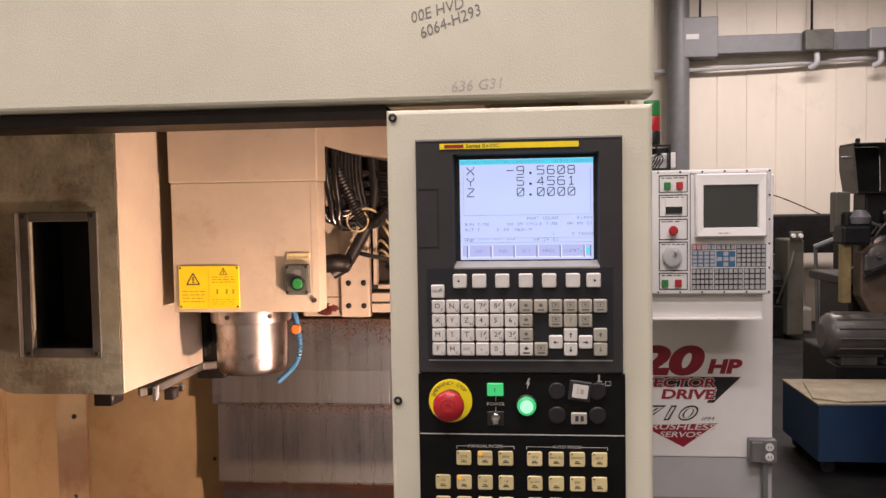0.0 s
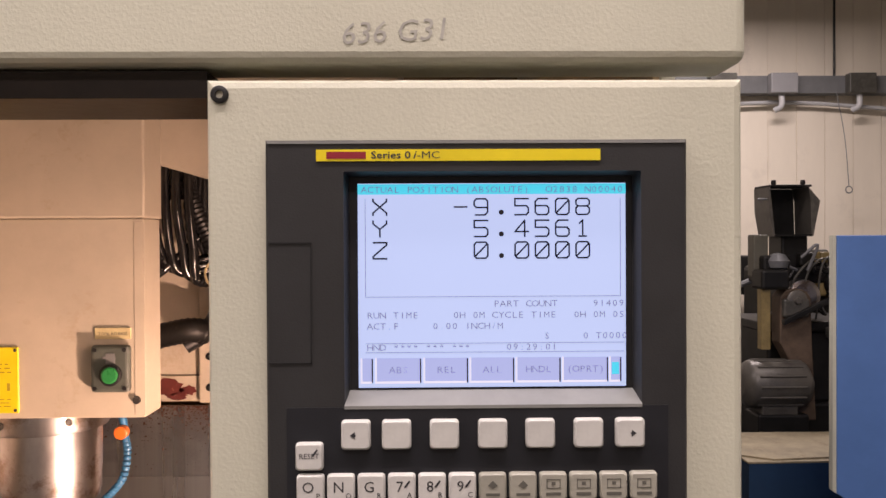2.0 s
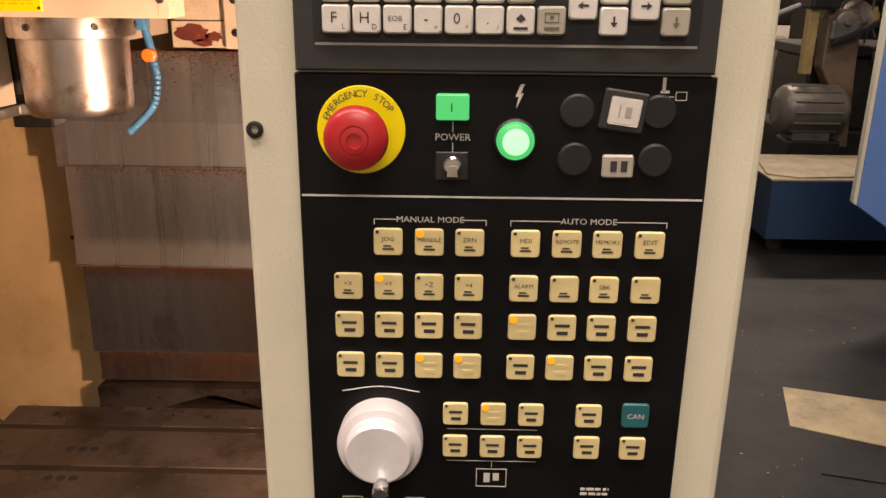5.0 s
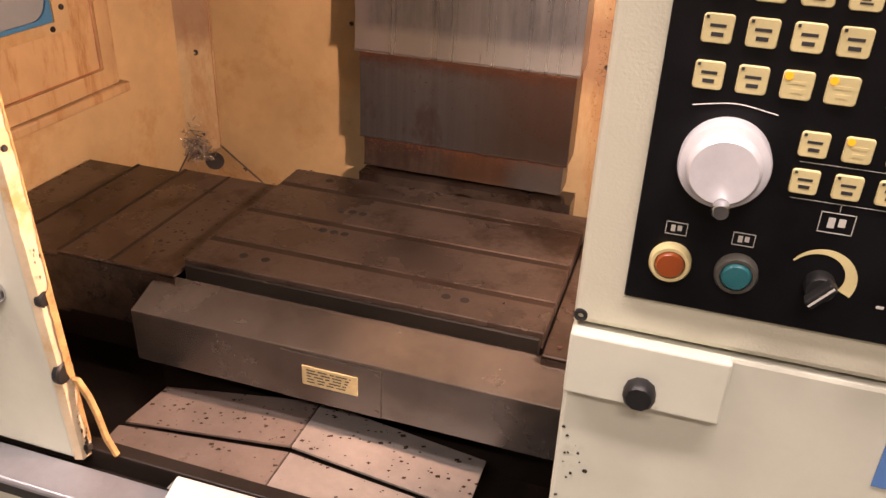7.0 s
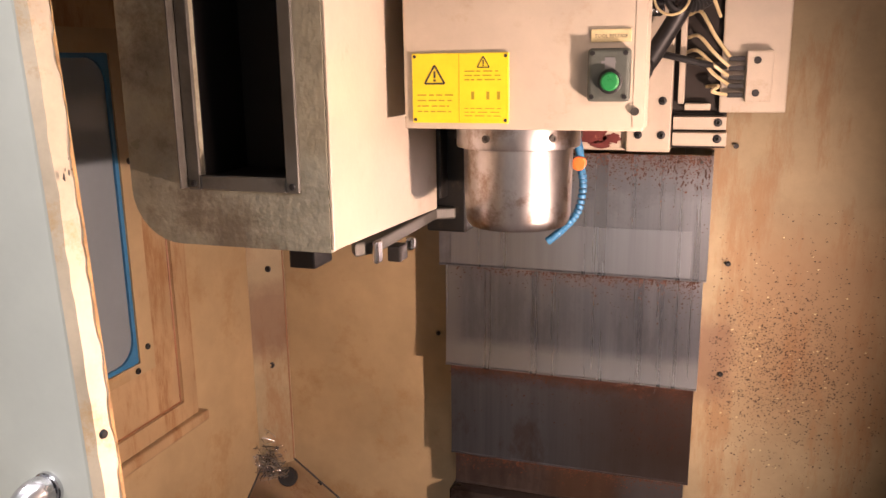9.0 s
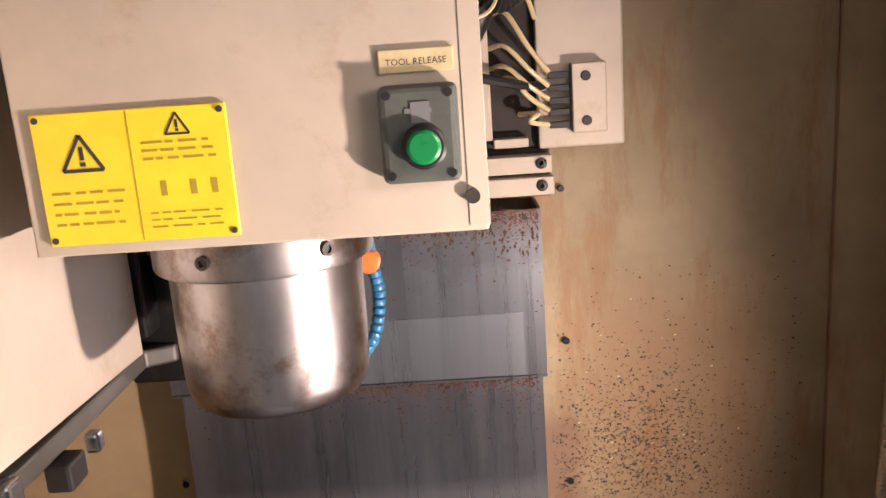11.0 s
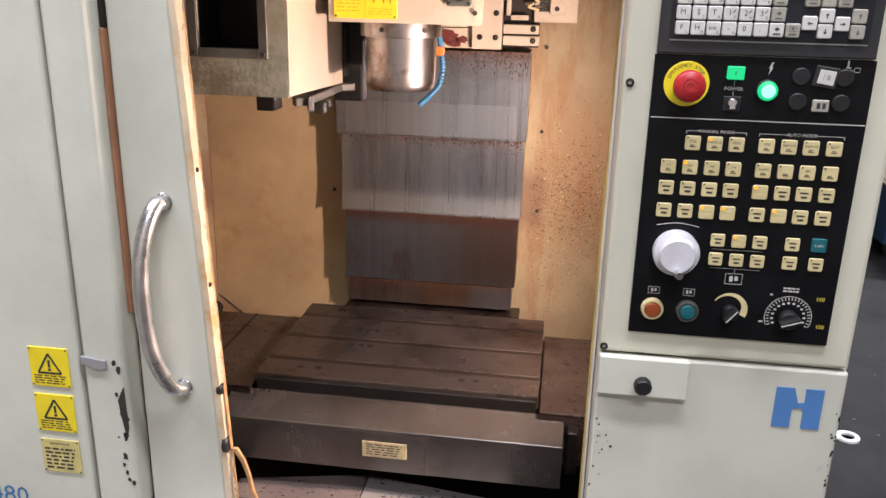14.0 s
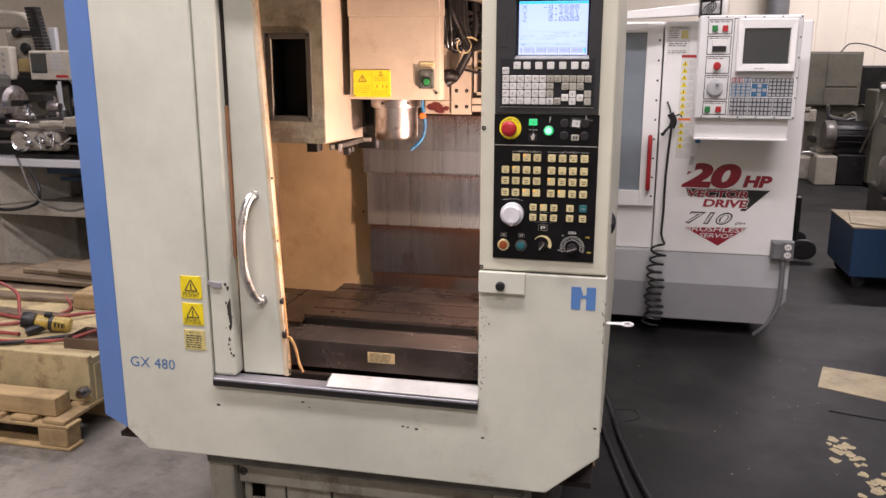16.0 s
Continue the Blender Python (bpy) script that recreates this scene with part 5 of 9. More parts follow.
prism(b, [(1.046, 0.686), (1.046, 0.7025), (1.0585, 0.7025), (1.0585, 0.688)], -0.976, -0.183, "x")
part("sill_rubber", b, RUBBER, mc)
b = B()
prism(b, [(-0.640, 0.7105), (-0.622, 0.734), (-0.184, 0.738), (-0.184, 0.7105)], 1.0985, 1.101)
prism(b, [(1.048, 0.7165), (1.098, 0.7355), (1.098, 0.733), (1.048, 0.7145)], -0.622, -0.184, "x")
part("sill_plate", b, SPLASH, mc, "white bent splash plate")
b = B()
box(b, -0.980, -0.187, 1.115, 1.135, 0.69, 0.722, 0.002)
part("door_rail", b, DARK, mc)

# door post and sliding door
b = B()
box(b, -0.980, -0.909, F + 0.004, F + 0.06, 0.7125, 1.82, 0.010, 3)
part("door_post", b, CREAM_SMOOTH, mc, "cream door post with chipped paint")
b = B()
rgc = random.Random(8)
for k in range(15):
    zc, xc = rgc.choice((0.985, 0.95, 0.90, 0.865, 0.80)) + rgc.gauss(0, 0.012), -0.918 + rgc.gauss(-0.004, 0.006)
    r = rgc.uniform(0.0015, 0.0055)
    vs = [b.verts.new((xc + r * rgc.uniform(0.6, 1.3) * math.cos(a), F + 0.0032, zc + 1.5 * r * rgc.uniform(0.5, 1.3) * math.sin(a))) for a in [i * 0.785 for i in range(8)]]
    b.faces.new(vs)
prism(b, [(-0.925, 0.93), (-0.913, 0.955), (-0.911, 0.88), (-0.916, 0.86), (-0.922, 0.90)], F + 0.0028, F + 0.0036)
prism(b, [(F + 0.016, 0.992), (F + 0.052, 0.985), (F + 0.054, 0.90), (F + 0.050, 0.862), (F + 0.044, 0.89), (F + 0.036, 0.902), (F + 0.030, 0.893), (F + 0.028, 0.925), (F + 0.020, 0.935), (F + 0.018, 0.96)], -0.9122, -0.9114, "x")
prism(b, [(F + 0.022, 0.7155), (F + 0.054, 0.7155), (F + 0.054, 0.735), (F + 0.046, 0.722), (F + 0.034, 0.7195)], -0.9122, -0.9114, "x")
tagged(part("paint_chip", b, CHIP, mc, "chips in the paint down to dark metal"), kind="stuff")
b = B()
prism(b, [(-0.978, 1.003), (-0.938, 0.998), (-0.936, 0.986), (-0.952, 0.982), (-0.978, 0.992)], F - 0.0012, F + 0.0034)
part("dent", b, GREYDARK, mc, "grey dented scrape")
# Brown strip stands in for the interior seen through the gap, dark box for shade.
b = B()
box(b, -0.9085, -0.9025, F + 0.030, F + 0.05, 1.07, 1.50, 0.001, 1)
part("seal_strip", b, BROWNSTRIP, mc, "rust-brown strip filling the gap beside the door")
b = B()
box(b, -0.9085, -0.9025, F + 0.034, F + 0.052, 1.50, 1.82)
part("seal_gap", b, DARK, mc)
def door_x(z):
    """The free edge of the sliding door leans a little."""
    return -0.764 - 0.044 * (z - 0.85)


b = B()
prism(b, [(-0.902, 0.714), (door_x(0.714) - 0.0125, 0.714), (door_x(1.80) - 0.0125, 1.80), (-0.902, 1.80)], 1.10, 1.122, bev=0.004)
dr = part("sliding_door", b, CREAM_SMOOTH, mc, "cream sliding door pushed open")
b = B()
zs = [0.714 + i * 0.0136 for i in range(81)]
rgd = random.Random(4)
vf, vm, vb2 = [], [], []
for zz in zs:
    e = rgd.gauss(0, 0.0002) - (0.0007 if rgd.random() < 0.08 else 0)
    vf.append(b.verts.new((door_x(zz) - 0.0122, 1.0985, zz)))
    vm.append(b.verts.new((door_x(zz) - 0.003 + e, 1.1015 + e, zz)))
    vb2.append(b.verts.new((door_x(zz) + e, 1.118, zz)))
for ra, rb in ((vf, vm), (vm, vb2)):
    for i in range(len(zs) - 1):
        b.faces.new((ra[i], rb[i], rb[i + 1], ra[i + 1]))
part("door_edge", b, WORN_EDGE, dr, "worn yellowed door edge with exposed foam", True)
for zz, r in ((0.842, 0.0145), (0.942, 0.010), (1.30, 0.004), (1.12, 0.004)):
    b = B()
    turned(b, [(r, 0.0), (r, 0.006), (r * 0.8, 0.008)], (door_x(zz) - 0.008, 1.108, zz), "x", 16)
    part("door_bumper", b, RUBBER, dr)
b = B()
prism(b, [(-0.7615, 0.832), (-0.7525, 0.832), (-0.741, 0.812), (-0.733, 0.785), (-0.727, 0.752), (-0.716, 0.726), (-0.7205, 0.723), (-0.7325, 0.748), (-0.7385, 0.782), (-0.746, 0.806)], 1.110, 1.117, bev=0.0008, seg=1)
part("loose_seal", b, FOAM, dr, "torn orange strip of door seal")
# ragged foam along the back of the door's edge
b = B()
rgf = random.Random(12)
w, prev = 0.006, None
for i in range(160):
    zz = 0.735 + i * 0.0067
    w = min(0.010 if zz < 0.95 else 0.0035, max(0.0005, w + rgf.gauss(0, 0.0013)))
    cur = (b.verts.new((door_x(zz) + 0.0009, 1.1183 - w, zz)), b.verts.new((door_x(zz) + 0.0014, 1.1183, zz)))
    if prev:
        b.faces.new((prev[0], cur[0], cur[1], prev[1]))
    prev = cur
part("foam_strip", b, FOAM, dr, "ragged orange foam strip")
b = B()
rgf = random.Random(15)
for k in range(46):
    zz = rgf.choice((0.725, 0.735, 0.75, 0.78, 1.0, 1.2, 1.5)) + rgf.gauss(0, 0.012)
    r, yc = rgf.uniform(0.0008, 0.0032) * (1.5 if zz < 0.76 else 0.8), rgf.uniform(1.104, 1.114)
    if zz > 0.718 + r:
        b.faces.new([b.verts.new((door_x(zz) + 0.0018, yc + r * rgf.uniform(0.3, 0.8) * math.cos(a), zz + r * rgf.uniform(0.7, 1.7) * math.sin(a))) for a in [j * 0.9 for j in range(7)]])
tagged(part("edge_wear", b, CHIP, dr, "dark scuffs on the door edge"), kind="stuff")
b = B()
turned(b, [(0.006, -0.006), (0.011, -0.004), (0.011, 0.006), (0.006, 0.008)], (door_x(0.714) - 0.010, 1.112, 0.7235), "y", 18)
part("door_roller", b, STEELDARK, dr, "black door roller")
b = B()
tube(b, [(-0.838, 1.099, 1.250), (-0.844, 1.083, 1.247), (-0.851, 1.062, 1.215), (-0.858, 1.050, 1.16), (-0.859, 1.048, 1.09), (-0.853, 1.052, 1.02), (-0.841, 1.070, 0.965), (-0.832, 1.085, 0.947), (-0.829, 1.099, 0.945)], 0.0118, 18, 10)
part("door_handle", b, SATIN, dr, "bowed bright steel grab handle")
b = B()
disc(b, 0, 0, 0, 0.014, 0.004, 20, 0.001)
spots("handle_base", shared("handle_base", b, [CHROME]), [(-0.838, 1.096, 1.250), (-0.829, 1.096, 0.945)], dr)

# signs on the left panel
for z0, z1, mm, sd in ((0.946, 1.014, YELLOW, 1), (0.865, 0.932, YELLOW, 2), (0.789, 0.850, YELLOW_DULL, 3)):
    b = B()
    box(b, -1.066, -0.999, F - 0.0022, F - 0.0002, z0, z1, 0.0007, 1)
    if sd < 3:
        triangle_sign(b, -1.0325, F - 0.0023, z0 + 0.024, 0.0195)
        bars(b, -1.060, -1.005, F - 0.0023, z0 + 0.004, z0 + 0.021, 4, sd, 0.4, 1)
    else:
        lettering(b, "IMPORTANT", -1.0325, F - 0.0025, z1 - 0.010, 0.0062, mi=1)
        bars(b, -1.060, -1.005, F - 0.0023, z0 + 0.005, z1 - 0.014, 6, sd, 0.45, 1)
    for xx in (-1.063, -1.002):
        for zz in (z0 + 0.003, z1 - 0.003):
            disc(b, xx, F - 0.003, zz, 0.0014, 0.001, 8, mi=1)
    part("warning_plate" if sd < 3 else "notice_plate", b, [mm, LEGEND], mc, "yellow warning triangle plate" if sd < 3 else "faded yellow notice plate")
b = B()
lettering(b, "GX 480", -1.256, F - 0.0008, 0.720, 0.046, "LEFT", 1.03, pose(0, 0, 0, 0, 0.5, 0))
part("model_lettering", b, DECALBLUE, mc, "blue model lettering")
# scuffs on the lower panel
b = B()
for xx, zz, r in ((-0.97, 0.62, 0.004), (-0.70, 0.655, 0.003), (-0.68, 0.64, 0.002), (-0.40, 0.61, 0.003), (-0.385, 0.609, 0.0025), (-0.36, 0.606, 0.0035), (-0.17, 0.60, 0.003), (0.135, 0.66, 0.003)):
    vs = [b.verts.new((xx + 1.8 * r * math.cos(a), F - 0.0006, zz + r * math.sin(a))) for a in [i * 1.047 for i in range(6)]]
    b.faces.new(vs)
for k in range(34):
    xx, zz = -0.184 + abs(rgc.gauss(0, 0.012)), rgc.uniform(0.74, 0.98)
    r = rgc.uniform(0.0005, 0.002)
    vs = [b.verts.new((xx + r * rgc.uniform(0.6, 1.4) * math.cos(a), F - 0.0006, zz + r * rgc.uniform(0.6, 1.6) * math.sin(a))) for a in [i * 1.047 for i in range(6)]]
    b.faces.new(vs)
for k in range(18):
    xx, zz = 0.1475 - abs(rgc.gauss(0, 0.004)), rgc.uniform(0.86, 1.03)
    r = rgc.uniform(0.0006, 0.0022)
    vs = [b.verts.new((min(0.148, xx + r * math.cos(a)), F - 0.0006, zz + 1.6 * r * rgc.uniform(0.6, 1.4) * math.sin(a))) for a in [i * 1.047 for i in range(6)]]
    b.faces.new(vs)
tagged(part("paint_chip", b, CHIP, mc, "chips in the paint down to dark metal"), kind="stuff")

# Unseen lamp housings behind the control cabinet; the upper lamp is an added fill.
for pos, aim in ((WORK, (-0.78, 2.17, 1.05)), (WORK_FILL, (-0.75, 1.72, 1.52))):
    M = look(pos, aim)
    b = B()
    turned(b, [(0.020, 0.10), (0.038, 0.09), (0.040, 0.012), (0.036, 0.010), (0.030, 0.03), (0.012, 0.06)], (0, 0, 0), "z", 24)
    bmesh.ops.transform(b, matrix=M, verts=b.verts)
    wl = part("work_lamp", b, RUBBER, mc, "black round lamp housing, added out of view")
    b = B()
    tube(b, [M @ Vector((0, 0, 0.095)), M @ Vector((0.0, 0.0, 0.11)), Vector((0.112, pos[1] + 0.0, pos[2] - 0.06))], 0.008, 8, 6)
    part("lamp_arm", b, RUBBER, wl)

# ---- control cabinet and panel ----
b = B()
px0, px1, pz0, pz1 = -0.185, 0.147, 1.083, 1.827
def loops(bm, rects, close_last=True):
    """Rectangles (x0, x1, z0, z1, y) joined one to the next."""
    rings = [[bm.verts.new(c) for c in ((x0, y, z0), (x1, y, z0), (x1, y, z1), (x0, y, z1))] for x0, x1, z0, z1, y in rects]
    for ra, rb in zip(rings, rings[1:]):
        for i in range(4):
            bm.faces.new((ra[i], ra[(i + 1) % 4], rb[(i + 1) % 4], rb[i]))
    bm.faces.new(rings[0])
    if close_last:
        bm.faces.new(rings[-1])
    bmesh.ops.recalc_face_normals(bm, faces=bm.faces)


rim = [(px0 + d, px1 - d, pz0 + d, pz1 - d, F + h) for d, h in ((0, 0.007), (0.0006, 0.0035), (0.0025, 0.001), (0.006, 0.0))]
loops(b, [(px0, px1, pz0, pz1, 1.20)] + rim + [(-0.145, 0.107, 1.495, 1.786, F), (-0.145, 0.107, 1.495, 1.786, F + 0.03)])
cabinet = part("control_cabinet", b, CREAM, mc, "textured cream control cabinet")
b = B()
box(b, -0.1885, -0.1855, 1.165, 1.203, 0.74, 1.82, 0.001, 1)
part("worn_rim", b, WORN_RIM, cabinet, "yellowed worn rim on the inner edge")
# White strip puts the highlight beside the worn rim into colour.
b = B()
box(b, -0.1875, -0.1855, 1.130, 1.164, 0.74, 1.82, 0.0006, 1)
part("seal_strip", b, PAPER, cabinet, "white strip in place of the bright edge highlight")
b = B()
turned(b, [(0.0055, 0.004), (0.0055, 0.0005), (0.0045, 0.0), (0.0025, 0.0), (0.0025, 0.003)], (0, 0, 0), "y", 16)
spots("cabinet_screw", shared("cabinet_screw", b, [RUBBER]), [(-0.176, F - 0.0022, 1.817), (-0.176, F - 0.0022, 1.455), (-0.179, F - 0.0022, 1.091)], cabinet)
b = B()
box(b, -0.184, -0.061, F - 0.013, F + 0.001, 1.023, 1.081, 0.002)
part("latch_plate", b, CREAM_SMOOTH, mc, "cream cover plate with a black knob")
b = B()
turned(b, [(0.006, 0.0), (0.006, -0.008), (0.0125, -0.009), (0.0125, -0.019), (0.010, -0.022)], (-0.124, F - 0.013, 1.047), "y", 10)
part("latch_knob", b, RUBBER, mc, "black star knob")
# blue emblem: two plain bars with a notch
b = B()
prism(b, [(0.059, 0.990), (0.083, 0.990), (0.083, 1.019), (0.094, 1.022), (0.098, 1.017), (0.098, 0.990), (0.122, 0.990), (0.122, 1.051), (0.098, 1.051), (0.098, 1.030), (0.090, 1.028), (0.083, 1.051), (0.059, 1.051)], F - 0.0012, F - 0.0002)
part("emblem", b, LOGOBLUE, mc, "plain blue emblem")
# white lever with a hole at the side
b = B()
turned(b, [(0.010, 0.0), (0.017, 0.0), (0.017, 0.004), (0.010, 0.004), (0.010, 0.0)], (0.206, 1.17, 0.921), "z", 20)
box(b, 0.150, 0.193, 1.162, 1.179, 0.9215, 0.9245, 0.001, 1)
part("side_lever", b, WHITEPAINT, mc, "white flat lever with a round eye")

# display and keyboard unit
U = F - 0.008
b = B()
ux0, ux1, uz0, uz1 = -0.147, 0.109, 1.493, 1.788
rx0, rx1, rz0, rz1 = -0.097, 0.078, 1.632, 1.766
loops(b, [(-0.144, 0.106, 1.496, 1.785, F + 0.028), (-0.144, 0.106, 1.496, 1.785, F - 0.0004), (ux0, ux1, uz0, uz1, F - 0.0004), (ux0, ux1, uz0, uz1, U + 0.0015), (ux0 + 0.0015, ux1 - 0.0015, uz0 + 0.0015, uz1 - 0.0015, U), (rx0 - 0.003, rx1 + 0.003, rz0 - 0.005, rz1 + 0.003, U), (rx0, rx1, rz0, rz1, F + 0.012)])
unit = part("display_unit", b, CHARCOAL, mc, "charcoal grey display and keyboard unit")
b = B()
prism(b, [(U - 0.001, rz0 - 0.005), (F + 0.006, rz0 + 0.002), (F + 0.006, rz0 - 0.002), (U - 0.001, rz0 - 0.007)], rx0 - 0.003, rx1 + 0.003, "x")
part("screen_ledge", b, BEZEL_EDGE, unit)
# Thin pale strips: highlights on the unit's lip and keyboard edge put into colour.
b = B()
box(b, ux0 + 0.001, ux1 - 0.001, U - 0.0008, U - 0.0001, uz1 - 0.0022, uz1 - 0.0006)
part("edge_trim", b, BEZEL_EDGE, unit)
b = B()
box(b, -0.134, 0.096, U - 0.0008, U - 0.0001, 1.5085, 1.5100)
part("edge_trim", b, BEZEL_EDGE, unit)
b = B()
box(b, -0.135, 0.097, U - 0.0006, U - 0.0001, 1.511, 1.626)
part("keyboard_field", b, CHARCOAL_DARK, unit)
b = B()
for d in ((-0.1455, -0.1195, 1.7255, 1.7262), (-0.1455, -0.1195, 1.6528, 1.6535), (-0.1202, -0.1195, 1.6528, 1.7262)):
    box(b, d[0], d[1], U - 0.0006, U - 0.0001, d[2], d[3])
part("card_slot", b, VOID, unit, "closed memory card slot cover")
b = B()
box(b, -0.1162, 0.056, U - 0.001, U - 0.0002, 1.7752, 1.7822)
box(b, -0.110, -0.0862, U - 0.0013, U - 0.001, 1.7766, 1.7808, mi=1)
lettering(b, "Series 0", -0.0832, U - 0.0013, 1.7767, 0.0062, "LEFT", 1.22, mi=2, thick=0.0001)
lettering(b, "i", -0.0580, U - 0.0013, 1.7767, 0.0068, "LEFT", 1.15, shear=0.3, mi=2, thick=0.0001)
lettering(b, "-MC", -0.0554, U - 0.0013, 1.7767, 0.0062, "LEFT", 1.25, mi=2)
part("name_strip", b, [YELLOW, DECALRED, LEGEND], unit, "yellow strip with dark lettering")
# screen
YS = F + 0.006
b = B()
box(b, rx0 - 0.002, rx1 + 0.002, YS, YS + 0.004, rz0 - 0.002, rz1 + 0.002)
part("screen_surround", b, VOID, unit)
b = B()
sx0, sx1, sz0, sz1 = -0.0925, 0.0745, 1.6355, 1.7625
box(b, sx0, sx1, YS - 0.0010, YS - 0.0002, sz0, sz1)
part("screen", b, SCREEN, unit, "lit pale lavender display")
YT = YS - 0.0014
b = B()
box(b, sx0, sx1, YT, YT + 0.0002, sz1 - 0.0068, sz1 - 0.0004)
part("screen_title_bar", b, SCREENCYAN, unit)
b = B()
def row(txt, x, z, s=0.0056, step=0.00404):
    """Screen writing with every character in a cell of the same width."""
    for k, ch in enumerate(txt):
        if ch != " ":
            lettering(b, ch, x + (k + 0.5) * step, YT - 0.0002, z, s, "CENTER", 0.9 if ch in "MW" else 1.1, thick=-0.00004)


row("ACTUAL POSITION (ABSOLUTE)", -0.0905, sz1 - 0.0058)
row("O2838 N00040", 0.0245, sz1 - 0.0058)
row("PART COUNT", -0.0085, 1.6856)
row("91409", 0.0535, 1.6856)
row("RUN TIME", -0.0873, 1.6786)
row("0H 0M CYCLE TIME", -0.0337, 1.6786)
row("0H 0M 0S", 0.0415, 1.6786)
row("ACT.F", -0.0873, 1.6718)
row("0.00 INCH/M", -0.0466, 1.6718)
row("S     0 T0000", 0.0230, 1.6654)
row("HND **** *** ***", -0.0873, 1.6586)
row("09:29:01", -0.0007, 1.6586)
for d in ((-0.088, 0.0715, 1.6918, 1.6921), (-0.088, -0.0877, 1.692, 1.753), (0.071, 0.0713, 1.692, 1.753), (-0.088, 0.0735, 1.6628, 1.6631), (-0.088, 0.0735, 1.6572, 1.6575)):
    box(b, d[0], d[1], YT, YT + 0.0002, d[2], d[3])
part("screen_small_text", b, SCREENFAINT, unit)
GLYPH = {"X": (((0, 1), (0, 0.86), (1, 0.14), (1, 0)), ((1, 1), (1, 0.86), (0, 0.14), (0, 0))),
         "Y": (((0, 1), (0, 0.82), (0.5, 0.48), (1, 0.82), (1, 1)), ((0.5, 0.48), (0.5, 0))),
         "Z": (((0, 1), (1, 1), (1, 0.86), (0, 0.14), (0, 0), (1, 0)),),
         "0": (((0.16, 0), (0.84, 0), (1, 0.15), (1, 0.85), (0.84, 1), (0.16, 1), (0, 0.85), (0, 0.15), (0.16, 0)), ((0.06, 0.12), (0.94, 0.88))),
         "1": (((0.25, 0.8), (0.5, 1), (0.5, 0)), ((0.22, 0), (0.78, 0))),
         "4": (((0.72, 0), (0.72, 1), (0, 0.3), (1, 0.3)),),
         "5": (((1, 1), (0, 1), (0, 0.56), (0.84, 0.56), (1, 0.42), (1, 0.15), (0.84, 0), (0, 0)),),
         "6": (((0.92, 1), (0.2, 1), (0, 0.82), (0, 0.15), (0.16, 0), (0.84, 0), (1, 0.15), (1, 0.42), (0.84, 0.56), (0, 0.56)),),
         "8": (((0.16, 0), (0.84, 0), (1, 0.14), (1, 0.4), (0.84, 0.53), (1, 0.66), (1, 0.87), (0.84, 1), (0.16, 1), (0, 0.87), (0, 0.66), (0.16, 0.53), (0, 0.4), (0, 0.14), (0.16, 0)), ((0.16, 0.53), (0.84, 0.53))),
         "9": (((0.08, 0), (0.8, 0), (1, 0.17), (1, 0.85), (0.84, 1), (0.16, 1), (0, 0.85), (0, 0.6), (0.16, 0.46), (1, 0.46)),)}


def stroked(ch, xc, y, z, w, h, t):
    """A display character drawn with straight strokes of width t."""
    b = B()
    for line in GLYPH[ch]:
        for (u0, v0), (u1, v1) in zip(line, line[1:]):
            p, q = Vector((xc + (u0 - 0.5) * w, y, z + v0 * h)), Vector((xc + (u1 - 0.5) * w, y, z + v1 * h))
            d = (q - p).normalized()
            o = Vector((-d.z, 0, d.x)) * t / 2
            p, q = p - d * t * 0.35, q + d * t * 0.35
            va = [b.verts.new(v) for v in (p - o, q - o, q + o, p + o)]
            b.faces.new(va)
    bmesh.ops.solidify(b, geom=b.faces[:], thickness=0.0002)
    return b


for txt, val, zz in (("X", "-9.5608", 1.7428), ("Y", "5.4561", 1.7293), ("Z", "0.0000", 1.7158)):
    part("readout_letter", stroked(txt, -0.0788, YT, zz, 0.0084, 0.0100, 0.0010), SCREENTEXT, unit, "dark axis letter on the display")
    xc = 0.0476
    for ch in reversed(val):
        if ch == ".":
            b = B()
            turned(b, [(0.0016, 0.0002), (0.0016, 0.0)], (xc, YT, zz + 0.0016), "y", 12)
        elif ch == "-":
            b = B()
            box(b, xc - 0.0043, xc + 0.0043, YT, YT + 0.0002, zz + 0.0045, zz + 0.0055)
        else:
            b = stroked(ch, xc, YT, zz, 0.0084, 0.0100, 0.0010)
        part("readout_digit", b, SCREENTEXT, unit, "dark digit on the display")
        xc -= 0.0127
b = B()
kx = [(-0.0905, -0.0835), (-0.0815, -0.0535), (-0.0515, -0.0243), (-0.0228, 0.0045), (0.0060, 0.0335), (0.0350, 0.0632), (0.0645, 0.0715)]
for a0, a1 in kx:
    box(b, a0, a1, YT - 0.0002, YT, 1.6385, 1.6540)
sk = part("screen_soft_keys", b, SCREENKEY, unit)
for a0, a1 in kx:
    b = B()
    box(b, a1 - 0.0009, a1, YT - 0.0004, YT - 0.0002, 1.6385, 1.6535)
    part("soft_key_edge", b, SCREENTEXT, unit)
b = B()
for a0, a1 in kx:
    box(b, a0, a1 - 0.0009, YT - 0.0004, YT - 0.0002, 1.6382, 1.6394)
    box(b, a0 - 0.0006, a0 + 0.0003, YT - 0.0004, YT - 0.0002, 1.6382, 1.6540)
part("screen_key_rims", b, SCREENWHITE, unit)
b = B()
for txt, k in (("ABS", 1), ("REL", 2), ("ALL", 3), ("HNDL", 4), ("(OPRT)", 5)):
    row(txt, sum(kx[k]) / 2 - 0.00202 * len(txt), 1.6445, 0.0058)
part("screen_key_text", b, SCREENFAINT, unit)
b = B()
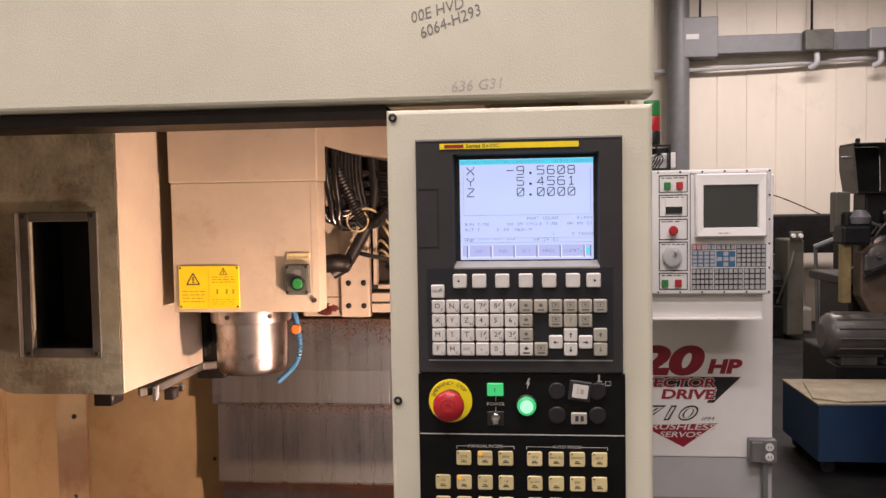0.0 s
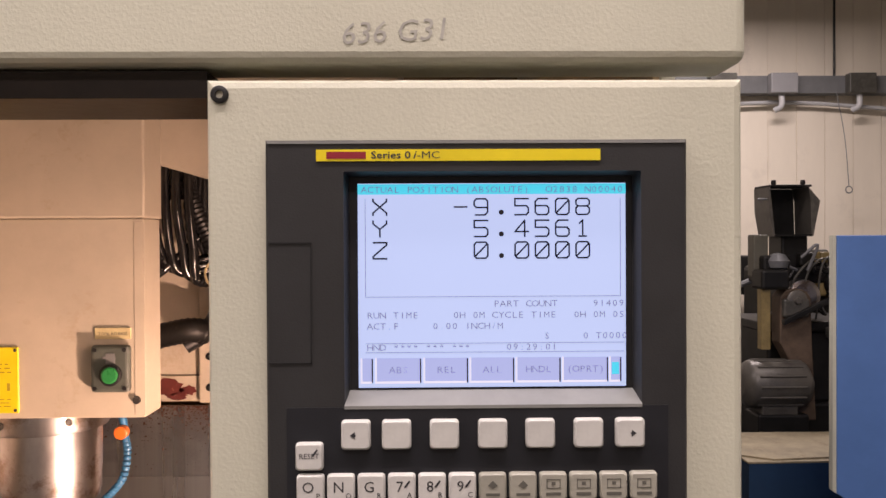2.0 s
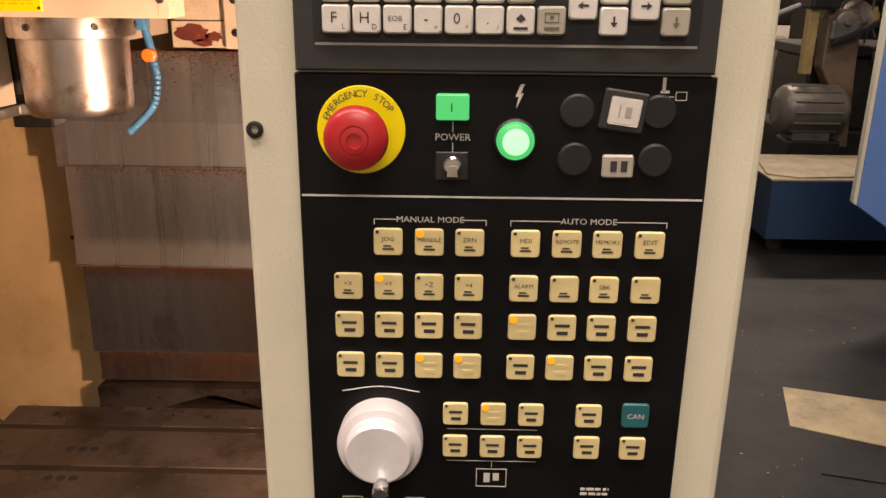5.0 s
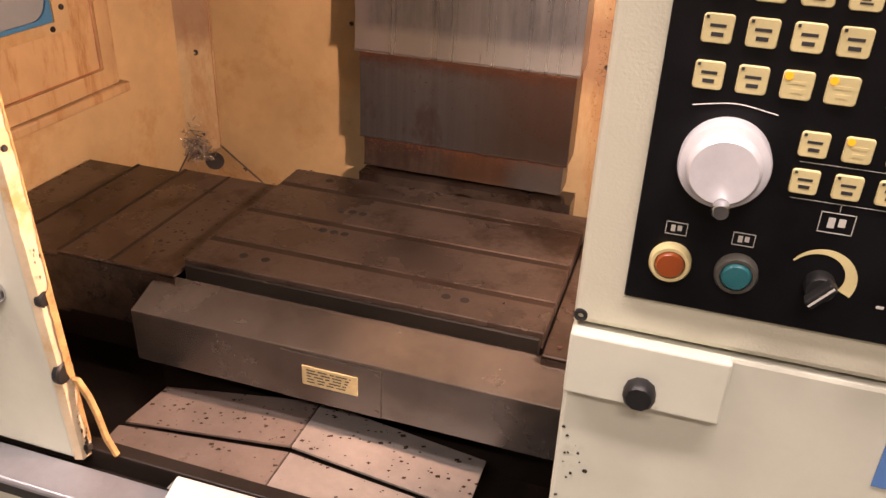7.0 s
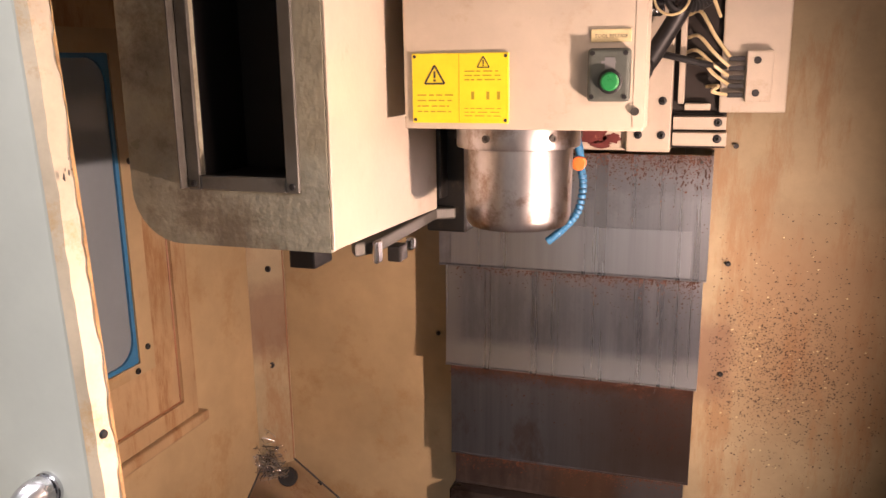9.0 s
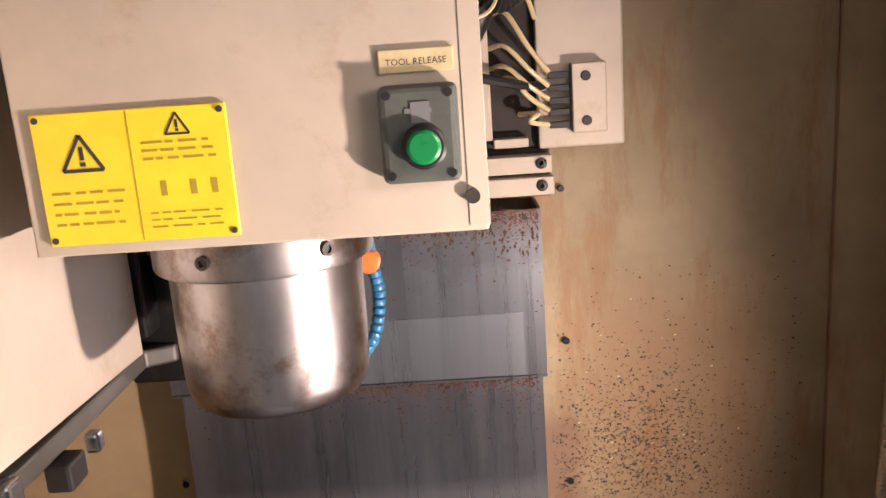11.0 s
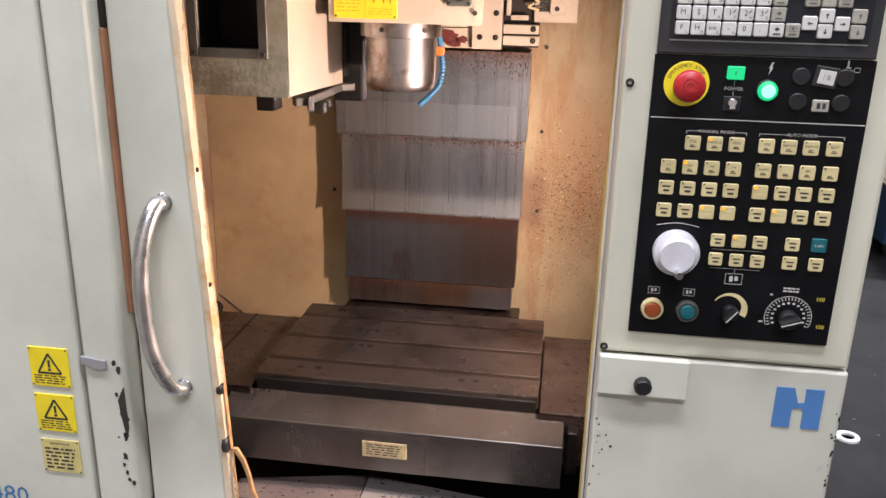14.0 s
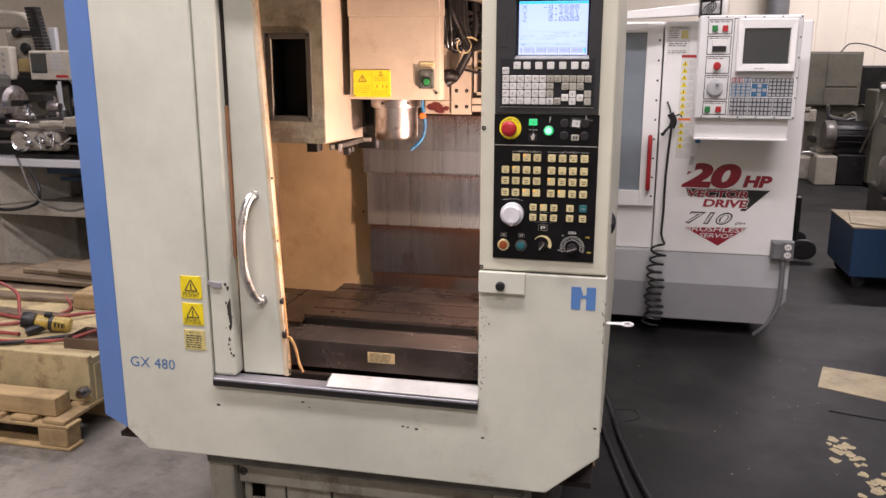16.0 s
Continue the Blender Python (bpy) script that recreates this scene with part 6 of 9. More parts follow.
box(b, 0.0655, 0.0700, YT - 0.0004, YT - 0.0002, 1.6430, 1.6505)
part("screen_mark", b, SCREENCYAN, unit)

# keys: cap with bevelled sides, legend on top
KY = U - 0.0008


def cap(bm, w, h, top, d, mi=0):
    """A key cap: rounded outline, straight sides, a soft edge and a flat top."""
    c = bmesh.new()
    rings = []
    for k, y in ((1.0, 0.0), (1.0, -d * 0.55), (0.985, -d * 0.72), ((1 + 2 * top) / 3, -d * 0.92), (top, -d)):
        r, n = 0.13 * w * k, 4
        pts = []
        for cx, cz, a0 in ((1, 1, 0), (-1, 1, 90), (-1, -1, 180), (1, -1, 270)):
            for q in range(n + 1):
                a = radians(a0 + 90 * q / n)
                pts.append(c.verts.new((cx * (w * k / 2 - r) + r * math.cos(a), y, cz * (h * k / 2 - r) + r * math.sin(a))))
        rings.append(pts)
    m = len(rings[0])
    for ra, rb in zip(rings, rings[1:]):
        for q in range(m):
            c.faces.new((ra[q], ra[(q + 1) % m], rb[(q + 1) % m], rb[q])).smooth = True
    c.faces.new(rings[-1])
    bmesh.ops.recalc_face_normals(c, faces=c.faces)
    for f in c.faces:
        f.material_index = mi
    return add_mesh(bm, c)


def key(x, z, big, small, mm, icon=0, w=0.0168):
    b = B()
    cap(b, w, w, 0.86, 0.0042)
    if big:
        s = 0.0092 if len(big) == 1 else 0.0046
        lettering(b, big, -0.0012 if small else 0, -0.0044, -0.0022 if len(big) == 1 else -0.001, s, mi=1)
    if small:
        lettering(b, small, 0.0047, -0.0044, -0.0058, 0.0046, mi=1)
    if icon == 1:
        for d in ((-0.0042, 0.0042, 0.0042, 0.0047), (-0.0042, 0.0042, -0.0010, -0.0005), (-0.0042, -0.0037, -0.001, 0.0047), (0.0037, 0.0042, -0.001, 0.0047), (-0.0012, 0.0012, 0.001, 0.003), (-0.0045, 0.0045, -0.0052, -0.0034)):
            box(b, d[0], d[1], -0.0045, -0.0043, d[2], d[3], mi=1)
    if icon == 2:
        prism(b, [(-0.003, 0.001), (0.0, 0.004), (0.003, 0.001), (0.0, -0.001)], -0.0045, -0.0043, mi=1)
        box(b, -0.0042, 0.0042, -0.0045, -0.0043, -0.0052, -0.0036, mi=1)
    if icon == 3:
        prism(b, [(0.0012, 0.0005), (0.0045, 0.0048), (0.0052, 0.0040), (0.0026, 0.0003)], -0.0045, -0.0043, mi=1)
    me = shared("key", b, [mm, LEGEND if mm is KEYWHITE else LEGEND_SOFT])
    piece("key", me, at(x, KY, z), unit)


def arrow_key(x, z, ang, mm, w=0.0168, long=1.0):
    b = B()
    cap(b, w, w, 0.86, 0.0042)
    t = bmesh.new()
    prism(t, [(-0.0006, -0.003 * long), (0.0006, -0.003 * long), (0.0006, 0.0005), (0.0022, 0.0005), (0.0, 0.0034), (-0.0022, 0.0005), (-0.0006, 0.0005)], -0.0045, -0.0043, mi=1)
    bmesh.ops.transform(t, matrix=pose(0, 0, 0, 0, ang, 0), verts=t.verts)
    add_mesh(b, t)
    me = shared("key", b, [mm, LEGEND if mm is KEYWHITE else LEGEND_SOFT])
    piece("key", me, at(x, KY, z), unit)


KC = lambda c: -0.1205 + c * 0.01832
KR = (1.5780, 1.5600, 1.5420, 1.5240)
for r, (bigs, smalls) in enumerate((("ONG789", "PQRABC"), ("XYZ456", "UVWLJP"), ("MST123", "IJKFHE"), ("FH-0.", "LD+*/"))):
    cols = range(6) if r < 3 else (0, 1, 3, 4, 5)
    for c, bg, sm in zip(cols, bigs, smalls):
        key(KC(c), KR[r], bg, sm, KEYWHITE, 3 if bg in "789123" else 0)
key(KC(2), KR[3], "EOB", "E", KEYWHITE)
key(KC(6), KR[3], "", "", KEYWHITE, 2)
key(KC(7), KR[3], "", "", KEYTAN, 1)
for c in range(6, 12):
    key(KC(c), KR[0], "", "", KEYTAN, 2 if c < 8 else 1)
for c in (6, 8, 9, 10):
    key(KC(c), KR[1], "?" if c == 9 else "", "", KEYTAN, 2 if c == 6 else (0 if c == 9 else 1))
key(KC(6), KR[2], "", "", KEYTAN, 2)
arrow_key(KC(9), KR[2], 0, KEYWHITE)
arrow_key(KC(9), KR[3], 180, KEYWHITE)
arrow_key(KC(8), (KR[2] + KR[3]) / 2, -90, KEYWHITE)
arrow_key(KC(10), (KR[2] + KR[3]) / 2, 90, KEYWHITE)
arrow_key(KC(11), KR[2], 0, KEYTAN)
arrow_key(KC(11), KR[3], 180, KEYTAN)
key(-0.1210, 1.5972, "RESET", "", KEYWHITE, 3)
for k, xx in enumerate((-0.0930, -0.0685, -0.0396, -0.0104, 0.0185, 0.0478, 0.0730)):
    if k in (0, 6):
        arrow_key(xx, 1.6100, -90 if k == 0 else 90, KEYWHITE, 0.0178, 0.0)
    else:
        key(xx, 1.6100, "", "", KEYWHITE, 0, 0.0178)

# black operator panel
b = B()
prism(b, [(-0.1485, 1.118), (0.112, 1.118), (0.112, 1.4915), (-0.1485, 1.4915)], F - 0.0045, F + 0.004, bev=0.0008, seg=1)
op = part("operator_panel", b, BLACK, mc, "black operator panel")
YP = F - 0.0046
b = B()
box(b, -0.147, 0.1105, YP - 0.0004, YP, 1.4130, 1.4142)
for x0, x1, t in ((-0.1005, -0.0275, "MANUAL MODE"), (-0.0115, 0.0895, "AUTO MODE")):
    w = 0.021 if t[0] == "M" else 0.018
    xc = (x0 + x1) / 2
    box(b, x0, xc - w, YP - 0.0003, YP, 1.3979, 1.3984)
    box(b, xc + w, x1, YP - 0.0003, YP, 1.3979, 1.3984)
    for xx in (x0, x1):
        box(b, xx - 0.0003, xx + 0.0003, YP - 0.0003, YP, 1.3945, 1.3984)
    lettering(b, t, xc, YP - 0.0003, 1.3964, 0.0056, wide=1.1)
lettering(b, "POWER", -0.050, YP - 0.0003, 1.4505, 0.0062, wide=1.05)
box(b, -0.0503, -0.0497, YP - 0.0003, YP, 1.4560, 1.4625)
box(b, -0.0503, -0.0497, YP - 0.0003, YP, 1.4435, 1.4490)
prism(b, [(-0.0085, 1.486), (-0.0115, 1.478), (-0.0095, 1.4785), (-0.0110, 1.4705), (-0.0065, 1.4803), (-0.0085, 1.480), (-0.0060, 1.486)], YP - 0.0003, YP)
for d in ((0.087, 0.094, 1.4770, 1.4774), (0.087, 0.094, 1.4820, 1.4824), (0.087, 0.0874, 1.477, 1.4824), (0.0936, 0.094, 1.477, 1.4824), (0.0785, 0.0805, 1.482, 1.491), (0.080, 0.086, 1.479, 1.4795), (0.0775, 0.083, 1.4815, 1.483)):
    box(b, d[0], d[1], YP - 0.0003, YP, d[2], d[3])
# frames, braces and small signs among the keys
for d in ((-0.0515, 0.0125, 1.2437, 1.2440), (-0.0515, 0.0125, 1.2178, 1.2181), (-0.0193, -0.0189, 1.2125, 1.2180)):
    box(b, d[0], d[1], YP - 0.0003, YP, d[2], d[3])
for xc, zc, w, h in ((-0.019, 1.204, 0.022, 0.015), (-0.120, 1.181, 0.015, 0.010), (-0.074, 1.181, 0.015, 0.010)):
    for d in ((xc - w / 2, xc + w / 2, zc + h / 2 - 0.0005, zc + h / 2), (xc - w / 2, xc + w / 2, zc - h / 2, zc - h / 2 + 0.0005), (xc - w / 2, xc - w / 2 + 0.0005, zc - h / 2, zc + h / 2), (xc + w / 2 - 0.0005, xc + w / 2, zc - h / 2, zc + h / 2)):
        box(b, d[0], d[1], YP - 0.0003, YP, d[2], d[3])
    box(b, xc - w * 0.25, xc - w * 0.05, YP - 0.0003, YP, zc - h * 0.25, zc + h * 0.25)
    box(b, xc + w * 0.05, xc + w * 0.25, YP - 0.0003, YP, zc - h * 0.15, zc + h * 0.25)
tube(b, [(-0.125, YP - 0.0002, 1.2725), (-0.098, YP - 0.0002, 1.2765), (-0.071, YP - 0.0002, 1.2725)], 0.0004, 4, 6)
# override dial scale
for k in range(26):
    a = radians(-25 + k * 230 / 25)
    ca, sa = -math.cos(a), math.sin(a)
    r0, r1 = 0.0245, 0.0285
    p = [(0.057 + r * ca + s * 0.0005 * sa, 1.155 + r * sa - s * 0.0005 * ca) for r, s in ((r0, -1), (r1, -1), (r1, 1), (r0, 1))]
    prism(b, p, YP - 0.0003, YP)
    if k % 2 == 0:
        rr = 0.0205
        box(b, 0.057 + rr * ca - 0.0016, 0.057 + rr * ca + 0.0016, YP - 0.0003, YP, 1.155 + rr * sa - 0.0012, 1.155 + rr * sa + 0.0012)
for k in range(24):
    a0, a1 = radians(-25 + k * 230 / 24), radians(-25 + (k + 1) * 230 / 24)
    prism(b, [(0.057 - 0.0295 * math.cos(a0), 1.155 + 0.0295 * math.sin(a0)), (0.057 - 0.0295 * math.cos(a1), 1.155 + 0.0295 * math.sin(a1)), (0.057 - 0.0302 * math.cos(a1), 1.155 + 0.0302 * math.sin(a1)), (0.057 - 0.0302 * math.cos(a0), 1.155 + 0.0302 * math.sin(a0))], YP - 0.0003, YP)
bars(b, 0.046, 0.068, YP, 1.190, 1.198, 2, 9, 0.5)
box(b, 0.030, 0.034, YP - 0.0003, YP, 1.185, 1.187)
box(b, 0.0205, 0.0255, YP - 0.0003, YP, 1.146, 1.148)
tagged(part("panel_print", b, PRINTWHITE, op, "fine pale lettering and frames"), kind="stuff")
b = B()
lettering(b, "100", 0.094, YP - 0.0003, 1.181, 0.0075, wide=1.0)
lettering(b, "150", 0.099, YP - 0.0003, 1.142, 0.0075, wide=1.0)
part("scale_figures", b, PRINTYELLOW, op)
# crescent of the speed selector
b = B()
n = 20
outer, inner = [], []
for k in range(n + 1):
    a = radians(150 - k * 175 / n)
    w = 0.0012 + 0.0085 * (k / n)
    outer.append((-0.019 + 0.0235 * math.cos(a), 1.1605 + 0.0235 * math.sin(a)))
    inner.append((-0.019 + (0.0235 - w) * math.cos(a), 1.1605 + (0.0235 - w) * math.sin(a)))
for k in range(n):
    prism(b, [outer[k], outer[k + 1], inner[k + 1], inner[k]], YP - 0.0004, YP)
part("selector_crescent", b, KEYCREAM, op)
# membrane keys
mk = B()
cap(mk, 0.0190, 0.0185, 0.93, 0.0022)
for d in ((-0.0050, 0.0050, 0.0010, 0.0030), (-0.0035, 0.0040, -0.0048, -0.0022)):
    box(mk, d[0], d[1], -0.0025, -0.0022, d[2], d[3], mi=1)
box(mk, -0.0080, -0.0060, -0.0026, -0.0022, 0.0060, 0.0080, mi=2)
mk_me = shared("membrane_key", mk, [KEYCREAM, LEGEND, LEGEND])
lit_me = mk_me.copy()
lit_me.materials.clear()
for mm in (KEYCREAM, LEGEND, LED):
    lit_me.materials.append(mm)
# the lit ones show a larger lamp dot
dot = B()
dot.from_mesh(lit_me)
disc(dot, -0.0060, -0.0027, 0.0060, 0.0026, 0.0004, 14, mi=2)
dot.to_mesh(lit_me)
dot.free()


def word_key(word, x, z, lit=False):
    b = B()
    cap(b, 0.0190, 0.0185, 0.93, 0.0022)
    lettering(b, word, 0, -0.0025, 0.0008, 0.0040 if len(word) > 4 else 0.0046, mi=1)
    box(b, -0.0038, 0.0038, -0.0025, -0.0022, -0.0052, -0.0040, mi=1)
    box(b, -0.0030, 0.0020, -0.0025, -0.0022, -0.0030, -0.0020, mi=1)
    if lit:
        disc(b, -0.0060, -0.0027, 0.0062, 0.0026, 0.0004, 14, mi=2)
    else:
        box(b, -0.0080, -0.0060, -0.0026, -0.0022, 0.0060, 0.0080, mi=1)
    me = shared("membrane_key", b, [KEYCREAM, LEGEND, LED])
    piece("membrane_key", me, at(x, YP, z), op)


LX, RX, RZ = (-0.1185, -0.0915, -0.0645, -0.0380), (-0.0015, 0.0255, 0.0520, 0.0795), (1.3830, 1.3515, 1.3235, 1.2935)
for w, x, lit in (("JOG", LX[1], 0), ("HANDLE", LX[2], 1), ("ZRN", LX[3], 0), ("MDI", RX[0], 0), ("REMOTE", RX[1], 0), ("MEMORY", RX[2], 0), ("EDIT", RX[3], 0)):
    word_key(w, x, RZ[0], bool(lit))
for w, k in (("+X", 0), ("+Y", 1), ("+Z", 2), ("+4", 3)):
    word_key(w, LX[k], RZ[1], k == 1)
for w, k in (("ALARM", 0), ("", 1), ("SBK", 2), ("", 3)):
    word_key(w, RX[k], RZ[1])
for r in (2, 3):
    for k in range(4):
        piece("membrane_key", lit_me if r == 3 and k in (2, 3) else mk_me, at(LX[k], YP, RZ[r]), op)
        piece("membrane_key", lit_me if (r, k) in ((2, 0), (3, 1)) else mk_me, at(RX[k], YP, RZ[r]), op)
for k, x in enumerate((-0.0455, -0.019, 0.0075)):
    piece("membrane_key", lit_me if k == 1 else mk_me, at(x, YP, 1.2565, s=(0.93, 1, 0.93)), op)
    piece("membrane_key", mk_me, at(x, YP, 1.2305, s=(0.93, 1, 0.93)), op)
for x, z in ((0.048, 1.2565), (0.048, 1.231), (0.0805, 1.231)):
    piece("membrane_key", mk_me, at(x, YP, z, s=(0.95, 1, 0.95)), op)
tk = B()
cap(tk, 0.0190, 0.0185, 0.93, 0.0022)
lettering(tk, "CAN", 0, -0.0025, -0.002, 0.0056, mi=1)
part_me = shared("membrane_key", tk, [TEAL, PRINTWHITE])
piece("membrane_key", part_me, at(0.0805, YP, 1.2575), op, "teal membrane key")

# emergency stop
b = B()
turned(b, [(0.0277, 0.0016), (0.0277, 0.0003), (0.0272, 0.0)], (-0.1075, YP - 0.0016, 1.4565), "y", 48)
part("stop_ring", b, YELLOW, op, "yellow emergency stop ring")
b = B()
word = "EMERGENCY STOP"
for i, ch in enumerate(word):
    a = radians(152 - i * 124 / (len(word) - 1) * 1.0 + 8)
    r = 0.0208
    lettering(b, ch, -0.1075 + r * math.cos(a), YP - 0.0018, 1.4565 + r * math.sin(a), 0.0062, "CENTER", 1.0, pose(0, 0, 0, 0, -(math.degrees(a) - 90), 0))
part("stop_lettering", b, LEGEND, op)
b = B()
turned(b, [(0.0150, 0.0), (0.0150, -0.012), (0.0125, -0.013), (0.0125, -0.020)], (-0.1075, YP - 0.0017, 1.4565), "y", 32)
part("stop_collar", b, RUBBER, op)
b = B()
turned(b, [(0.0120, -0.020), (0.0185, -0.022), (0.0195, -0.026), (0.0190, -0.031), (0.0165, -0.034), (0.0090, -0.0352), (0.0088, -0.0345), (0.0080, -0.0345), (0.0078, -0.0356), (0.0046, -0.036), (0.0044, -0.0352), (0.0002, -0.0352)], (-0.1075, YP - 0.0017, 1.4565), "y", 40)
part("stop_button", b, REDPLASTIC, op, "red mushroom emergency stop button")
# power lamp, key switch, round lamp, selectors, plugs
b = B()
box(b, -0.0605, -0.0400, YP - 0.006, YP, 1.4640, 1.4800, 0.001, 1)
pl_ = part("power_lamp", b, GREENGLOW, op, "lit green rectangular power lamp")
b = B()
box(b, -0.0512, -0.0504, YP - 0.0064, YP - 0.0060, 1.4695, 1.4745)
part("lamp_mark", b, LEGEND, pl_)
b = B()
box(b, -0.0608, -0.0398, YP - 0.0012, YP, 1.4250, 1.4432, 0.0006, 1)
turned(b, [(0.0056, 0.0), (0.0056, -0.004), (0.0045, -0.0046)], (-0.0500, YP - 0.0012, 1.4355), "y", 20, 1)
prism(b, [(-0.0528, 1.4350), (-0.0472, 1.4350), (-0.0466, 1.4285), (-0.0534, 1.4285)], YP - 0.0075, YP - 0.0058, mi=1)
part("key_switch", b, [RUBBER, CHROME], op, "chrome key switch")
b = B()
turned(b, [(0.0132, 0.0), (0.0132, -0.005), (0.0122, -0.006)], (-0.0110, YP, 1.4520), "y", 32)
part("lamp_bezel", b, RUBBER, op)
b = B()
turned(b, [(0.0120, -0.005), (0.0118, -0.009), (0.0095, -0.0115), (0.0065, -0.0125)], (-0.0110, YP, 1.4520), "y", 32)
part("ready_lamp", b, GREENGLOW, op, "lit round green lamp")
b = B()
turned(b, [(0.0084, -0.0116), (0.0080, -0.0128), (0.0045, -0.0138)], (-0.0110, YP, 1.4520), "y", 24)
part("lamp_core", b, GREENHOT, op)
b = B()
M = pose(0.0555, YP, 1.4705, 0, 8, 0)
box(b, -0.0138, 0.0138, -0.0040, 0, -0.0125, 0.0125, 0.001, 1, M)
box(b, -0.0092, 0.0100, -0.0048, -0.0040, -0.0085, 0.0085, 0.0008, 1, M, 1)
box(b, -0.0035, -0.0025, -0.0051, -0.0047, -0.004, 0.004, m=M, mi=2)
box(b, 0.0005, 0.0045, -0.0051, -0.0047, -0.003, 0.003, m=M, mi=2)
part("rocker_switch", b, [CHARCOAL, KEYWHITE, KEYTAN], op, "tilted white rocker switch in a clear guard")
b = B()
box(b, 0.0445, 0.0640, YP - 0.0042, YP, 1.4285, 1.4430, 0.001, 1)
box(b, 0.0495, 0.0535, YP - 0.0045, YP - 0.0041, 1.4325, 1.4395, mi=1)
box(b, 0.0560, 0.0600, YP - 0.0045, YP - 0.0041, 1.4325, 1.4395, mi=1)
part("small_switch", b, [KEYTAN, LEGEND], op)
for xx, zz in ((0.027, 1.470), (0.0775, 1.470), (0.027, 1.4395), (0.0775, 1.4395)):
    b = B()
    turned(b, [(0.0108, 0.0), (0.0108, -0.0022), (0.0095, -0.003)], (xx, YP, zz), "y", 28)
    part("hole_plug", b, RUBBER, op, "black blanking plug")
# hand wheel
b = B()
turned(b, [(0.0295, 0.0), (0.0300, -0.014), (0.0290, -0.017), (0.0240, -0.0185), (0.0235, -0.026), (0.0215, -0.028), (0.0, -0.0282)], (-0.0980, YP, 1.2380), "y", 48)
hw = part("hand_wheel", b, ALU, op, "silver pulse generator hand wheel")
b = B()
turned(b, [(0.0042, -0.017), (0.0042, -0.032), (0.0060, -0.034), (0.0062, -0.040), (0.0048, -0.043)], (-0.0955, YP, 1.2170), "y", 20)
part("crank_knob", b, CHROME, op, "small bright crank knob")
for xx, mm, lb, ring in ((-0.1200, AMBER, "amber push button in a cream ring", KEYCREAM), (-0.0740, TEAL, "teal push button in a steel ring", CAST)):
    b = B()
    turned(b, [(0.0150, 0.0), (0.0150, -0.006), (0.0135, -0.0085), (0.0112, -0.0085), (0.0108, -0.006)], (xx, YP, 1.1550), "y", 36)
    part("button_ring", b, ring, op)
    b = B()
    turned(b, [(0.0106, -0.004), (0.0104, -0.0085), (0.0088, -0.0105), (0.0, -0.011)], (xx, YP, 1.1550), "y", 32)
    part("push_button", b, mm, op, lb)
for xx, rz, r in ((-0.019, 38, 0.0105), (0.057, 70, 0.0125)):
    b = B()
    turned(b, [(r, 0.0), (r * 0.96, -0.010), (r * 0.85, -0.012)], (xx, YP, 1.1575 if xx < 0 else 1.1535), "y", 28)
    M = pose(xx, YP - 0.012, 1.1575 if xx < 0 else 1.1535, 0, rz, 0)
    box(b, -r * 0.38, r * 0.38, -0.009, 0.002, -r * 1.05, r * 1.05, 0.0015, 2, M)
    box(b, -0.0007, 0.0007, -0.0095, -0.0088, -r, r * 1.0, m=M, mi=1)
    part("selector_knob", b, [RUBBER, PRINTWHITE], op, "black pointer knob")

# ---- the white machine behind ----
hb = thing("white_machining_center", (0.6, 4.9, 0), "white machining center with grey bands and red drive lettering", "milling machine")
HF = 3.92
b = B()
box(b, 0.352, 1.129, HF, 5.7, 0.505, 1.83, 0.006)
part("body", b, WHITEPAINT, hb, "white painted sheet-metal enclosure")
b = B()
box(b, -0.85, 0.347, HF + 0.06, 5.7, 0.505, 1.83, 0.006)
part("enclosure", b, WHITEPAINT, hb)
b = B()
box(b, -0.85, 1.127, HF + 0.002, 5.68, 0.312, 0.503)
part("light_band", b, GREYBAND, hb, "light grey lower band")
b = B()
prism(b, [(-0.85, 0.09), (1.02, 0.09), (1.127, 0.24), (1.127, 0.311), (-0.85, 0.311)], HF + 0.003, 5.67)
part("dark_band", b, GREYDARK, hb, "mid grey skirt")
b = B()
box(b, -0.80, 0.98, HF + 0.25, 5.5, 0.0, 0.089)
part("base", b, DARK, hb)
# sliding door with window
b = B()
x0, x1 = -0.81, 0.343
for d in ((x0, x0 + 0.05, 0.77, 1.82), (0.255, x1, 0.77, 1.82), (x0 + 0.05, 0.255, 1.77, 1.82), (x0 + 0.05, 0.255, 0.77, 0.86)):
    box(b, d[0], d[1], HF + 0.02, HF + 0.059, d[2], d[3], 0.003)
dd = part("sliding_door", b, WHITEPAINT, hb, "white sliding door with a grey window")
b = B()
box(b, x0 + 0.05, 0.255, HF + 0.045, HF + 0.055, 0.86, 1.77)
part("pane", b, WINGLASS, dd)
b = B()
for k in range(9):
    disc(b, 0.325, HF + 0.018, 0.83 + k * 0.112, 0.006, 0.003, 10)
part("rivet", b, RUBBER, dd)
b = B()
tube(b, [(0.303, HF + 0.02, 1.18), (0.303, HF - 0.02, 1.16), (0.303, HF - 0.025, 1.02), (0.303, HF - 0.02, 0.89), (0.303, HF + 0.02, 0.87)], 0.013, 12, 6)
part("door_handle", b, REDPLASTIC, dd, "red door handle")
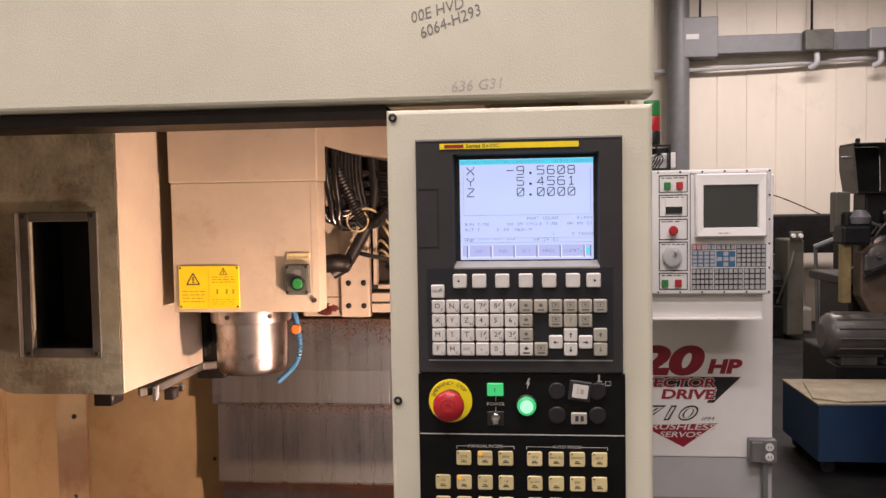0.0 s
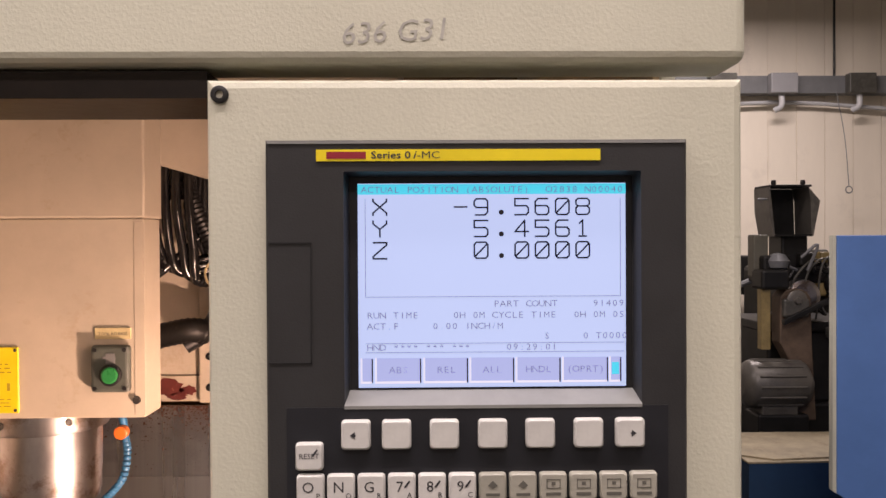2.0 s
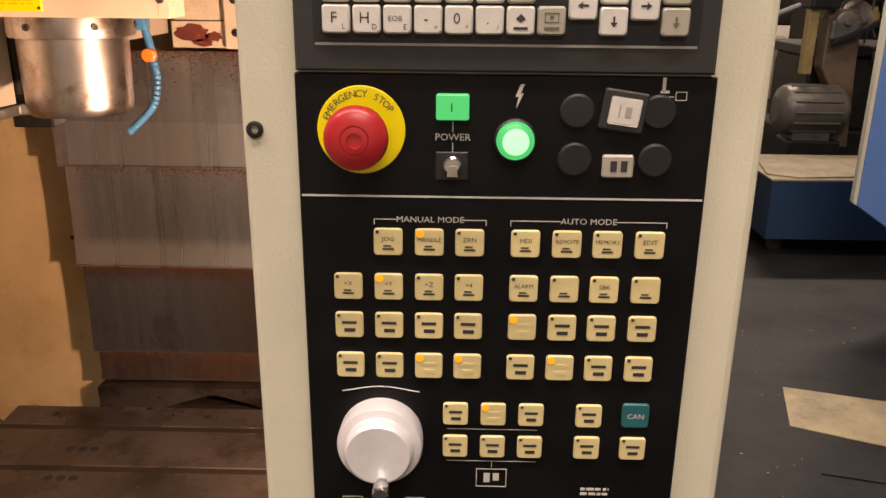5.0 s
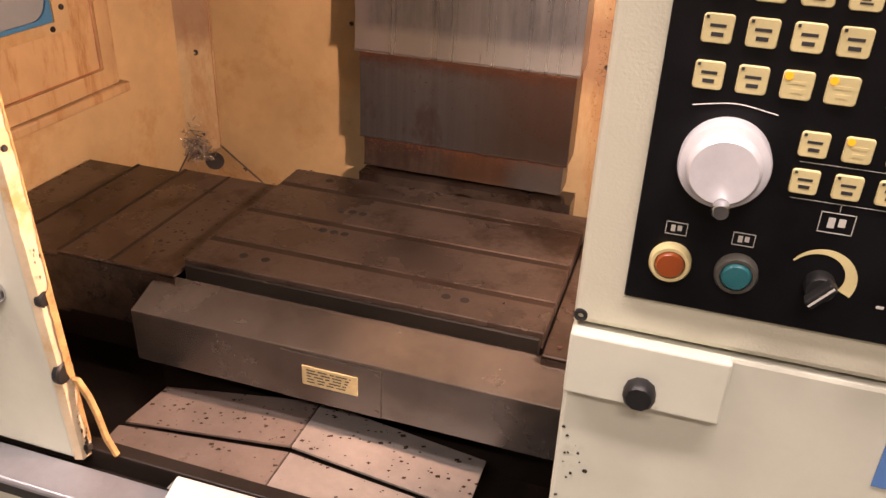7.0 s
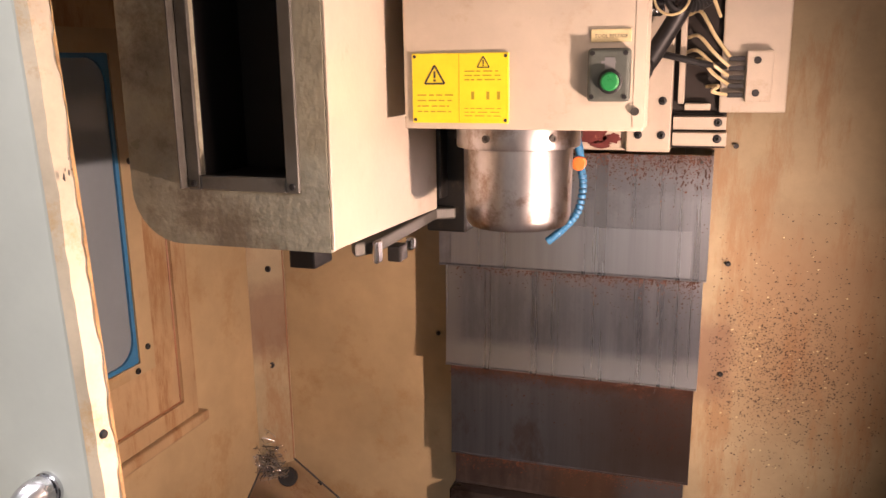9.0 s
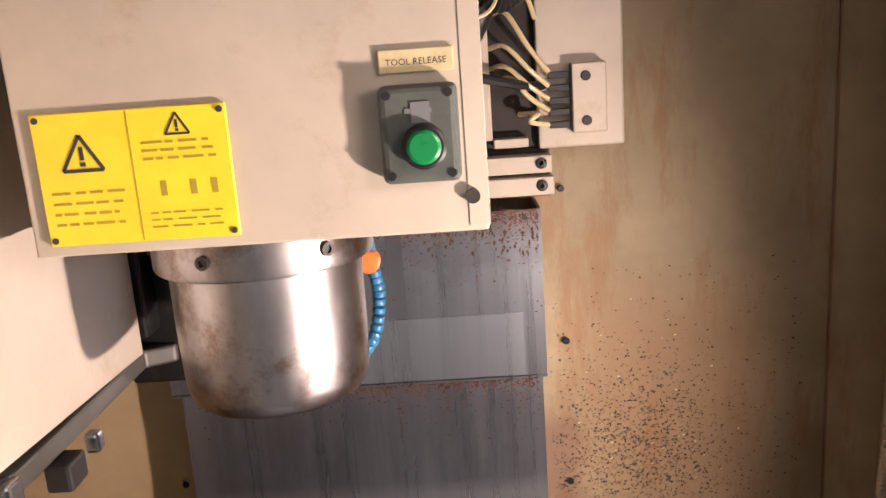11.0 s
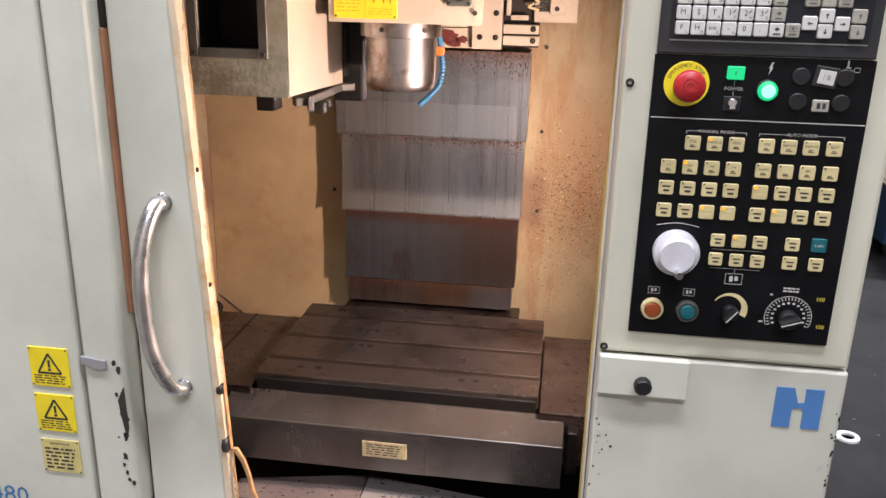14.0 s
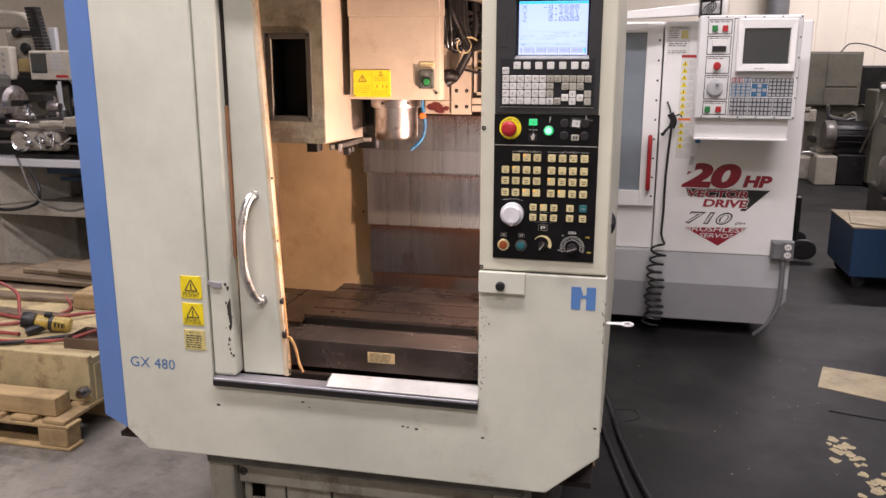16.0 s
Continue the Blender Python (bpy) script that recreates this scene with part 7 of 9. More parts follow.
# control pendant
PF = 3.54
pend = B()
box(pend, 0.475, 1.028, PF, PF + 0.13, 1.285, 1.818, 0.006)
pn = part("control_pendant", pend, PENDANTWHITE, hb, "white control pendant with a tube monitor")
b = B()
for k in range(6):
    xx = 0.515 + k * 0.1006
    disc(b, xx, PF - 0.002, 1.809, 0.0045, 0.003, 10)
    disc(b, xx, PF - 0.002, 1.294, 0.0045, 0.003, 10)
for k in range(1, 5):
    disc(b, 1.019, PF - 0.002, 1.294 + k * 0.103, 0.0045, 0.003, 10)
part("panel_screw", b, RUBBER, pn)
b = B()
for z0, z1 in ((1.722, 1.797), (1.618, 1.714), (1.520, 1.610), (1.386, 1.512), (1.305, 1.378)):
    for d in ((0.518, 0.650, z0, z0 + 0.004), (0.518, 0.650, z1 - 0.004, z1), (0.518, 0.522, z0, z1), (0.646, 0.650, z0, z1)):
        box(b, d[0], d[1], PF - 0.0015, PF - 0.0002, d[2], d[3])
    bars(b, 0.53, 0.64, PF - 0.0003, z1 - 0.016, z1 - 0.008, 1, int(z0 * 100), 0.5)
for d in ((0.660, 1.010, 1.800, 1.803), (0.660, 0.663, 1.30, 1.803)):
    box(b, d[0], d[1], PF - 0.0015, PF - 0.0002, d[2], d[3])
part("field_frame", b, DECALBLACK, pn)
for xx, zz, mm in ((0.556, 1.752, GREENPL), (0.612, 1.752, REDPLASTIC), (0.545, 1.334, GREENPL), (0.606, 1.334, REDPLASTIC)):
    b = B()
    box(b, xx - 0.015, xx + 0.015, PF - 0.012, PF - 0.0005, zz - 0.015, zz + 0.015, 0.002)
    part("push_button", b, mm, pn)
b = B()
box(b, 0.546, 0.626, PF - 0.008, PF - 0.0005, 1.632, 1.698, 0.002)
mt = part("load_meter", b, PAPER, pn, "load meter with a white scale")
b = B()
box(b, 0.548, 0.624, PF - 0.009, PF - 0.0085, 1.634, 1.662)
part("meter_cover", b, RUBBER, mt)
b = B()
turned(b, [(0.012, 0), (0.012, -0.015), (0.021, -0.018), (0.021, -0.028), (0.016, -0.033)], (0.580, PF - 0.0005, 1.560), "y", 24)
part("stop_button", b, REDPLASTIC, pn, "red stop button")
b = B()
turned(b, [(0.044, 0), (0.044, -0.02), (0.040, -0.024), (0.030, -0.025), (0.0, -0.025)], (0.577, PF - 0.0005, 1.447), "y", 32)
turned(b, [(0.008, -0.025), (0.008, -0.045), (0.006, -0.047)], (0.590, PF - 0.0005, 1.470), "y", 14)
part("jog_dial", b, GREYBAND, pn, "silver jog dial")
b = B()
cx0, cx1, cz0, cz1 = 0.680, 0.998, 1.530, 1.800
gx0, gx1, gz0, gz1 = 0.713, 0.962, 1.568, 1.752
loops(b, [(cx0, cx1, cz0, cz1, PF - 0.0005), (cx0, cx1, cz0, cz1, PF - 0.034), (cx0 + 0.006, cx1 - 0.006, cz0 + 0.006, cz1 - 0.006, PF - 0.040), (gx0, gx1, gz0, gz1, PF - 0.036), (gx0 + 0.004, gx1 - 0.004, gz0 + 0.004, gz1 - 0.004, PF - 0.022)])
part("monitor_bezel", b, WHITEPAINT, pn, "off-white monitor bezel")
b = B()
box(b, gx0 + 0.003, gx1 - 0.003, PF - 0.0245, PF - 0.022, gz0 + 0.003, gz1 - 0.003, 0.001, 1)
part("monitor_glass", b, GLASSDARK, pn, "dark tube monitor glass")
b = B()
bars(b, 0.78, 0.84, PF - 0.0405, 1.545, 1.551, 1, 2, 0.6)
part("monitor_print", b, GREYDARK, pn)
# keypad blocks
for x0, x1, z0, z1, nx, nz, mm, bg in ((0.668, 0.732, 1.474, 1.500, 3, 1, PAPER, REDPLASTIC), (0.736, 0.776, 1.474, 1.500, 2, 1, PAPER, KEYBLUE), (0.668, 0.776, 1.402, 1.470, 4, 4, PAPER, KEYBLUE), (0.780, 0.866, 1.402, 1.470, 3, 3, PAPER, KEYBLUE),
                                           (0.780, 0.866, 1.474, 1.498, 4, 1, GREYBAND, GREYDARK), (0.870, 1.004, 1.402, 1.498, 6, 5, GREYBAND, GREYDARK), (0.668, 0.766, 1.304, 1.396, 5, 4, GREYBAND, GREYDARK), (0.770, 0.900, 1.304, 1.396, 6, 4, PAPER, GREYDARK), (0.904, 1.004, 1.304, 1.396, 4, 4, GREYBAND, GREYDARK)):
    b = B()
    box(b, x0, x1, PF - 0.002, PF - 0.0005, z0, z1)
    kp = part("keypad", b, DECALBLACK if bg is GREYDARK else bg, pn)
    dx, dz = (x1 - x0) / nx, (z1 - z0) / nz
    for i in range(nx):
        for j in range(nz):
            if bg is KEYBLUE and nx == 3 and (i + j) % 2 == 0 and not (i == 1 and j == 1):
                continue
            if "keypad_key_%d_%d" % (int(dx * 1e4), int(dz * 1e4)) not in bpy.data.meshes:
                kb = B()
                box(kb, -dx * 0.37, dx * 0.37, -0.002, 0, -dz * 0.37, dz * 0.37)
                shared("keypad_key_%d_%d" % (int(dx * 1e4), int(dz * 1e4)), kb, [KEYGREY])
            piece("keypad_key", bpy.data.meshes["keypad_key_%d_%d" % (int(dx * 1e4), int(dz * 1e4))], at(x0 + dx * (i + 0.5), PF - 0.002, z0 + dz * (j + 0.5)), pn)
b = B()
pn.scale = (0.898, 1.0, 0.98)
pn.location = (0.0856, 0.0, 0.0591)
prism(b, [(PF + 0.035, 1.316), (HF - 0.001, 1.316), (HF - 0.001, 1.205), (PF + 0.03, 1.205), (PF + 0.03, 1.212), (PF + 0.045, 1.214)], 0.52, 0.985, "x")
part("pendant_shelf", b, WHITEPAINT, hb, "white sheet-metal shelf under the pendant")
# arm, beacon and basket over the pendant
b = B()
prism(b, [(0.05, 1.832), (0.05, 1.87), (0.66, 1.93), (0.66, 1.86)], HF - 0.16, HF - 0.05, bev=0.004)
part("pendant_arm", b, WHITEPAINT, hb)
b = B()
ring_plate(b, (0.515, 0.625, 1.848, 1.958), (0.524, 0.616, 1.857, 1.949), HF - 0.24, HF - 0.235)
box(b, 0.515, 0.519, HF - 0.234, HF - 0.13, 1.848, 1.95, 0.001, 1)
box(b, 0.621, 0.625, HF - 0.234, HF - 0.13, 1.848, 1.95, 0.001, 1)
box(b, 0.515, 0.625, HF - 0.234, HF - 0.13, 1.842, 1.8475)
box(b, 0.515, 0.625, HF - 0.129, HF - 0.125, 1.842, 1.95)
for k in range(5):
    tube(b, [(0.525 + 0.012 * k, HF - 0.22, 1.86), (0.55 + 0.012 * k, HF - 0.20, 1.90), (0.60 - 0.01 * k, HF - 0.19, 1.93 + 0.008 * k)], 0.003, 6, 4)
part("parts_basket", b, CASTDARK, hb, "dark parts basket")
for z0, z1, mm in ((1.962, 2.022, RUBBER), (2.022, 2.085, REDPLASTIC), (2.085, 2.155, GREENPL)):
    b = B()
    turned(b, [(0.034, z0), (0.036, z0 + 0.004), (0.036, z1 - 0.004), (0.034, z1)], (0.553, HF - 0.18, 0), "z", 24)
    part("beacon_segment", b, mm, hb)
# decals
YD = HF - 0.001
for word, d in (("20", (0.492, 0.822, YD, 0.892, 1.037)), ("HP", (0.832, 0.992, YD, 0.903, 0.972))):
    b = B()
    fitted(b, word, *d, 0.2, thick=0.055)
    part("drive_lettering", b, DECALRED, hb, "dark red drive lettering")
b = B()
prism(b, [(0.528, 0.655), (0.880, 0.668), (0.722, 0.553)], YD - 0.0004, YD)
part("servo_triangle", b, DECALRED, hb, "dark red decal triangle")
b = B()
prism(b, [(0.520, 0.888), (0.985, 0.888), (0.860, 0.765), (0.830, 0.765), (0.870, 0.838), (0.540, 0.842)], YD - 0.0008, YD - 0.0004)
fitted(b, "710", 0.529, 0.792, YD, 0.678, 0.752, 0.3, thick=0.03)
fitted(b, "IPM", 0.806, 0.866, YD, 0.680, 0.697, 0.3)
part("decal_shadow", b, DECALBLACK, hb)
b = B()
fitted(b, "VECTOR", 0.532, 0.872, YD - 0.0012, 0.838, 0.882, 0.15, thick=0.035)
fitted(b, "DRIVE", 0.621, 0.872, YD - 0.0012, 0.782, 0.828, 0.15, thick=0.035)
part("vector_lettering", b, DECALRED, hb, "dark red lettering with a pale rim")
b = B()
fitted(b, "VECTOR", 0.529, 0.876, YD - 0.0010, 0.835, 0.885, 0.15, thick=0.07)
fitted(b, "DRIVE", 0.618, 0.876, YD - 0.0010, 0.779, 0.831, 0.15, thick=0.07)
fitted(b, "BRUSHLESS", 0.530, 0.872, YD - 0.0008, 0.636, 0.664, 0.2, thick=0.01)
fitted(b, "SERVOS", 0.612, 0.806, YD - 0.0008, 0.600, 0.626, 0.2, thick=0.01)
fitted(b, "710", 0.538, 0.784, YD - 0.0008, 0.686, 0.744, 0.3, thick=-0.01)
part("servo_lettering", b, PAPER, hb, "pale decal lettering")
# labels
b = B()
box(b, 0.366, 0.490, YD, HF - 0.0002, 1.645, 1.810)
lettering(b, "WARNING", 0.428, YD - 0.0004, 1.788, 0.020, mi=1)
bars(b, 0.374, 0.43, YD, 1.735, 1.782, 4, 3, 0.4, 1)
bars(b, 0.374, 0.482, YD, 1.652, 1.672, 2, 7, 0.4, 1)
bars(b, 0.374, 0.482, YD, 1.690, 1.712, 2, 8, 0.5, 1)
box(b, 0.368, 0.488, YD - 0.0004, YD, 1.718, 1.720, mi=1)
prism(b, [(0.44, 1.735), (0.478, 1.735), (0.478, 1.778), (0.44, 1.778)], YD - 0.0004, YD, mi=2)
part("warning_label", b, [PAPER, DECALBLACK, YELLOW_DULL], hb, "pale warning label")
b = B()
box(b, 0.450, 0.535, YD, HF - 0.0002, 1.06, 1.645)
box(b, 0.450, 0.535, YD - 0.0004, YD, 1.630, 1.645, mi=3)
box(b, 0.450, 0.535, YD - 0.0004, YD, 1.278, 1.292, mi=5)
for k in range(12):
    zz = 1.598 - k * 0.039 - (0.034 if k > 7 else 0)
    prism(b, [(0.454, zz - 0.014), (0.488, zz - 0.014), (0.471, zz + 0.016)], YD - 0.0006, YD, mi=2)
    box(b, 0.469, 0.473, YD - 0.0009, YD - 0.0005, zz - 0.008, zz + 0.006, mi=1)
    bars(b, 0.493, 0.531, YD, zz - 0.014, zz + 0.014, 3, k, 0.35, 4)
part("hazard_label", b, [PAPER, DECALBLACK, YELLOW, REDPLASTIC, GREYBAND, ORANGE], hb, "strip of yellow hazard triangles")
b = B()
M = pose(0.552, YD - 0.003, 1.075, 0, 8, 0)
box(b, -0.022, 0.022, -0.001, 0.001, -0.09, 0.09, m=M)
box(b, -0.018, 0.006, -0.0016, -0.001, -0.05, 0.0, m=M, mi=1)
disc(b, 0.568, YD - 0.006, 1.165, 0.016, 0.004, 16, mi=2)
part("hang_tag", b, [PAPER, GREYBAND, DECALBLUE], hb, "white paper tag on a blue magnet")
# air gun and coiled hose
ag = thing("air_gun", (0.40, HF - 0.06, 0.05), "black air blow gun hanging on a coiled hose", "air gun")
b = B()
tube(b, [(0.405, HF - 0.05, 1.32), (0.425, HF - 0.05, 1.28), (0.415, HF - 0.05, 1.24)], 0.019, 12, 5)
tube(b, [(0.410, HF - 0.05, 1.25), (0.385, HF - 0.055, 1.225), (0.370, HF - 0.055, 1.200), (0.362, HF - 0.055, 1.21)], 0.008, 8, 5)
tube(b, [(0.405, HF - 0.05, 1.325), (0.40, HF - 0.03, 1.35), (0.385, HF - 0.02, 1.385)], 0.005, 8, 4)
tube(b, [(0.42, HF - 0.05, 1.30), (0.455, HF - 0.05, 1.315), (0.47, HF - 0.05, 1.30)], 0.004, 6, 4)
part("gun_body", b, RUBBER, ag)
b = B()
hpts = [(0.415, HF - 0.05, 1.24), (0.400, HF - 0.05, 0.98), (0.400, HF - 0.05, 0.75), (0.395, HF - 0.06, 0.62)]
turns = 11
for k in range(turns * 8):
    a = 2 * math.pi * k / 8
    hpts.append((0.375 + 0.010 * math.sin(k * 0.21) + (0.040 + 0.010 * k / (turns * 8)) * math.cos(a), HF - 0.085 + 0.04 * math.sin(a), 0.57 - 0.50 * (k / (turns * 8)) ** 0.8))
tube(b, hpts, 0.007, 7, 2)
part("coiled_hose", b, RUBBER, ag, "black coiled air hose")
# outlet box and conduit
ob = thing("outlet_box", (1.08, HF - 0.03, 0), "grey outlet box with a twin socket and conduit", "electrical outlet")
b = B()
box(b, 1.012, 1.134, HF - 0.055, HF - 0.001, 0.495, 0.605, 0.005)
box(b, 1.018, 1.066, HF - 0.075, HF - 0.0555, 0.505, 0.60, 0.006)
part("box", b, GREYMETAL, ob)
b = B()
for zz in (0.527, 0.573):
    turned(b, [(0.019, 0), (0.019, -0.004), (0.016, -0.005)], (1.100, HF - 0.0555, zz), "y", 20)
    for xx in (1.094, 1.106):
        box(b, xx - 0.0015, xx + 0.0015, HF - 0.062, HF - 0.0602, zz - 0.004, zz + 0.006, mi=1)
part("twin_socket", b, [PAPER, DECALBLACK], ob)
b = B()
tube(b, [(1.085, HF - 0.03, 0.496), (1.085, HF - 0.03, 0.27), (1.06, HF - 0.03, 0.16), (1.02, HF - 0.02, 0.08), (0.97, HF + 0.02, 0.015)], 0.014, 10, 8)
part("conduit", b, GREYMETAL, ob, "bent grey conduit")

# ---- floor clutter on the right ----
b = B()
prism(b, [(1.235, 3.53), (1.15, 3.23), (1.44, 3.10), (2.0, 2.92), (2.05, 3.30), (1.53, 3.44)], 0.0005, 0.004, "z")
tagged(part("cardboard_sheet", b, CARD, None), "stained cream cardboard sheet lying on the floor", "cardboard")
rg = random.Random(11)
for cx, cy, n in ((1.15, 2.45, 26), (1.22, 2.2, 22)):
    b = B()
    for k in range(n):
        x, y, r = cx + rg.gauss(0, 0.035), cy + rg.gauss(0, 0.075), rg.uniform(0.008, 0.03)
        vs = [b.verts.new((x + r * rg.uniform(0.4, 1.2) * math.cos(a), y + r * rg.uniform(0.4, 1.2) * math.sin(a), 0.0012 + k * 1e-5)) for a in [i * 0.9 for i in range(7)]]
        b.faces.new(vs)
    tagged(part("floor_paint_mark", b, PAINTMARK, None), "worn yellow paint mark on the floor", "floor marking", "worn paint marks", "structure")
for pts, r in (([(0.10, 2.95, 0.011), (0.14, 2.72, 0.011), (0.19, 2.40, 0.011), (0.28, 2.0, 0.011), (0.40, 1.6, 0.011), (0.62, 1.1, 0.011)], 0.012),
               ([(0.08, 2.75, 0.009), (0.11, 2.5, 0.009), (0.17, 2.2, 0.009), (0.25, 1.85, 0.009), (0.34, 1.5, 0.009), (0.5, 1.0, 0.009)], 0.009)):
    b = B()
    tube(b, pts, r, 9, 8)
    tagged(part("power_cable", b, RUBBER, None), "black power cable lying on the concrete floor", "cable", "cables on the floor")
b = B()
tube(b, [(0.16, 2.72, 0.003), (0.24, 2.74, 0.003), (0.27, 2.66, 0.003), (0.21, 2.6, 0.003)], 0.002, 6, 6)
tagged(part("wire_offcut", b, CASTDARK, None), "bent wire offcut on the floor", "wire")
b = B()
tube(b, [(1.14, 2.93, 0.003), (1.42, 2.86, 0.003)], 0.003, 6, 2)
tagged(part("thin_rod", b, CASTDARK, None), "thin dark rod lying on the floor", "rod")

# blue cart
ct = thing("blue_bin_cart", (2.2, 5.5, 0), "dark blue steel bin on casters topped with cardboard", "cart")
b = B()
open_shell(b, 1.66, 3.012, 5.2, 5.86, 0.09, 0.42, 0.012, "z")
part("bin", b, CARTBLUE, ct)
for xx in (1.74, 2.92):
    for yy in (5.28, 5.78):
        b = B()
        turned(b, [(0.03, -0.015), (0.042, -0.013), (0.042, 0.013), (0.03, 0.015)], (xx, yy, 0.042), "y", 18)
        part("caster", b, RUBBER, ct)
b = B()
prism(b, [(1.65, 5.19), (2.3, 5.2), (3.02, 5.22), (3.01, 5.87), (1.655, 5.865)], 0.421, 0.432, "z", bev=0.002)
prism(b, [(1.66, 5.30), (1.80, 5.21), (2.6, 5.3), (2.5, 5.7), (1.75, 5.75)], 0.433, 0.441, "z")
tagged(part("cardboard_cover", b, CARD, None), "stained cardboard laid over the blue bin", "cardboard")

# blue cabinet further right
bc = thing("blue_machine_cabinet", (2.5, 4.6, 0), "bright blue machine enclosure panel with a cream edge", "machine cabinet")
b = B()
prism(b, [(1.785, 0.50), (2.2, 0.22), (3.4, 0.22), (3.4, 1.69), (1.785, 1.69)], 4.40, 4.44, bev=0.004)
part("blue_panel", b, BLUE, bc)
b = B()
prism(b, [(1.765, 0.515), (1.783, 0.50), (1.783, 1.69), (1.768, 1.69)], 4.402, 4.436)
part("edge_strip", b, CREAM_SMOOTH, bc)
b = B()
box(b, 2.3, 3.3, 4.36, 4.9, 0.0, 0.219)
part("plinth", b, DARK, bc)

# old turning machines in the distance
def motor(parent, x, y, z, r, l, mm):
    b = B()
    turned(b, [(r * 0.5, -l / 2 - 0.03), (r * 0.9, -l / 2), (r, -l / 2 + 0.03), (r, l / 2 - 0.03), (r * 0.9, l / 2), (r * 0.4, l / 2 + 0.05)], (x, y, z), "x", 24)
    box(b, x - l * 0.3, x + l * 0.3, y - r * 0.6, y + r * 0.6, z - r * 1.25, z - r * 0.8, 0.01)
    mo = part("motor", b, mm, parent, "round finned electric motor")
    b = B()
    tube(b, [(-l / 2 + 0.05, 0, 0), (l / 2 - 0.05, 0, 0)], 0.009, 5, 1)
    fin = shared("fin", b, [mm])
    for k in range(14):
        a = 2 * math.pi * k / 14
        piece("fin", fin, Matrix.Translation((x, y + r * math.cos(a), z + r * math.sin(a))), mo)


om = thing("automatic_lathe", (2.8, 7.1, 0), "dark greasy old automatic lathe with a hopper", "lathe")
b = B()
box(b, 2.35, 3.6, 6.8, 7.6, 0.0, 0.42, 0.02)
part("base", b, CASTDARK, om)
b = B()
box(b, 2.45, 3.5, 6.85, 7.5, 0.42, 0.95, 0.02)
part("bed", b, CASTDARK, om)
b = B()
box(b, 2.38, 3.55, 6.8, 7.55, 0.95, 1.02, 0.01)
part("chip_tray", b, CASTDARK, om)
motor(om, 2.40, 6.62, 0.60, 0.17, 0.42, MOTORGREY)
b = B()
box(b, 2.24, 2.60, 6.50, 6.76, 0.0, 0.40, 0.015)
part("motor_stand", b, CASTDARK, om)
SHOP_BACK = Matrix.Translation((0.01, -0.34, 0.0)) @ Matrix.Diagonal((1.064, 1.064, 1.064, 1))


def back_part(name, bm, mm, parent, label=""):
    """A part given at its place in the shop, before the old machines are set back."""
    bmesh.ops.transform(bm, matrix=SHOP_BACK.inverted(), verts=bm.verts)
    return part(name, bm, mm, parent, label)


# hopper: open front, pale side sheets, lid pegs
b = B()
prism(b, [(2.66, 2.15), (2.98, 2.15), (2.99, 1.757), (2.70, 1.757)], 7.30, 7.32)
prism(b, [(2.70, 1.757), (2.99, 1.757), (2.99, 1.775), (2.70, 1.775)], 6.99, 7.299)
box(b, 2.655, 2.99, 6.99, 7.30, 2.151, 2.168, 0.003)
back_part("hopper", b, CASTDARK, om, "black sheet-metal hopper with an open front")
for pts in ([(2.650, 2.15), (2.660, 2.15), (2.700, 1.757), (2.688, 1.757), (2.655, 1.95)], [(2.968, 2.15), (3.062, 2.04), (3.006, 1.757), (2.992, 1.757), (2.985, 2.05)]):
    b = B()
    prism(b, pts, 7.0, 7.298)
    back_part("hopper_side", b, MOTORGREY, om, "pale worn hopper side sheet")
for xx in (2.70, 2.935):
    b = B()
    turned(b, [(0.017, 2.168), (0.021, 2.185), (0.017, 2.205), (0.0, 2.208)], (xx, 7.03, 0), "z", 10)
    back_part("lid_peg", b, CASTDARK, om)
b = B()
tube(b, [(2.58, 7.05, 2.055), (2.655, 7.05, 2.055)], 0.009, 8, 1)
back_part("hopper_handle", b, GREYMETAL, om)
# ochre upright, curved tan casting, inclined slide and grey post below the hopper
b = B()
box(b, 2.449, 2.521, 6.66, 6.74, 0.90, 1.443, 0.008)
back_part("ochre_column", b, OCHRE, om, "ochre painted upright")
b = B()
prism(b, [(2.60, 1.30), (2.64, 1.345), (2.72, 1.365), (2.80, 1.345), (2.838, 1.29), (2.845, 0.95), (2.876, 0.36), (2.71, 0.36), (2.68, 0.80), (2.60, 0.95)], 6.68, 6.84, bev=0.01)
back_part("curved_casting", b, RUSTPLATE, om, "brown curved machine casting")
b = B()
turned(b, [(0.075, 0.0), (0.08, -0.02), (0.06, -0.03), (0.03, -0.03), (0.02, -0.05)], (2.72, 6.675, 1.27), "y", 22)
back_part("end_cap", b, MOTORGREY, om, "pale round end cap")
b = B()
prism(b, [(2.60, 1.09), (2.60, 1.13), (2.99, 1.315), (3.0, 1.28)], 6.60, 6.65, bev=0.004)
back_part("inclined_slide", b, CASTDARK, om)
b = B()
box(b, 2.437, 2.555, 6.78, 6.9, 1.443, 1.771, 0.012)
back_part("grey_post", b, CABGREEN, om, "dull grey-green post")
b = B()
turned(b, [(0.03, 0.0), (0.07, 0.02), (0.085, 0.07), (0.05, 0.12), (0.0, 0.13)], (2.60, 6.72, 1.50), "z", 18)
back_part("oil_cup", b, GREYMETAL, om, "grey round oil cup")
b = B()
box(b, 2.60, 2.80, 6.95, 7.2, 1.02, 1.66, 0.015)
box(b, 2.46, 2.95, 6.88, 7.25, 1.30, 1.42, 0.015)
part("column", b, CASTDARK, om)
b = B()
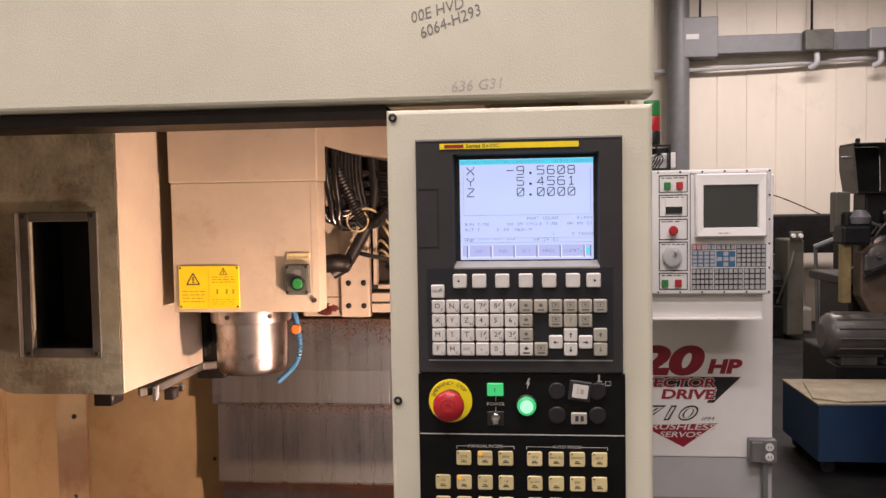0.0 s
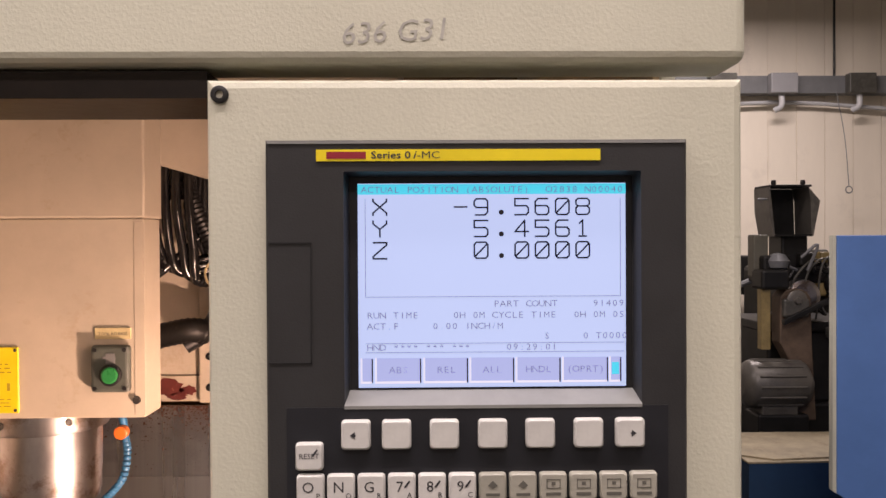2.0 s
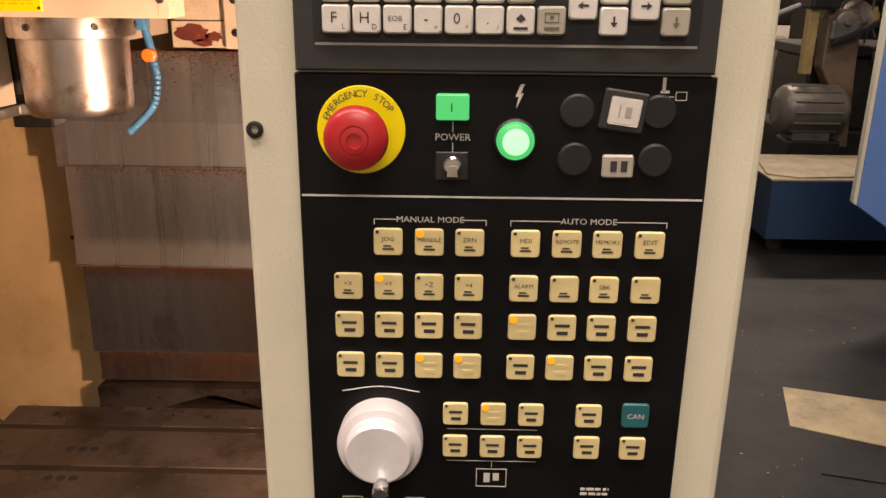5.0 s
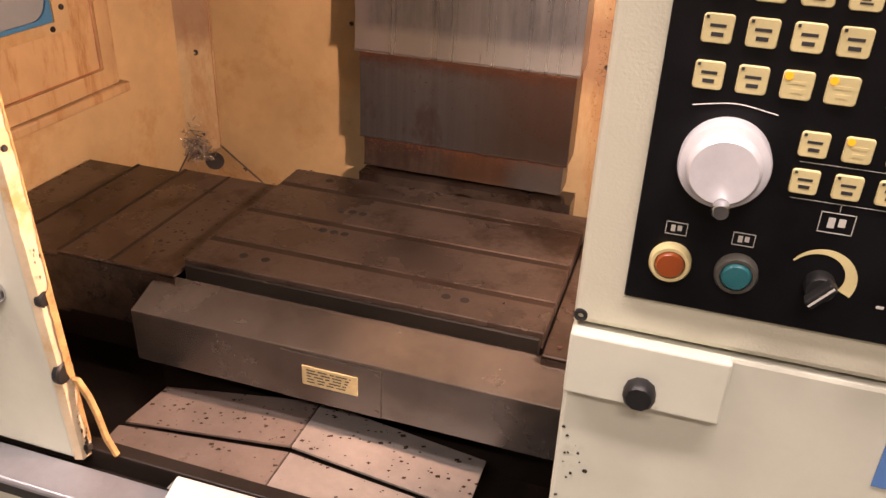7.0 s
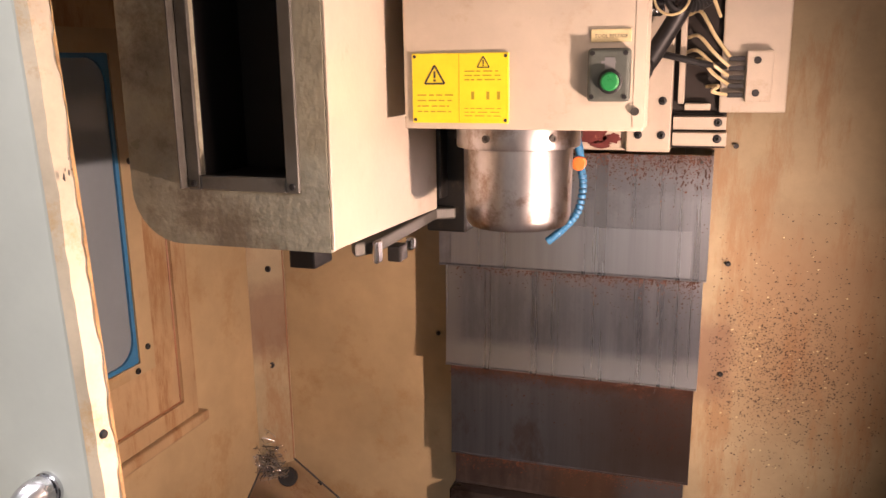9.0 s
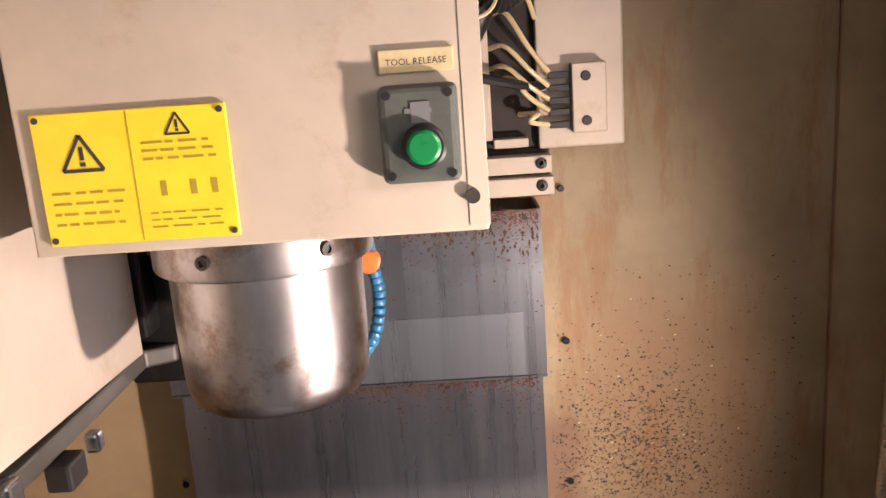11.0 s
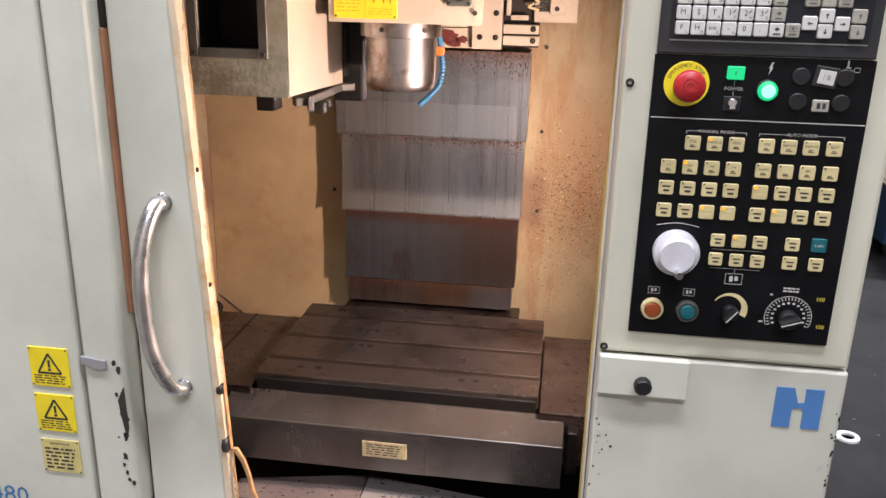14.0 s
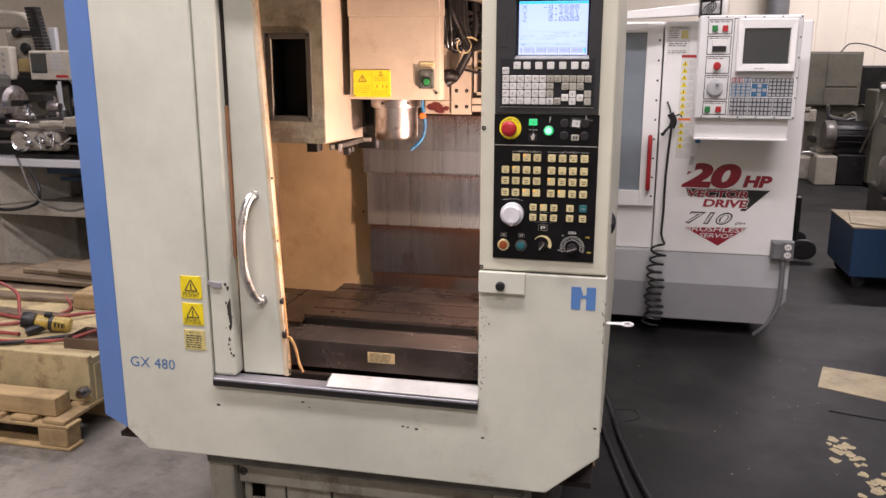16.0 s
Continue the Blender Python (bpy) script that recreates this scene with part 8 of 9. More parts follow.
turned(b, [(0.09, -0.06), (0.12, -0.05), (0.12, 0.05), (0.09, 0.06), (0.03, 0.06), (0.03, 0.12)], (2.62, 6.68, 1.22), "y", 22)
turned(b, [(0.06, -0.05), (0.07, 0.05)], (2.9, 6.75, 1.3), "x", 18)
part("chuck", b, STEEL, om)
rg = random.Random(21)
for k in range(26):
    b = B()
    x, y, z = rg.uniform(2.35, 3.4), rg.uniform(6.6, 6.95), rg.uniform(0.95, 1.5)
    if k % 3 == 0:
        tube(b, [(x, y, z), (x + rg.uniform(-0.2, 0.2), y - 0.05, z + rg.uniform(-0.1, 0.12)), (x + rg.uniform(-0.2, 0.2), y, z + rg.uniform(-0.1, 0.14))], rg.uniform(0.008, 0.016), 7, 5)
        part("lever", b, GREYMETAL if k % 2 else CASTDARK, om)
    else:
        s = rg.uniform(0.03, 0.1)
        box(b, x - s, x + s, y - s, y + s, z - s * 0.7, z + s * 0.7, s * 0.2, 2, None)
        part("slide_block", b, (CASTDARK, CAST, OCHRE, CASTDARK)[k % 4], om)
b = B()
for k in range(4):
    tube(b, [(2.5 + 0.12 * k, 6.7, 1.05), (2.55 + 0.1 * k, 6.62, 1.35 + 0.05 * k), (2.75 + 0.08 * k, 6.68, 1.48), (2.9 + 0.05 * k, 6.75, 1.2)], 0.008, 6, 6)
part("coolant_pipe", b, CAST, om)

gc = thing("grey_machine", (2.6, 10.6, 0), "worn grey-green machine tool with a motor on its side", "machine tool")
b = B()
box(b, 2.10, 3.3, 10.45, 11.4, 0.0, 0.30, 0.03)
box(b, 2.35, 3.0, 10.75, 11.3, 0.30, 0.93, 0.03)
part("base", b, MILLGREY, gc, "worn warm grey base")
b = B()
box(b, 1.95, 2.80, 10.5, 11.0, 0.932, 1.59, 0.008)
cb = part("electrical_cabinet", b, CABGREEN, gc, "dull grey-green electrical cabinet")
for d in ((2.40, 2.76, 10.488, 10.499, 1.17, 1.57), (2.39, 2.75, 10.488, 10.499, 0.945, 1.15), (1.97, 2.37, 10.488, 10.499, 0.945, 1.57)):
    b = B()
    box(b, *d, 0.004)
    part("door", b, CABGREEN, cb)
b = B()
box(b, 2.81, 3.9, 10.6, 11.0, 0.95, 1.42, 0.02)
part("upper_housing", b, CASTDARK, gc)
b = B()
box(b, 2.84, 3.02, 9.9, 10.4, 0.05, 1.15, 0.02)
box(b, 2.86, 3.0, 9.88, 9.92, 1.151, 1.24, 0.01)
part("pedestal", b, CABGREEN, gc)
for xx in (2.89, 2.97):
    b = B()
    turned(b, [(0.026, 0), (0.026, -0.03), (0.02, -0.035)], (xx, 9.879, 1.19), "y", 14)
    part("push_button", b, PAPER, gc)
motor(gc, 2.66, 10.2, 0.60, 0.17, 0.42, CASTDARK)
b = B()
turned(b, [(0.165, -0.05), (0.175, -0.03), (0.175, 0.06), (0.16, 0.08)], (2.42, 10.2, 0.60), "x", 24)
part("motor_end_bell", b, MOTORGREY, gc, "pale grey motor end bell")
b = B()
box(b, 2.28, 2.52, 10.0, 10.4, 0.0, 0.36, 0.02)
part("motor_stand", b, MILLGREY, gc, "worn warm grey motor stand")
b = B()
box(b, 2.53, 2.85, 10.05, 10.4, 0.0, 0.38, 0.02)
part("pump_housing", b, CASTDARK, gc)
b = B()
tube(b, [(2.44, 10.46, 0.95), (2.46, 10.4, 0.82), (2.58, 10.3, 0.79), (2.70, 10.25, 0.86), (2.74, 10.2, 0.70)], 0.02, 8, 8)
tube(b, [(2.90, 9.86, 1.02), (2.84, 9.84, 0.80), (2.80, 9.9, 0.62), (2.76, 10.0, 0.42)], 0.016, 8, 8)
part("coolant_hose", b, CABGREEN, gc, "dull green flexible hoses")
b = B()
tube(b, [(2.45, 10.45, 0.93), (2.44, 10.3, 0.80), (2.6, 10.2, 0.78), (2.7, 10.2, 0.80)], 0.022, 8, 6)
part("hose", b, RUBBER, gc)
b = B()
tube(b, [(2.60, 10.8, 1.59), (2.72, 10.8, 1.69), (3.0, 10.8, 1.64), (3.5, 10.8, 1.42)], 0.0075, 8, 8)
part("cable", b, RUBBER, gc)
rg = random.Random(77)
for k in range(12):
    b = B()
    x, z, q = rg.uniform(2.2, 2.9), rg.uniform(0.32, 0.9), rg.uniform(0.03, 0.08)
    box(b, x - q, x + q, 10.5, 10.74, z - q, z + q, q * 0.2)
    part("housing_block", b, (CASTDARK, MILLGREY, CABGREEN)[k % 3], gc)
b = B()
tube(b, [(2.62, 8.4, 1.14), (2.85, 8.35, 1.24), (3.1, 8.3, 1.36)], 0.028, 8, 2)
tube(b, [(2.63, 8.4, 1.14), (2.65, 8.4, 0.6), (2.66, 8.4, 0.0)], 0.018, 8, 2)
part("guard_rail", b, GREYMETAL, gc, "grey swinging guard rail")
# hand truck beside the white machine
ht = thing("hand_truck", (1.25, 4.9, 0), "dark steel hand truck standing behind the white machine", "hand truck")
b = B()
for yy in (4.75, 5.05):
    tube(b, [(1.18, yy, 0.12), (1.14, yy, 0.6), (1.12, yy, 1.0)], 0.014, 8, 4)
box(b, 1.11, 1.20, 4.78, 5.02, 0.14, 0.62, 0.01)
for zz in (0.35, 0.65):
    tube(b, [(1.155, 4.75, zz), (1.155, 5.05, zz)], 0.01, 8, 1)
part("frame", b, CASTDARK, ht)
b = B()
tube(b, [(1.12, 4.75, 1.0), (1.14, 4.75, 1.05), (1.20, 4.78, 1.06), (1.24, 4.80, 1.05), (1.25, 4.81, 1.02)], 0.014, 8, 4)
part("handle", b, SATIN, ht, "bare metal handle")
for yy in (4.70, 5.10):
    b = B()
    turned(b, [(0.07, -0.03), (0.098, -0.028), (0.105, 0.0), (0.098, 0.028), (0.07, 0.03)], (1.22, yy, 0.12), "y", 24)
    part("wheel", b, RUBBER, ht)

ht.location += Vector((0.25, 1.2, 0))
ht.scale = (1.0, 1.0, 0.8)

# turning machines further back
tl = thing("turret_lathe", (3.8, 8.6, 0), "dark old turret lathe with greasy slides", "lathe")
b = B()
box(b, 3.0, 5.4, 8.4, 9.1, 0.0, 0.75, 0.03)
box(b, 3.05, 3.7, 8.45, 9.0, 0.75, 1.35, 0.05)
box(b, 4.4, 5.3, 8.45, 9.0, 0.75, 1.25, 0.04)
part("bed", b, CASTDARK, tl)
rg = random.Random(91)
for k in range(30):
    b = B()
    x, z, q = rg.uniform(3.05, 5.3), rg.uniform(0.75, 1.45), rg.uniform(0.04, 0.14)
    if k % 3:
        box(b, x - q, x + q, 8.25, 8.6, z - q * 0.7, z + q * 0.7, q * 0.2)
        part("slide_block", b, (CASTDARK, CAST, OCHRE, CASTDARK, MILLGREY)[k % 5], tl)
    else:
        turned(b, [(q * 0.6, -0.1), (q * 0.8, -0.06), (q * 0.8, 0.06), (q * 0.5, 0.1)], (x, 8.3, z), ("x", "y")[k % 2], 18)
        part("turret", b, (STEELDARK, CASTDARK)[k % 2], tl)

# bus duct and fittings on the wall
bd = thing("bus_duct", (3.6, 8.88, 3.0), "grey electrical bus duct hung along the wall", "bus duct")
b = B()
box(b, 1.55, 8.5, 8.80, 8.94, 3.04, 3.21, 0.006)
part("duct", b, GREYMETAL, bd)
for xx, mm in ((2.72, CAST), (3.30, GREYDARK), (4.05, CAST), (5.4, CAST)):
    b = B()
    box(b, xx - 0.13, xx + 0.13, 8.70, 8.799, 3.03, 3.22, 0.01)
    part("plug_in_box", b, mm, bd)
    b = B()
    tube(b, [(xx, 8.78, 3.03), (xx, 8.78, 2.92), (xx - 0.05, 8.82, 2.88)], 0.028, 10, 4)
    part("stub_pipe", b, GREYBAND, bd)
b = B()
box(b, 1.40, 1.80, 8.72, 8.94, 3.0, 3.38, 0.008)
part("switch_box", b, GREYMETAL, bd, "grey switch box with a white label")
b = B()
box(b, 1.50, 1.62, 8.716, 8.719, 3.17, 3.22)
part("label", b, PAPER, bd)
for xx in (1.66, 2.70, 3.85):
    b = B()
    tube(b, [(xx, 8.86, 3.2), (xx, 8.86, 4.86)], 0.012, 7, 1)
    part("hanger_rod", b, CASTDARK, bd)
b = B()
tube(b, [(1.2, 8.9, 2.90), (2.4, 8.9, 2.93), (3.4, 8.9, 2.97), (4.5, 8.9, 2.90)], 0.02, 8, 8)
part("conduit", b, GREYBAND, bd)
b = B()
tube(b, [(3.84, 8.80, 3.06), (3.87, 8.7, 2.6), (3.91, 8.7, 2.14)], 0.0042, 6, 4)
tube(b, [(3.91 + 0.032 * math.sin(a * 0.524), 8.7, 2.108 + 0.032 * math.cos(a * 0.524)) for a in range(13)], 0.006, 6, 1)
part("chain_hook", b, GREYMETAL, bd, "thin hanging chain with a small hook")
bd.scale = (1.354, 1.354, 1.354)
bd.location = Vector((0.0, 0.53, 1.74)) + (Vector((3.6, 8.88, 3.0)) - Vector((0.0, 0.53, 1.74))) * 1.354
b = B()
tube(b, [(2.13, 11.75, 0.0), (2.13, 11.75, 6.0)], 0.155, 20, 1)
tagged(part("wall_column", b, GREYMETAL, None), "grey steel building column against the wall", "column", kind="structure")

# ---- the left background ----
pl = thing("wooden_pallet", (-2.6, 2.2, 0), "worn wooden pallet on the concrete floor", "pallet")
rg = random.Random(31)
pb = B()
box(pb, -0.055, 0.055, -0.38, 0.38, -0.009, 0.009, 0.003, 1)
pme = shared("board", pb, [WOOD])
for k in range(7):
    piece("deck_board", pme, at(-3.05 + k * 0.155, 2.17, 0.124, 0, 0, rg.uniform(-1, 1)), pl)
lb = B()
box(lb, -0.55, 0.55, -0.045, 0.045, -0.008, 0.008, 0.003, 1)
lme = shared("long_board", lb, [WOOD])
for yy in (1.83, 2.17, 2.51):
    piece("bottom_board", lme, at(-2.60, yy, 0.009), pl)
    piece("stringer_board", lme, at(-2.60, yy, 0.106), pl)
bb = B()
box(bb, -0.07, 0.07, -0.045, 0.045, -0.04, 0.04, 0.004, 1)
bme = shared("block", bb, [WOOD])
for xx in (-3.08, -2.60, -2.13):
    for yy in (1.83, 2.17, 2.51):
        piece("block", bme, at(xx, yy, 0.0575), pl)
b = B()
box(b, -3.0, -2.13, 1.82, 1.92, 0.134, 0.215, 0.006)
tagged(part("timber_beam", b, WOOD, None), "rough square timber lying on the pallet", "timber")
sk = thing("steel_skid", (-2.7, 2.5, 0.134), "dirty cream steel skid box on the pallet", "skid")
b = B()
box(b, -3.5, -2.08, 1.99, 2.02, 0.134, 0.345, 0.004)
box(b, -3.5, -2.08, 2.021, 2.9, 0.30, 0.33, 0.004)
box(b, -2.10, -2.075, 2.021, 2.9, 0.134, 0.299, 0.004)
box(b, -3.4, -3.2, 2.1, 2.8, 0.134, 0.299)
part("frame", b, SKIDM, sk)
b = B()
turned(b, [(0.022, 0.0), (0.026, -0.03), (0.018, -0.05)], (-2.10, 1.985, 0.19), "y", 16)
part("pipe_end", b, STEEL, sk)
b = B()
box(b, -2.62, -2.26, 2.62, 2.84, 0.331, 0.42, 0.01)
tagged(part("wood_block", b, WOOD, None), "pale wooden block lying on the skid", "timber")
b = B()
open_shell(b, -2.28, -2.08, 2.10, 2.26, 0.331, 0.38, 0.005, "z")
tagged(part("drip_tray", b, RUSTPLATE, None), "rusty steel drip tray on the skid", "tray")
dg = thing("impact_wrench", (-2.5, 2.3, 0.33), "yellow and black pneumatic impact wrench on the skid", "power tool")
b = B()
M = pose(-2.47, 2.28, 0.385, 0, 10, 20)
t = B()
turned(t, [(0.03, -0.10), (0.040, -0.09), (0.040, -0.02), (0.034, -0.015), (0.034, 0.0), (0.044, 0.005), (0.046, 0.085), (0.040, 0.10), (0.0, 0.101)], (0, 0, 0), "x", 18)
box(t, 0.012, 0.080, -0.05, 0.05, -0.012, 0.030, 0.006)
bmesh.ops.transform(t, matrix=M, verts=t.verts)
add_mesh(b, t)
part("housing", b, TOOLYELLOW, dg)
b = B()
tube(b, [(-2.50, 2.28, 0.38), (-2.54, 2.22, 0.365), (-2.58, 2.18, 0.355)], 0.028, 10, 4)
t = B()
turned(t, [(0.046, -0.17), (0.05, -0.15), (0.048, -0.115), (0.044, -0.10)], (0, 0, 0), "x", 16)
turned(t, [(0.041, -0.018), (0.047, -0.014), (0.047, 0.004), (0.041, 0.006)], (0, 0, 0), "x", 16)
for k in range(3):
    box(t, 0.022 + 0.02 * k, 0.032 + 0.02 * k, -0.053, -0.049, -0.006, 0.022, 0.001)
box(t, -0.05, -0.01, -0.02, 0.02, 0.038, 0.062, 0.006)
bmesh.ops.transform(t, matrix=M, verts=t.verts)
add_mesh(b, t)
part("grip", b, RUBBER, dg)
for k, pts in enumerate(([(-2.58, 2.18, 0.347), (-2.75, 2.2, 0.347), (-2.95, 2.35, 0.347), (-3.1, 2.15, 0.347), (-3.3, 2.2, 0.347)], [(-2.16, 2.2, 0.395), (-2.35, 2.14, 0.347), (-2.7, 2.08, 0.347), (-3.0, 2.2, 0.347), (-3.2, 2.5, 0.36)],
                         [(-2.65, 2.3, 0.347), (-2.8, 2.45, 0.347), (-2.95, 2.6, 0.42), (-3.1, 2.5, 0.50), (-3.2, 2.3, 0.42), (-3.05, 2.12, 0.347)])):
    b = B()
    tube(b, pts, 0.009, 10, 10)
    tagged(part("air_hose", b, REDHOSE, None), "red rubber air hose lying on the skid", "hose", "red air hoses")
# stacked plates and boards behind
b = B()
box(b, -3.9, -2.2, 2.95, 3.5, 0.0, 0.30, 0.01)
tagged(part("old_timber", b, OLDWOOD, None), "stack of dark old timber behind the skid", "timber")
rg = random.Random(41)
for k in range(4):
    b = B()
    m4 = pose(-3.2 + 0.25 * k, 3.2 + 0.05 * (k % 2), 0.335 + 0.028 * k, 0, 0, rg.uniform(-12, 12))
    box(b, -0.42 + 0.03 * k, 0.42 - 0.03 * k, -0.15, 0.15, -0.0125, 0.0125, 0.003, 1, m4)
    tagged(part("loose_board", b, OLDWOOD, None), "weathered brown board lying on the timber stack", "board", "stacked boards")
for x0, x1, y0, y1, z0, rz in ((-3.4, -2.36, 2.70, 2.80, 0.331, 3), (-3.3, -2.55, 2.44, 2.52, 0.331, -4), (-2.20, -2.09, 2.5, 2.86, 0.331, 0)):
    b = B()
    cx, cy = (x0 + x1) / 2, (y0 + y1) / 2
    box(b, x0 - cx, x1 - cx, y0 - cy, y1 - cy, 0.0, 0.022, 0.003, 1, pose(cx, cy, z0, 0, 0, rz))
    tagged(part("oily_plank", b, OLDWOOD, None), "dark oily plank lying on the skid", "plank", "planks on the skid")
# bench with shelves
bn = thing("steel_bench", (-3.2, 3.8, 0), "grey steel workbench with two shelves", "workbench")
for z0, z1 in ((0.93, 0.98), (0.614, 0.667)):
    b = B()
    box(b, -5.0, -2.55, 3.55, 4.25, z0, z1, 0.006)
    part("shelf", b, GREYBAND if z0 > 0.9 else MILLGREY, bn)
for yy in (3.6, 4.18):
    b = B()
    box(b, -2.68, -2.56, yy - 0.03, yy + 0.03, 0.0, 0.613, 0.004)
    box(b, -2.68, -2.56, yy - 0.03, yy + 0.03, 0.668, 0.93, 0.004)
    part("leg", b, CAST, bn)
b = B()
prism(b, [(-4.9, 3.58), (-3.84, 3.58), (-3.56, 3.94), (-3.56, 4.16), (-4.9, 4.16)], 0.0, 0.613, "z", bev=0.01)
prism(b, [(-4.9, 3.58), (-3.82, 3.58), (-3.58, 3.94), (-3.58, 4.16), (-4.9, 4.16)], 0.668, 0.93, "z", bev=0.01)
part("pedestal", b, MILLGREY, bn, "worn grey angled pedestal")
b = B()
box(b, -4.8, -2.65, 4.19, 4.22, 0.1, 0.92)
part("back_panel", b, CASTDARK, bn)
b = B()
tube(b, [(-3.6, 3.5, 0.99), (-3.45, 3.45, 0.75), (-3.2, 3.45, 0.68), (-2.95, 3.47, 0.80), (-3.0, 3.5, 0.99)], 0.008, 8, 8)
tagged(part("grey_cable", b, CAST, None), "grey cable drooping over the bench edge", "cable")
# bench lathe and the lathe behind
bl = thing("bench_lathe", (-3.2, 3.85, 0.98), "worn engine lathe on the steel bench", "lathe")
b = B()
box(b, -4.6, -2.6, 3.72, 4.0, 0.98, 1.06, 0.008)
box(b, -4.6, -2.6, 3.70, 3.76, 1.10, 1.14, 0.006)
box(b, -4.6, -2.6, 3.94, 4.0, 1.10, 1.14, 0.006)
box(b, -4.5, -2.7, 3.78, 3.92, 1.06, 1.12)
part("bed", b, CASTDARK, bl)
b = B()
box(b, -3.25, -2.98, 3.58, 3.70, 1.03, 1.165, 0.02)
box(b, -3.30, -2.94, 3.60, 4.0, 1.166, 1.20, 0.01)
part("carriage", b, MILLGREY, bl)
for xx, zz, r in ((-3.253, 1.093, 0.064), (-3.10, 1.12, 0.030)):
    b = B()
    turned(b, [(r, 0.0), (r * 1.1, -0.01), (r, -0.02), (r * 0.85, -0.012)], (xx, 3.585, zz), "y", 24)
    for k in range(3):
        a = k * 2.09
        tube(b, [(xx, 3.58, zz), (xx + r * math.cos(a), 3.58, zz + r * math.sin(a))], 0.007, 6, 1)
    part("hand_wheel", b, CHROME, bl)
rg = random.Random(51)
for k in range(16):
    x, z = rg.uniform(-3.5, -2.75), rg.uniform(1.2, 1.36)
    b = B()
    s = rg.uniform(0.02, 0.05)
    if k % 2:
        turned(b, [(s, -s), (s * 1.1, 0), (s * 0.7, s)], (x, rg.uniform(3.62, 3.9), z), ("x", "y", "z")[k % 3], 16)
    else:
        box(b, x - s * 1.5, x + s * 1.5, 3.7, 3.7 + s * 2, z - s * 0.6, z + s * 0.6, 0.006)
    part("tool_post" if k % 2 == 0 else "knob", b, (STEEL, CAST, CASTDARK)[k % 3], bl)
b = B()
turned(b, [(0.10, -0.08), (0.13, -0.06), (0.13, 0.06), (0.10, 0.08)], (-3.55, 3.85, 1.30), "x", 28)
part("chuck", b, STEEL, bl, "bright lathe chuck")
b = B()
box(b, -4.3, -3.66, 3.68, 4.05, 1.12, 1.5, 0.03)
part("headstock", b, CAST, bl)
mm_ = thing("milling_machine", (-3.6, 5.0, 0), "old grey knee milling machine behind the bench", "milling machine")
ro = thing("digital_readout", (-3.2, 4.4, 1.45), "beige digital readout box with a dark display", "readout")
b = B()
box(b, -3.32, -2.95, 4.40, 4.46, 1.45, 1.66, 0.01)
tube(b, [(-3.1, 4.46, 1.5), (-3.1, 4.55, 1.45), (-3.1, 4.6, 1.41)], 0.015, 8, 3)
part("case", b, BEIGE, ro)
b = B()
box(b, -3.30, -3.17, 4.395, 4.399, 1.50, 1.64)
part("display", b, GLASSDARK, ro)
b = B()
for i in range(3):
    for j in range(4):
        box(b, -3.13 + 0.03 * i, -3.11 + 0.03 * i, 4.395, 4.399, 1.53 + 0.028 * j, 1.55 + 0.028 * j)
part("keypad", b, GREYBAND, ro)
b = B()
box(b, -3.1, -3.0, 4.395, 4.399, 1.468, 1.485)
part("red_bar", b, REDPLASTIC, ro)

bl.location.x -= 0.37
mm_.location.x -= 0.85
ro.location.x -= 0.85
dg.scale = (0.8, 0.8, 0.8)
LEFT_BACK = Matrix.Translation((0.02, -0.068, 0.0)) @ Matrix.Diagonal((1.013, 1.013, 1.013, 1))


def left_part(name, bm, mm, parent, label=""):
    """A part given at its place in the shop, before the left background is set back."""
    bmesh.ops.transform(bm, matrix=LEFT_BACK.inverted(), verts=bm.verts)
    return part(name, bm, mm, parent, label)


# milling machine: column, knee, ram and head with its ribbed slide
b = B()
box(b, -4.75, -4.12, 4.75, 5.3, 0.0, 1.52, 0.05)
left_part("column", b, MILLGREY, mm_)
b = B()
prism(b, [(-4.56, 1.53), (-4.10, 1.475), (-4.13, 1.43), (-4.29, 1.375), (-4.60, 1.36)], 4.42, 4.74, bev=0.008)
left_part("knee", b, CASTDARK, mm_, "dark greasy knee below the table")
b = B()
prism(b, [(-5.0, 1.86), (-4.31, 1.84), (-4.30, 1.90), (-4.34, 1.95), (-4.42, 1.975), (-4.6, 1.985), (-5.0, 1.985)], 4.56, 4.72, bev=0.02)
left_part("ram", b, MILLGREY, mm_, "rounded grey ram casting")
b = B()
prism(b, [(-4.47, 1.54), (-4.22, 1.54), (-4.20, 1.70), (-4.25, 1.838), (-4.50, 1.838)], 4.52, 4.66, bev=0.02)
left_part("head", b, MILLGREY, mm_, "worn grey milling head")
b = B()
for k in range(13):
    box(b, -4.185 + 0.0045 * (12 - k) - 0.05, -4.095 + 0.0045 * (12 - k) - 0.05, 4.44, 4.51, 1.68 + 0.0245 * k, 1.702 + 0.0245 * k, 0.003, 1)
left_part("ribbed_slide", b, RUBBER, mm_, "black ribbed way bellows")
b = B()
box(b, -4.125, -4.065, 4.53, 4.57, 1.60, 1.85, 0.006)
left_part("slide_plate", b, GREYBAND, mm_, "pale grey slide plate")
b = B()
tube(b, [(-4.37, 4.5, 1.815), (-4.2, 4.49, 1.812)], 0.017, 8, 1)
turned(b, [(0.036, 0.0), (0.04, -0.02), (0.03, -0.04)], (-4.37, 4.515, 1.815), "y", 18)
turned(b, [(0.036, 0.0), (0.042, -0.025), (0.03, -0.04)], (-4.312, 4.52, 1.70), "y", 18)
left_part("feed_levers", b, RUBBER, mm_, "black feed lever and knobs")
b = B()
box(b, -4.345, -4.245, 4.44, 4.50, 1.525, 1.625, 0.01)
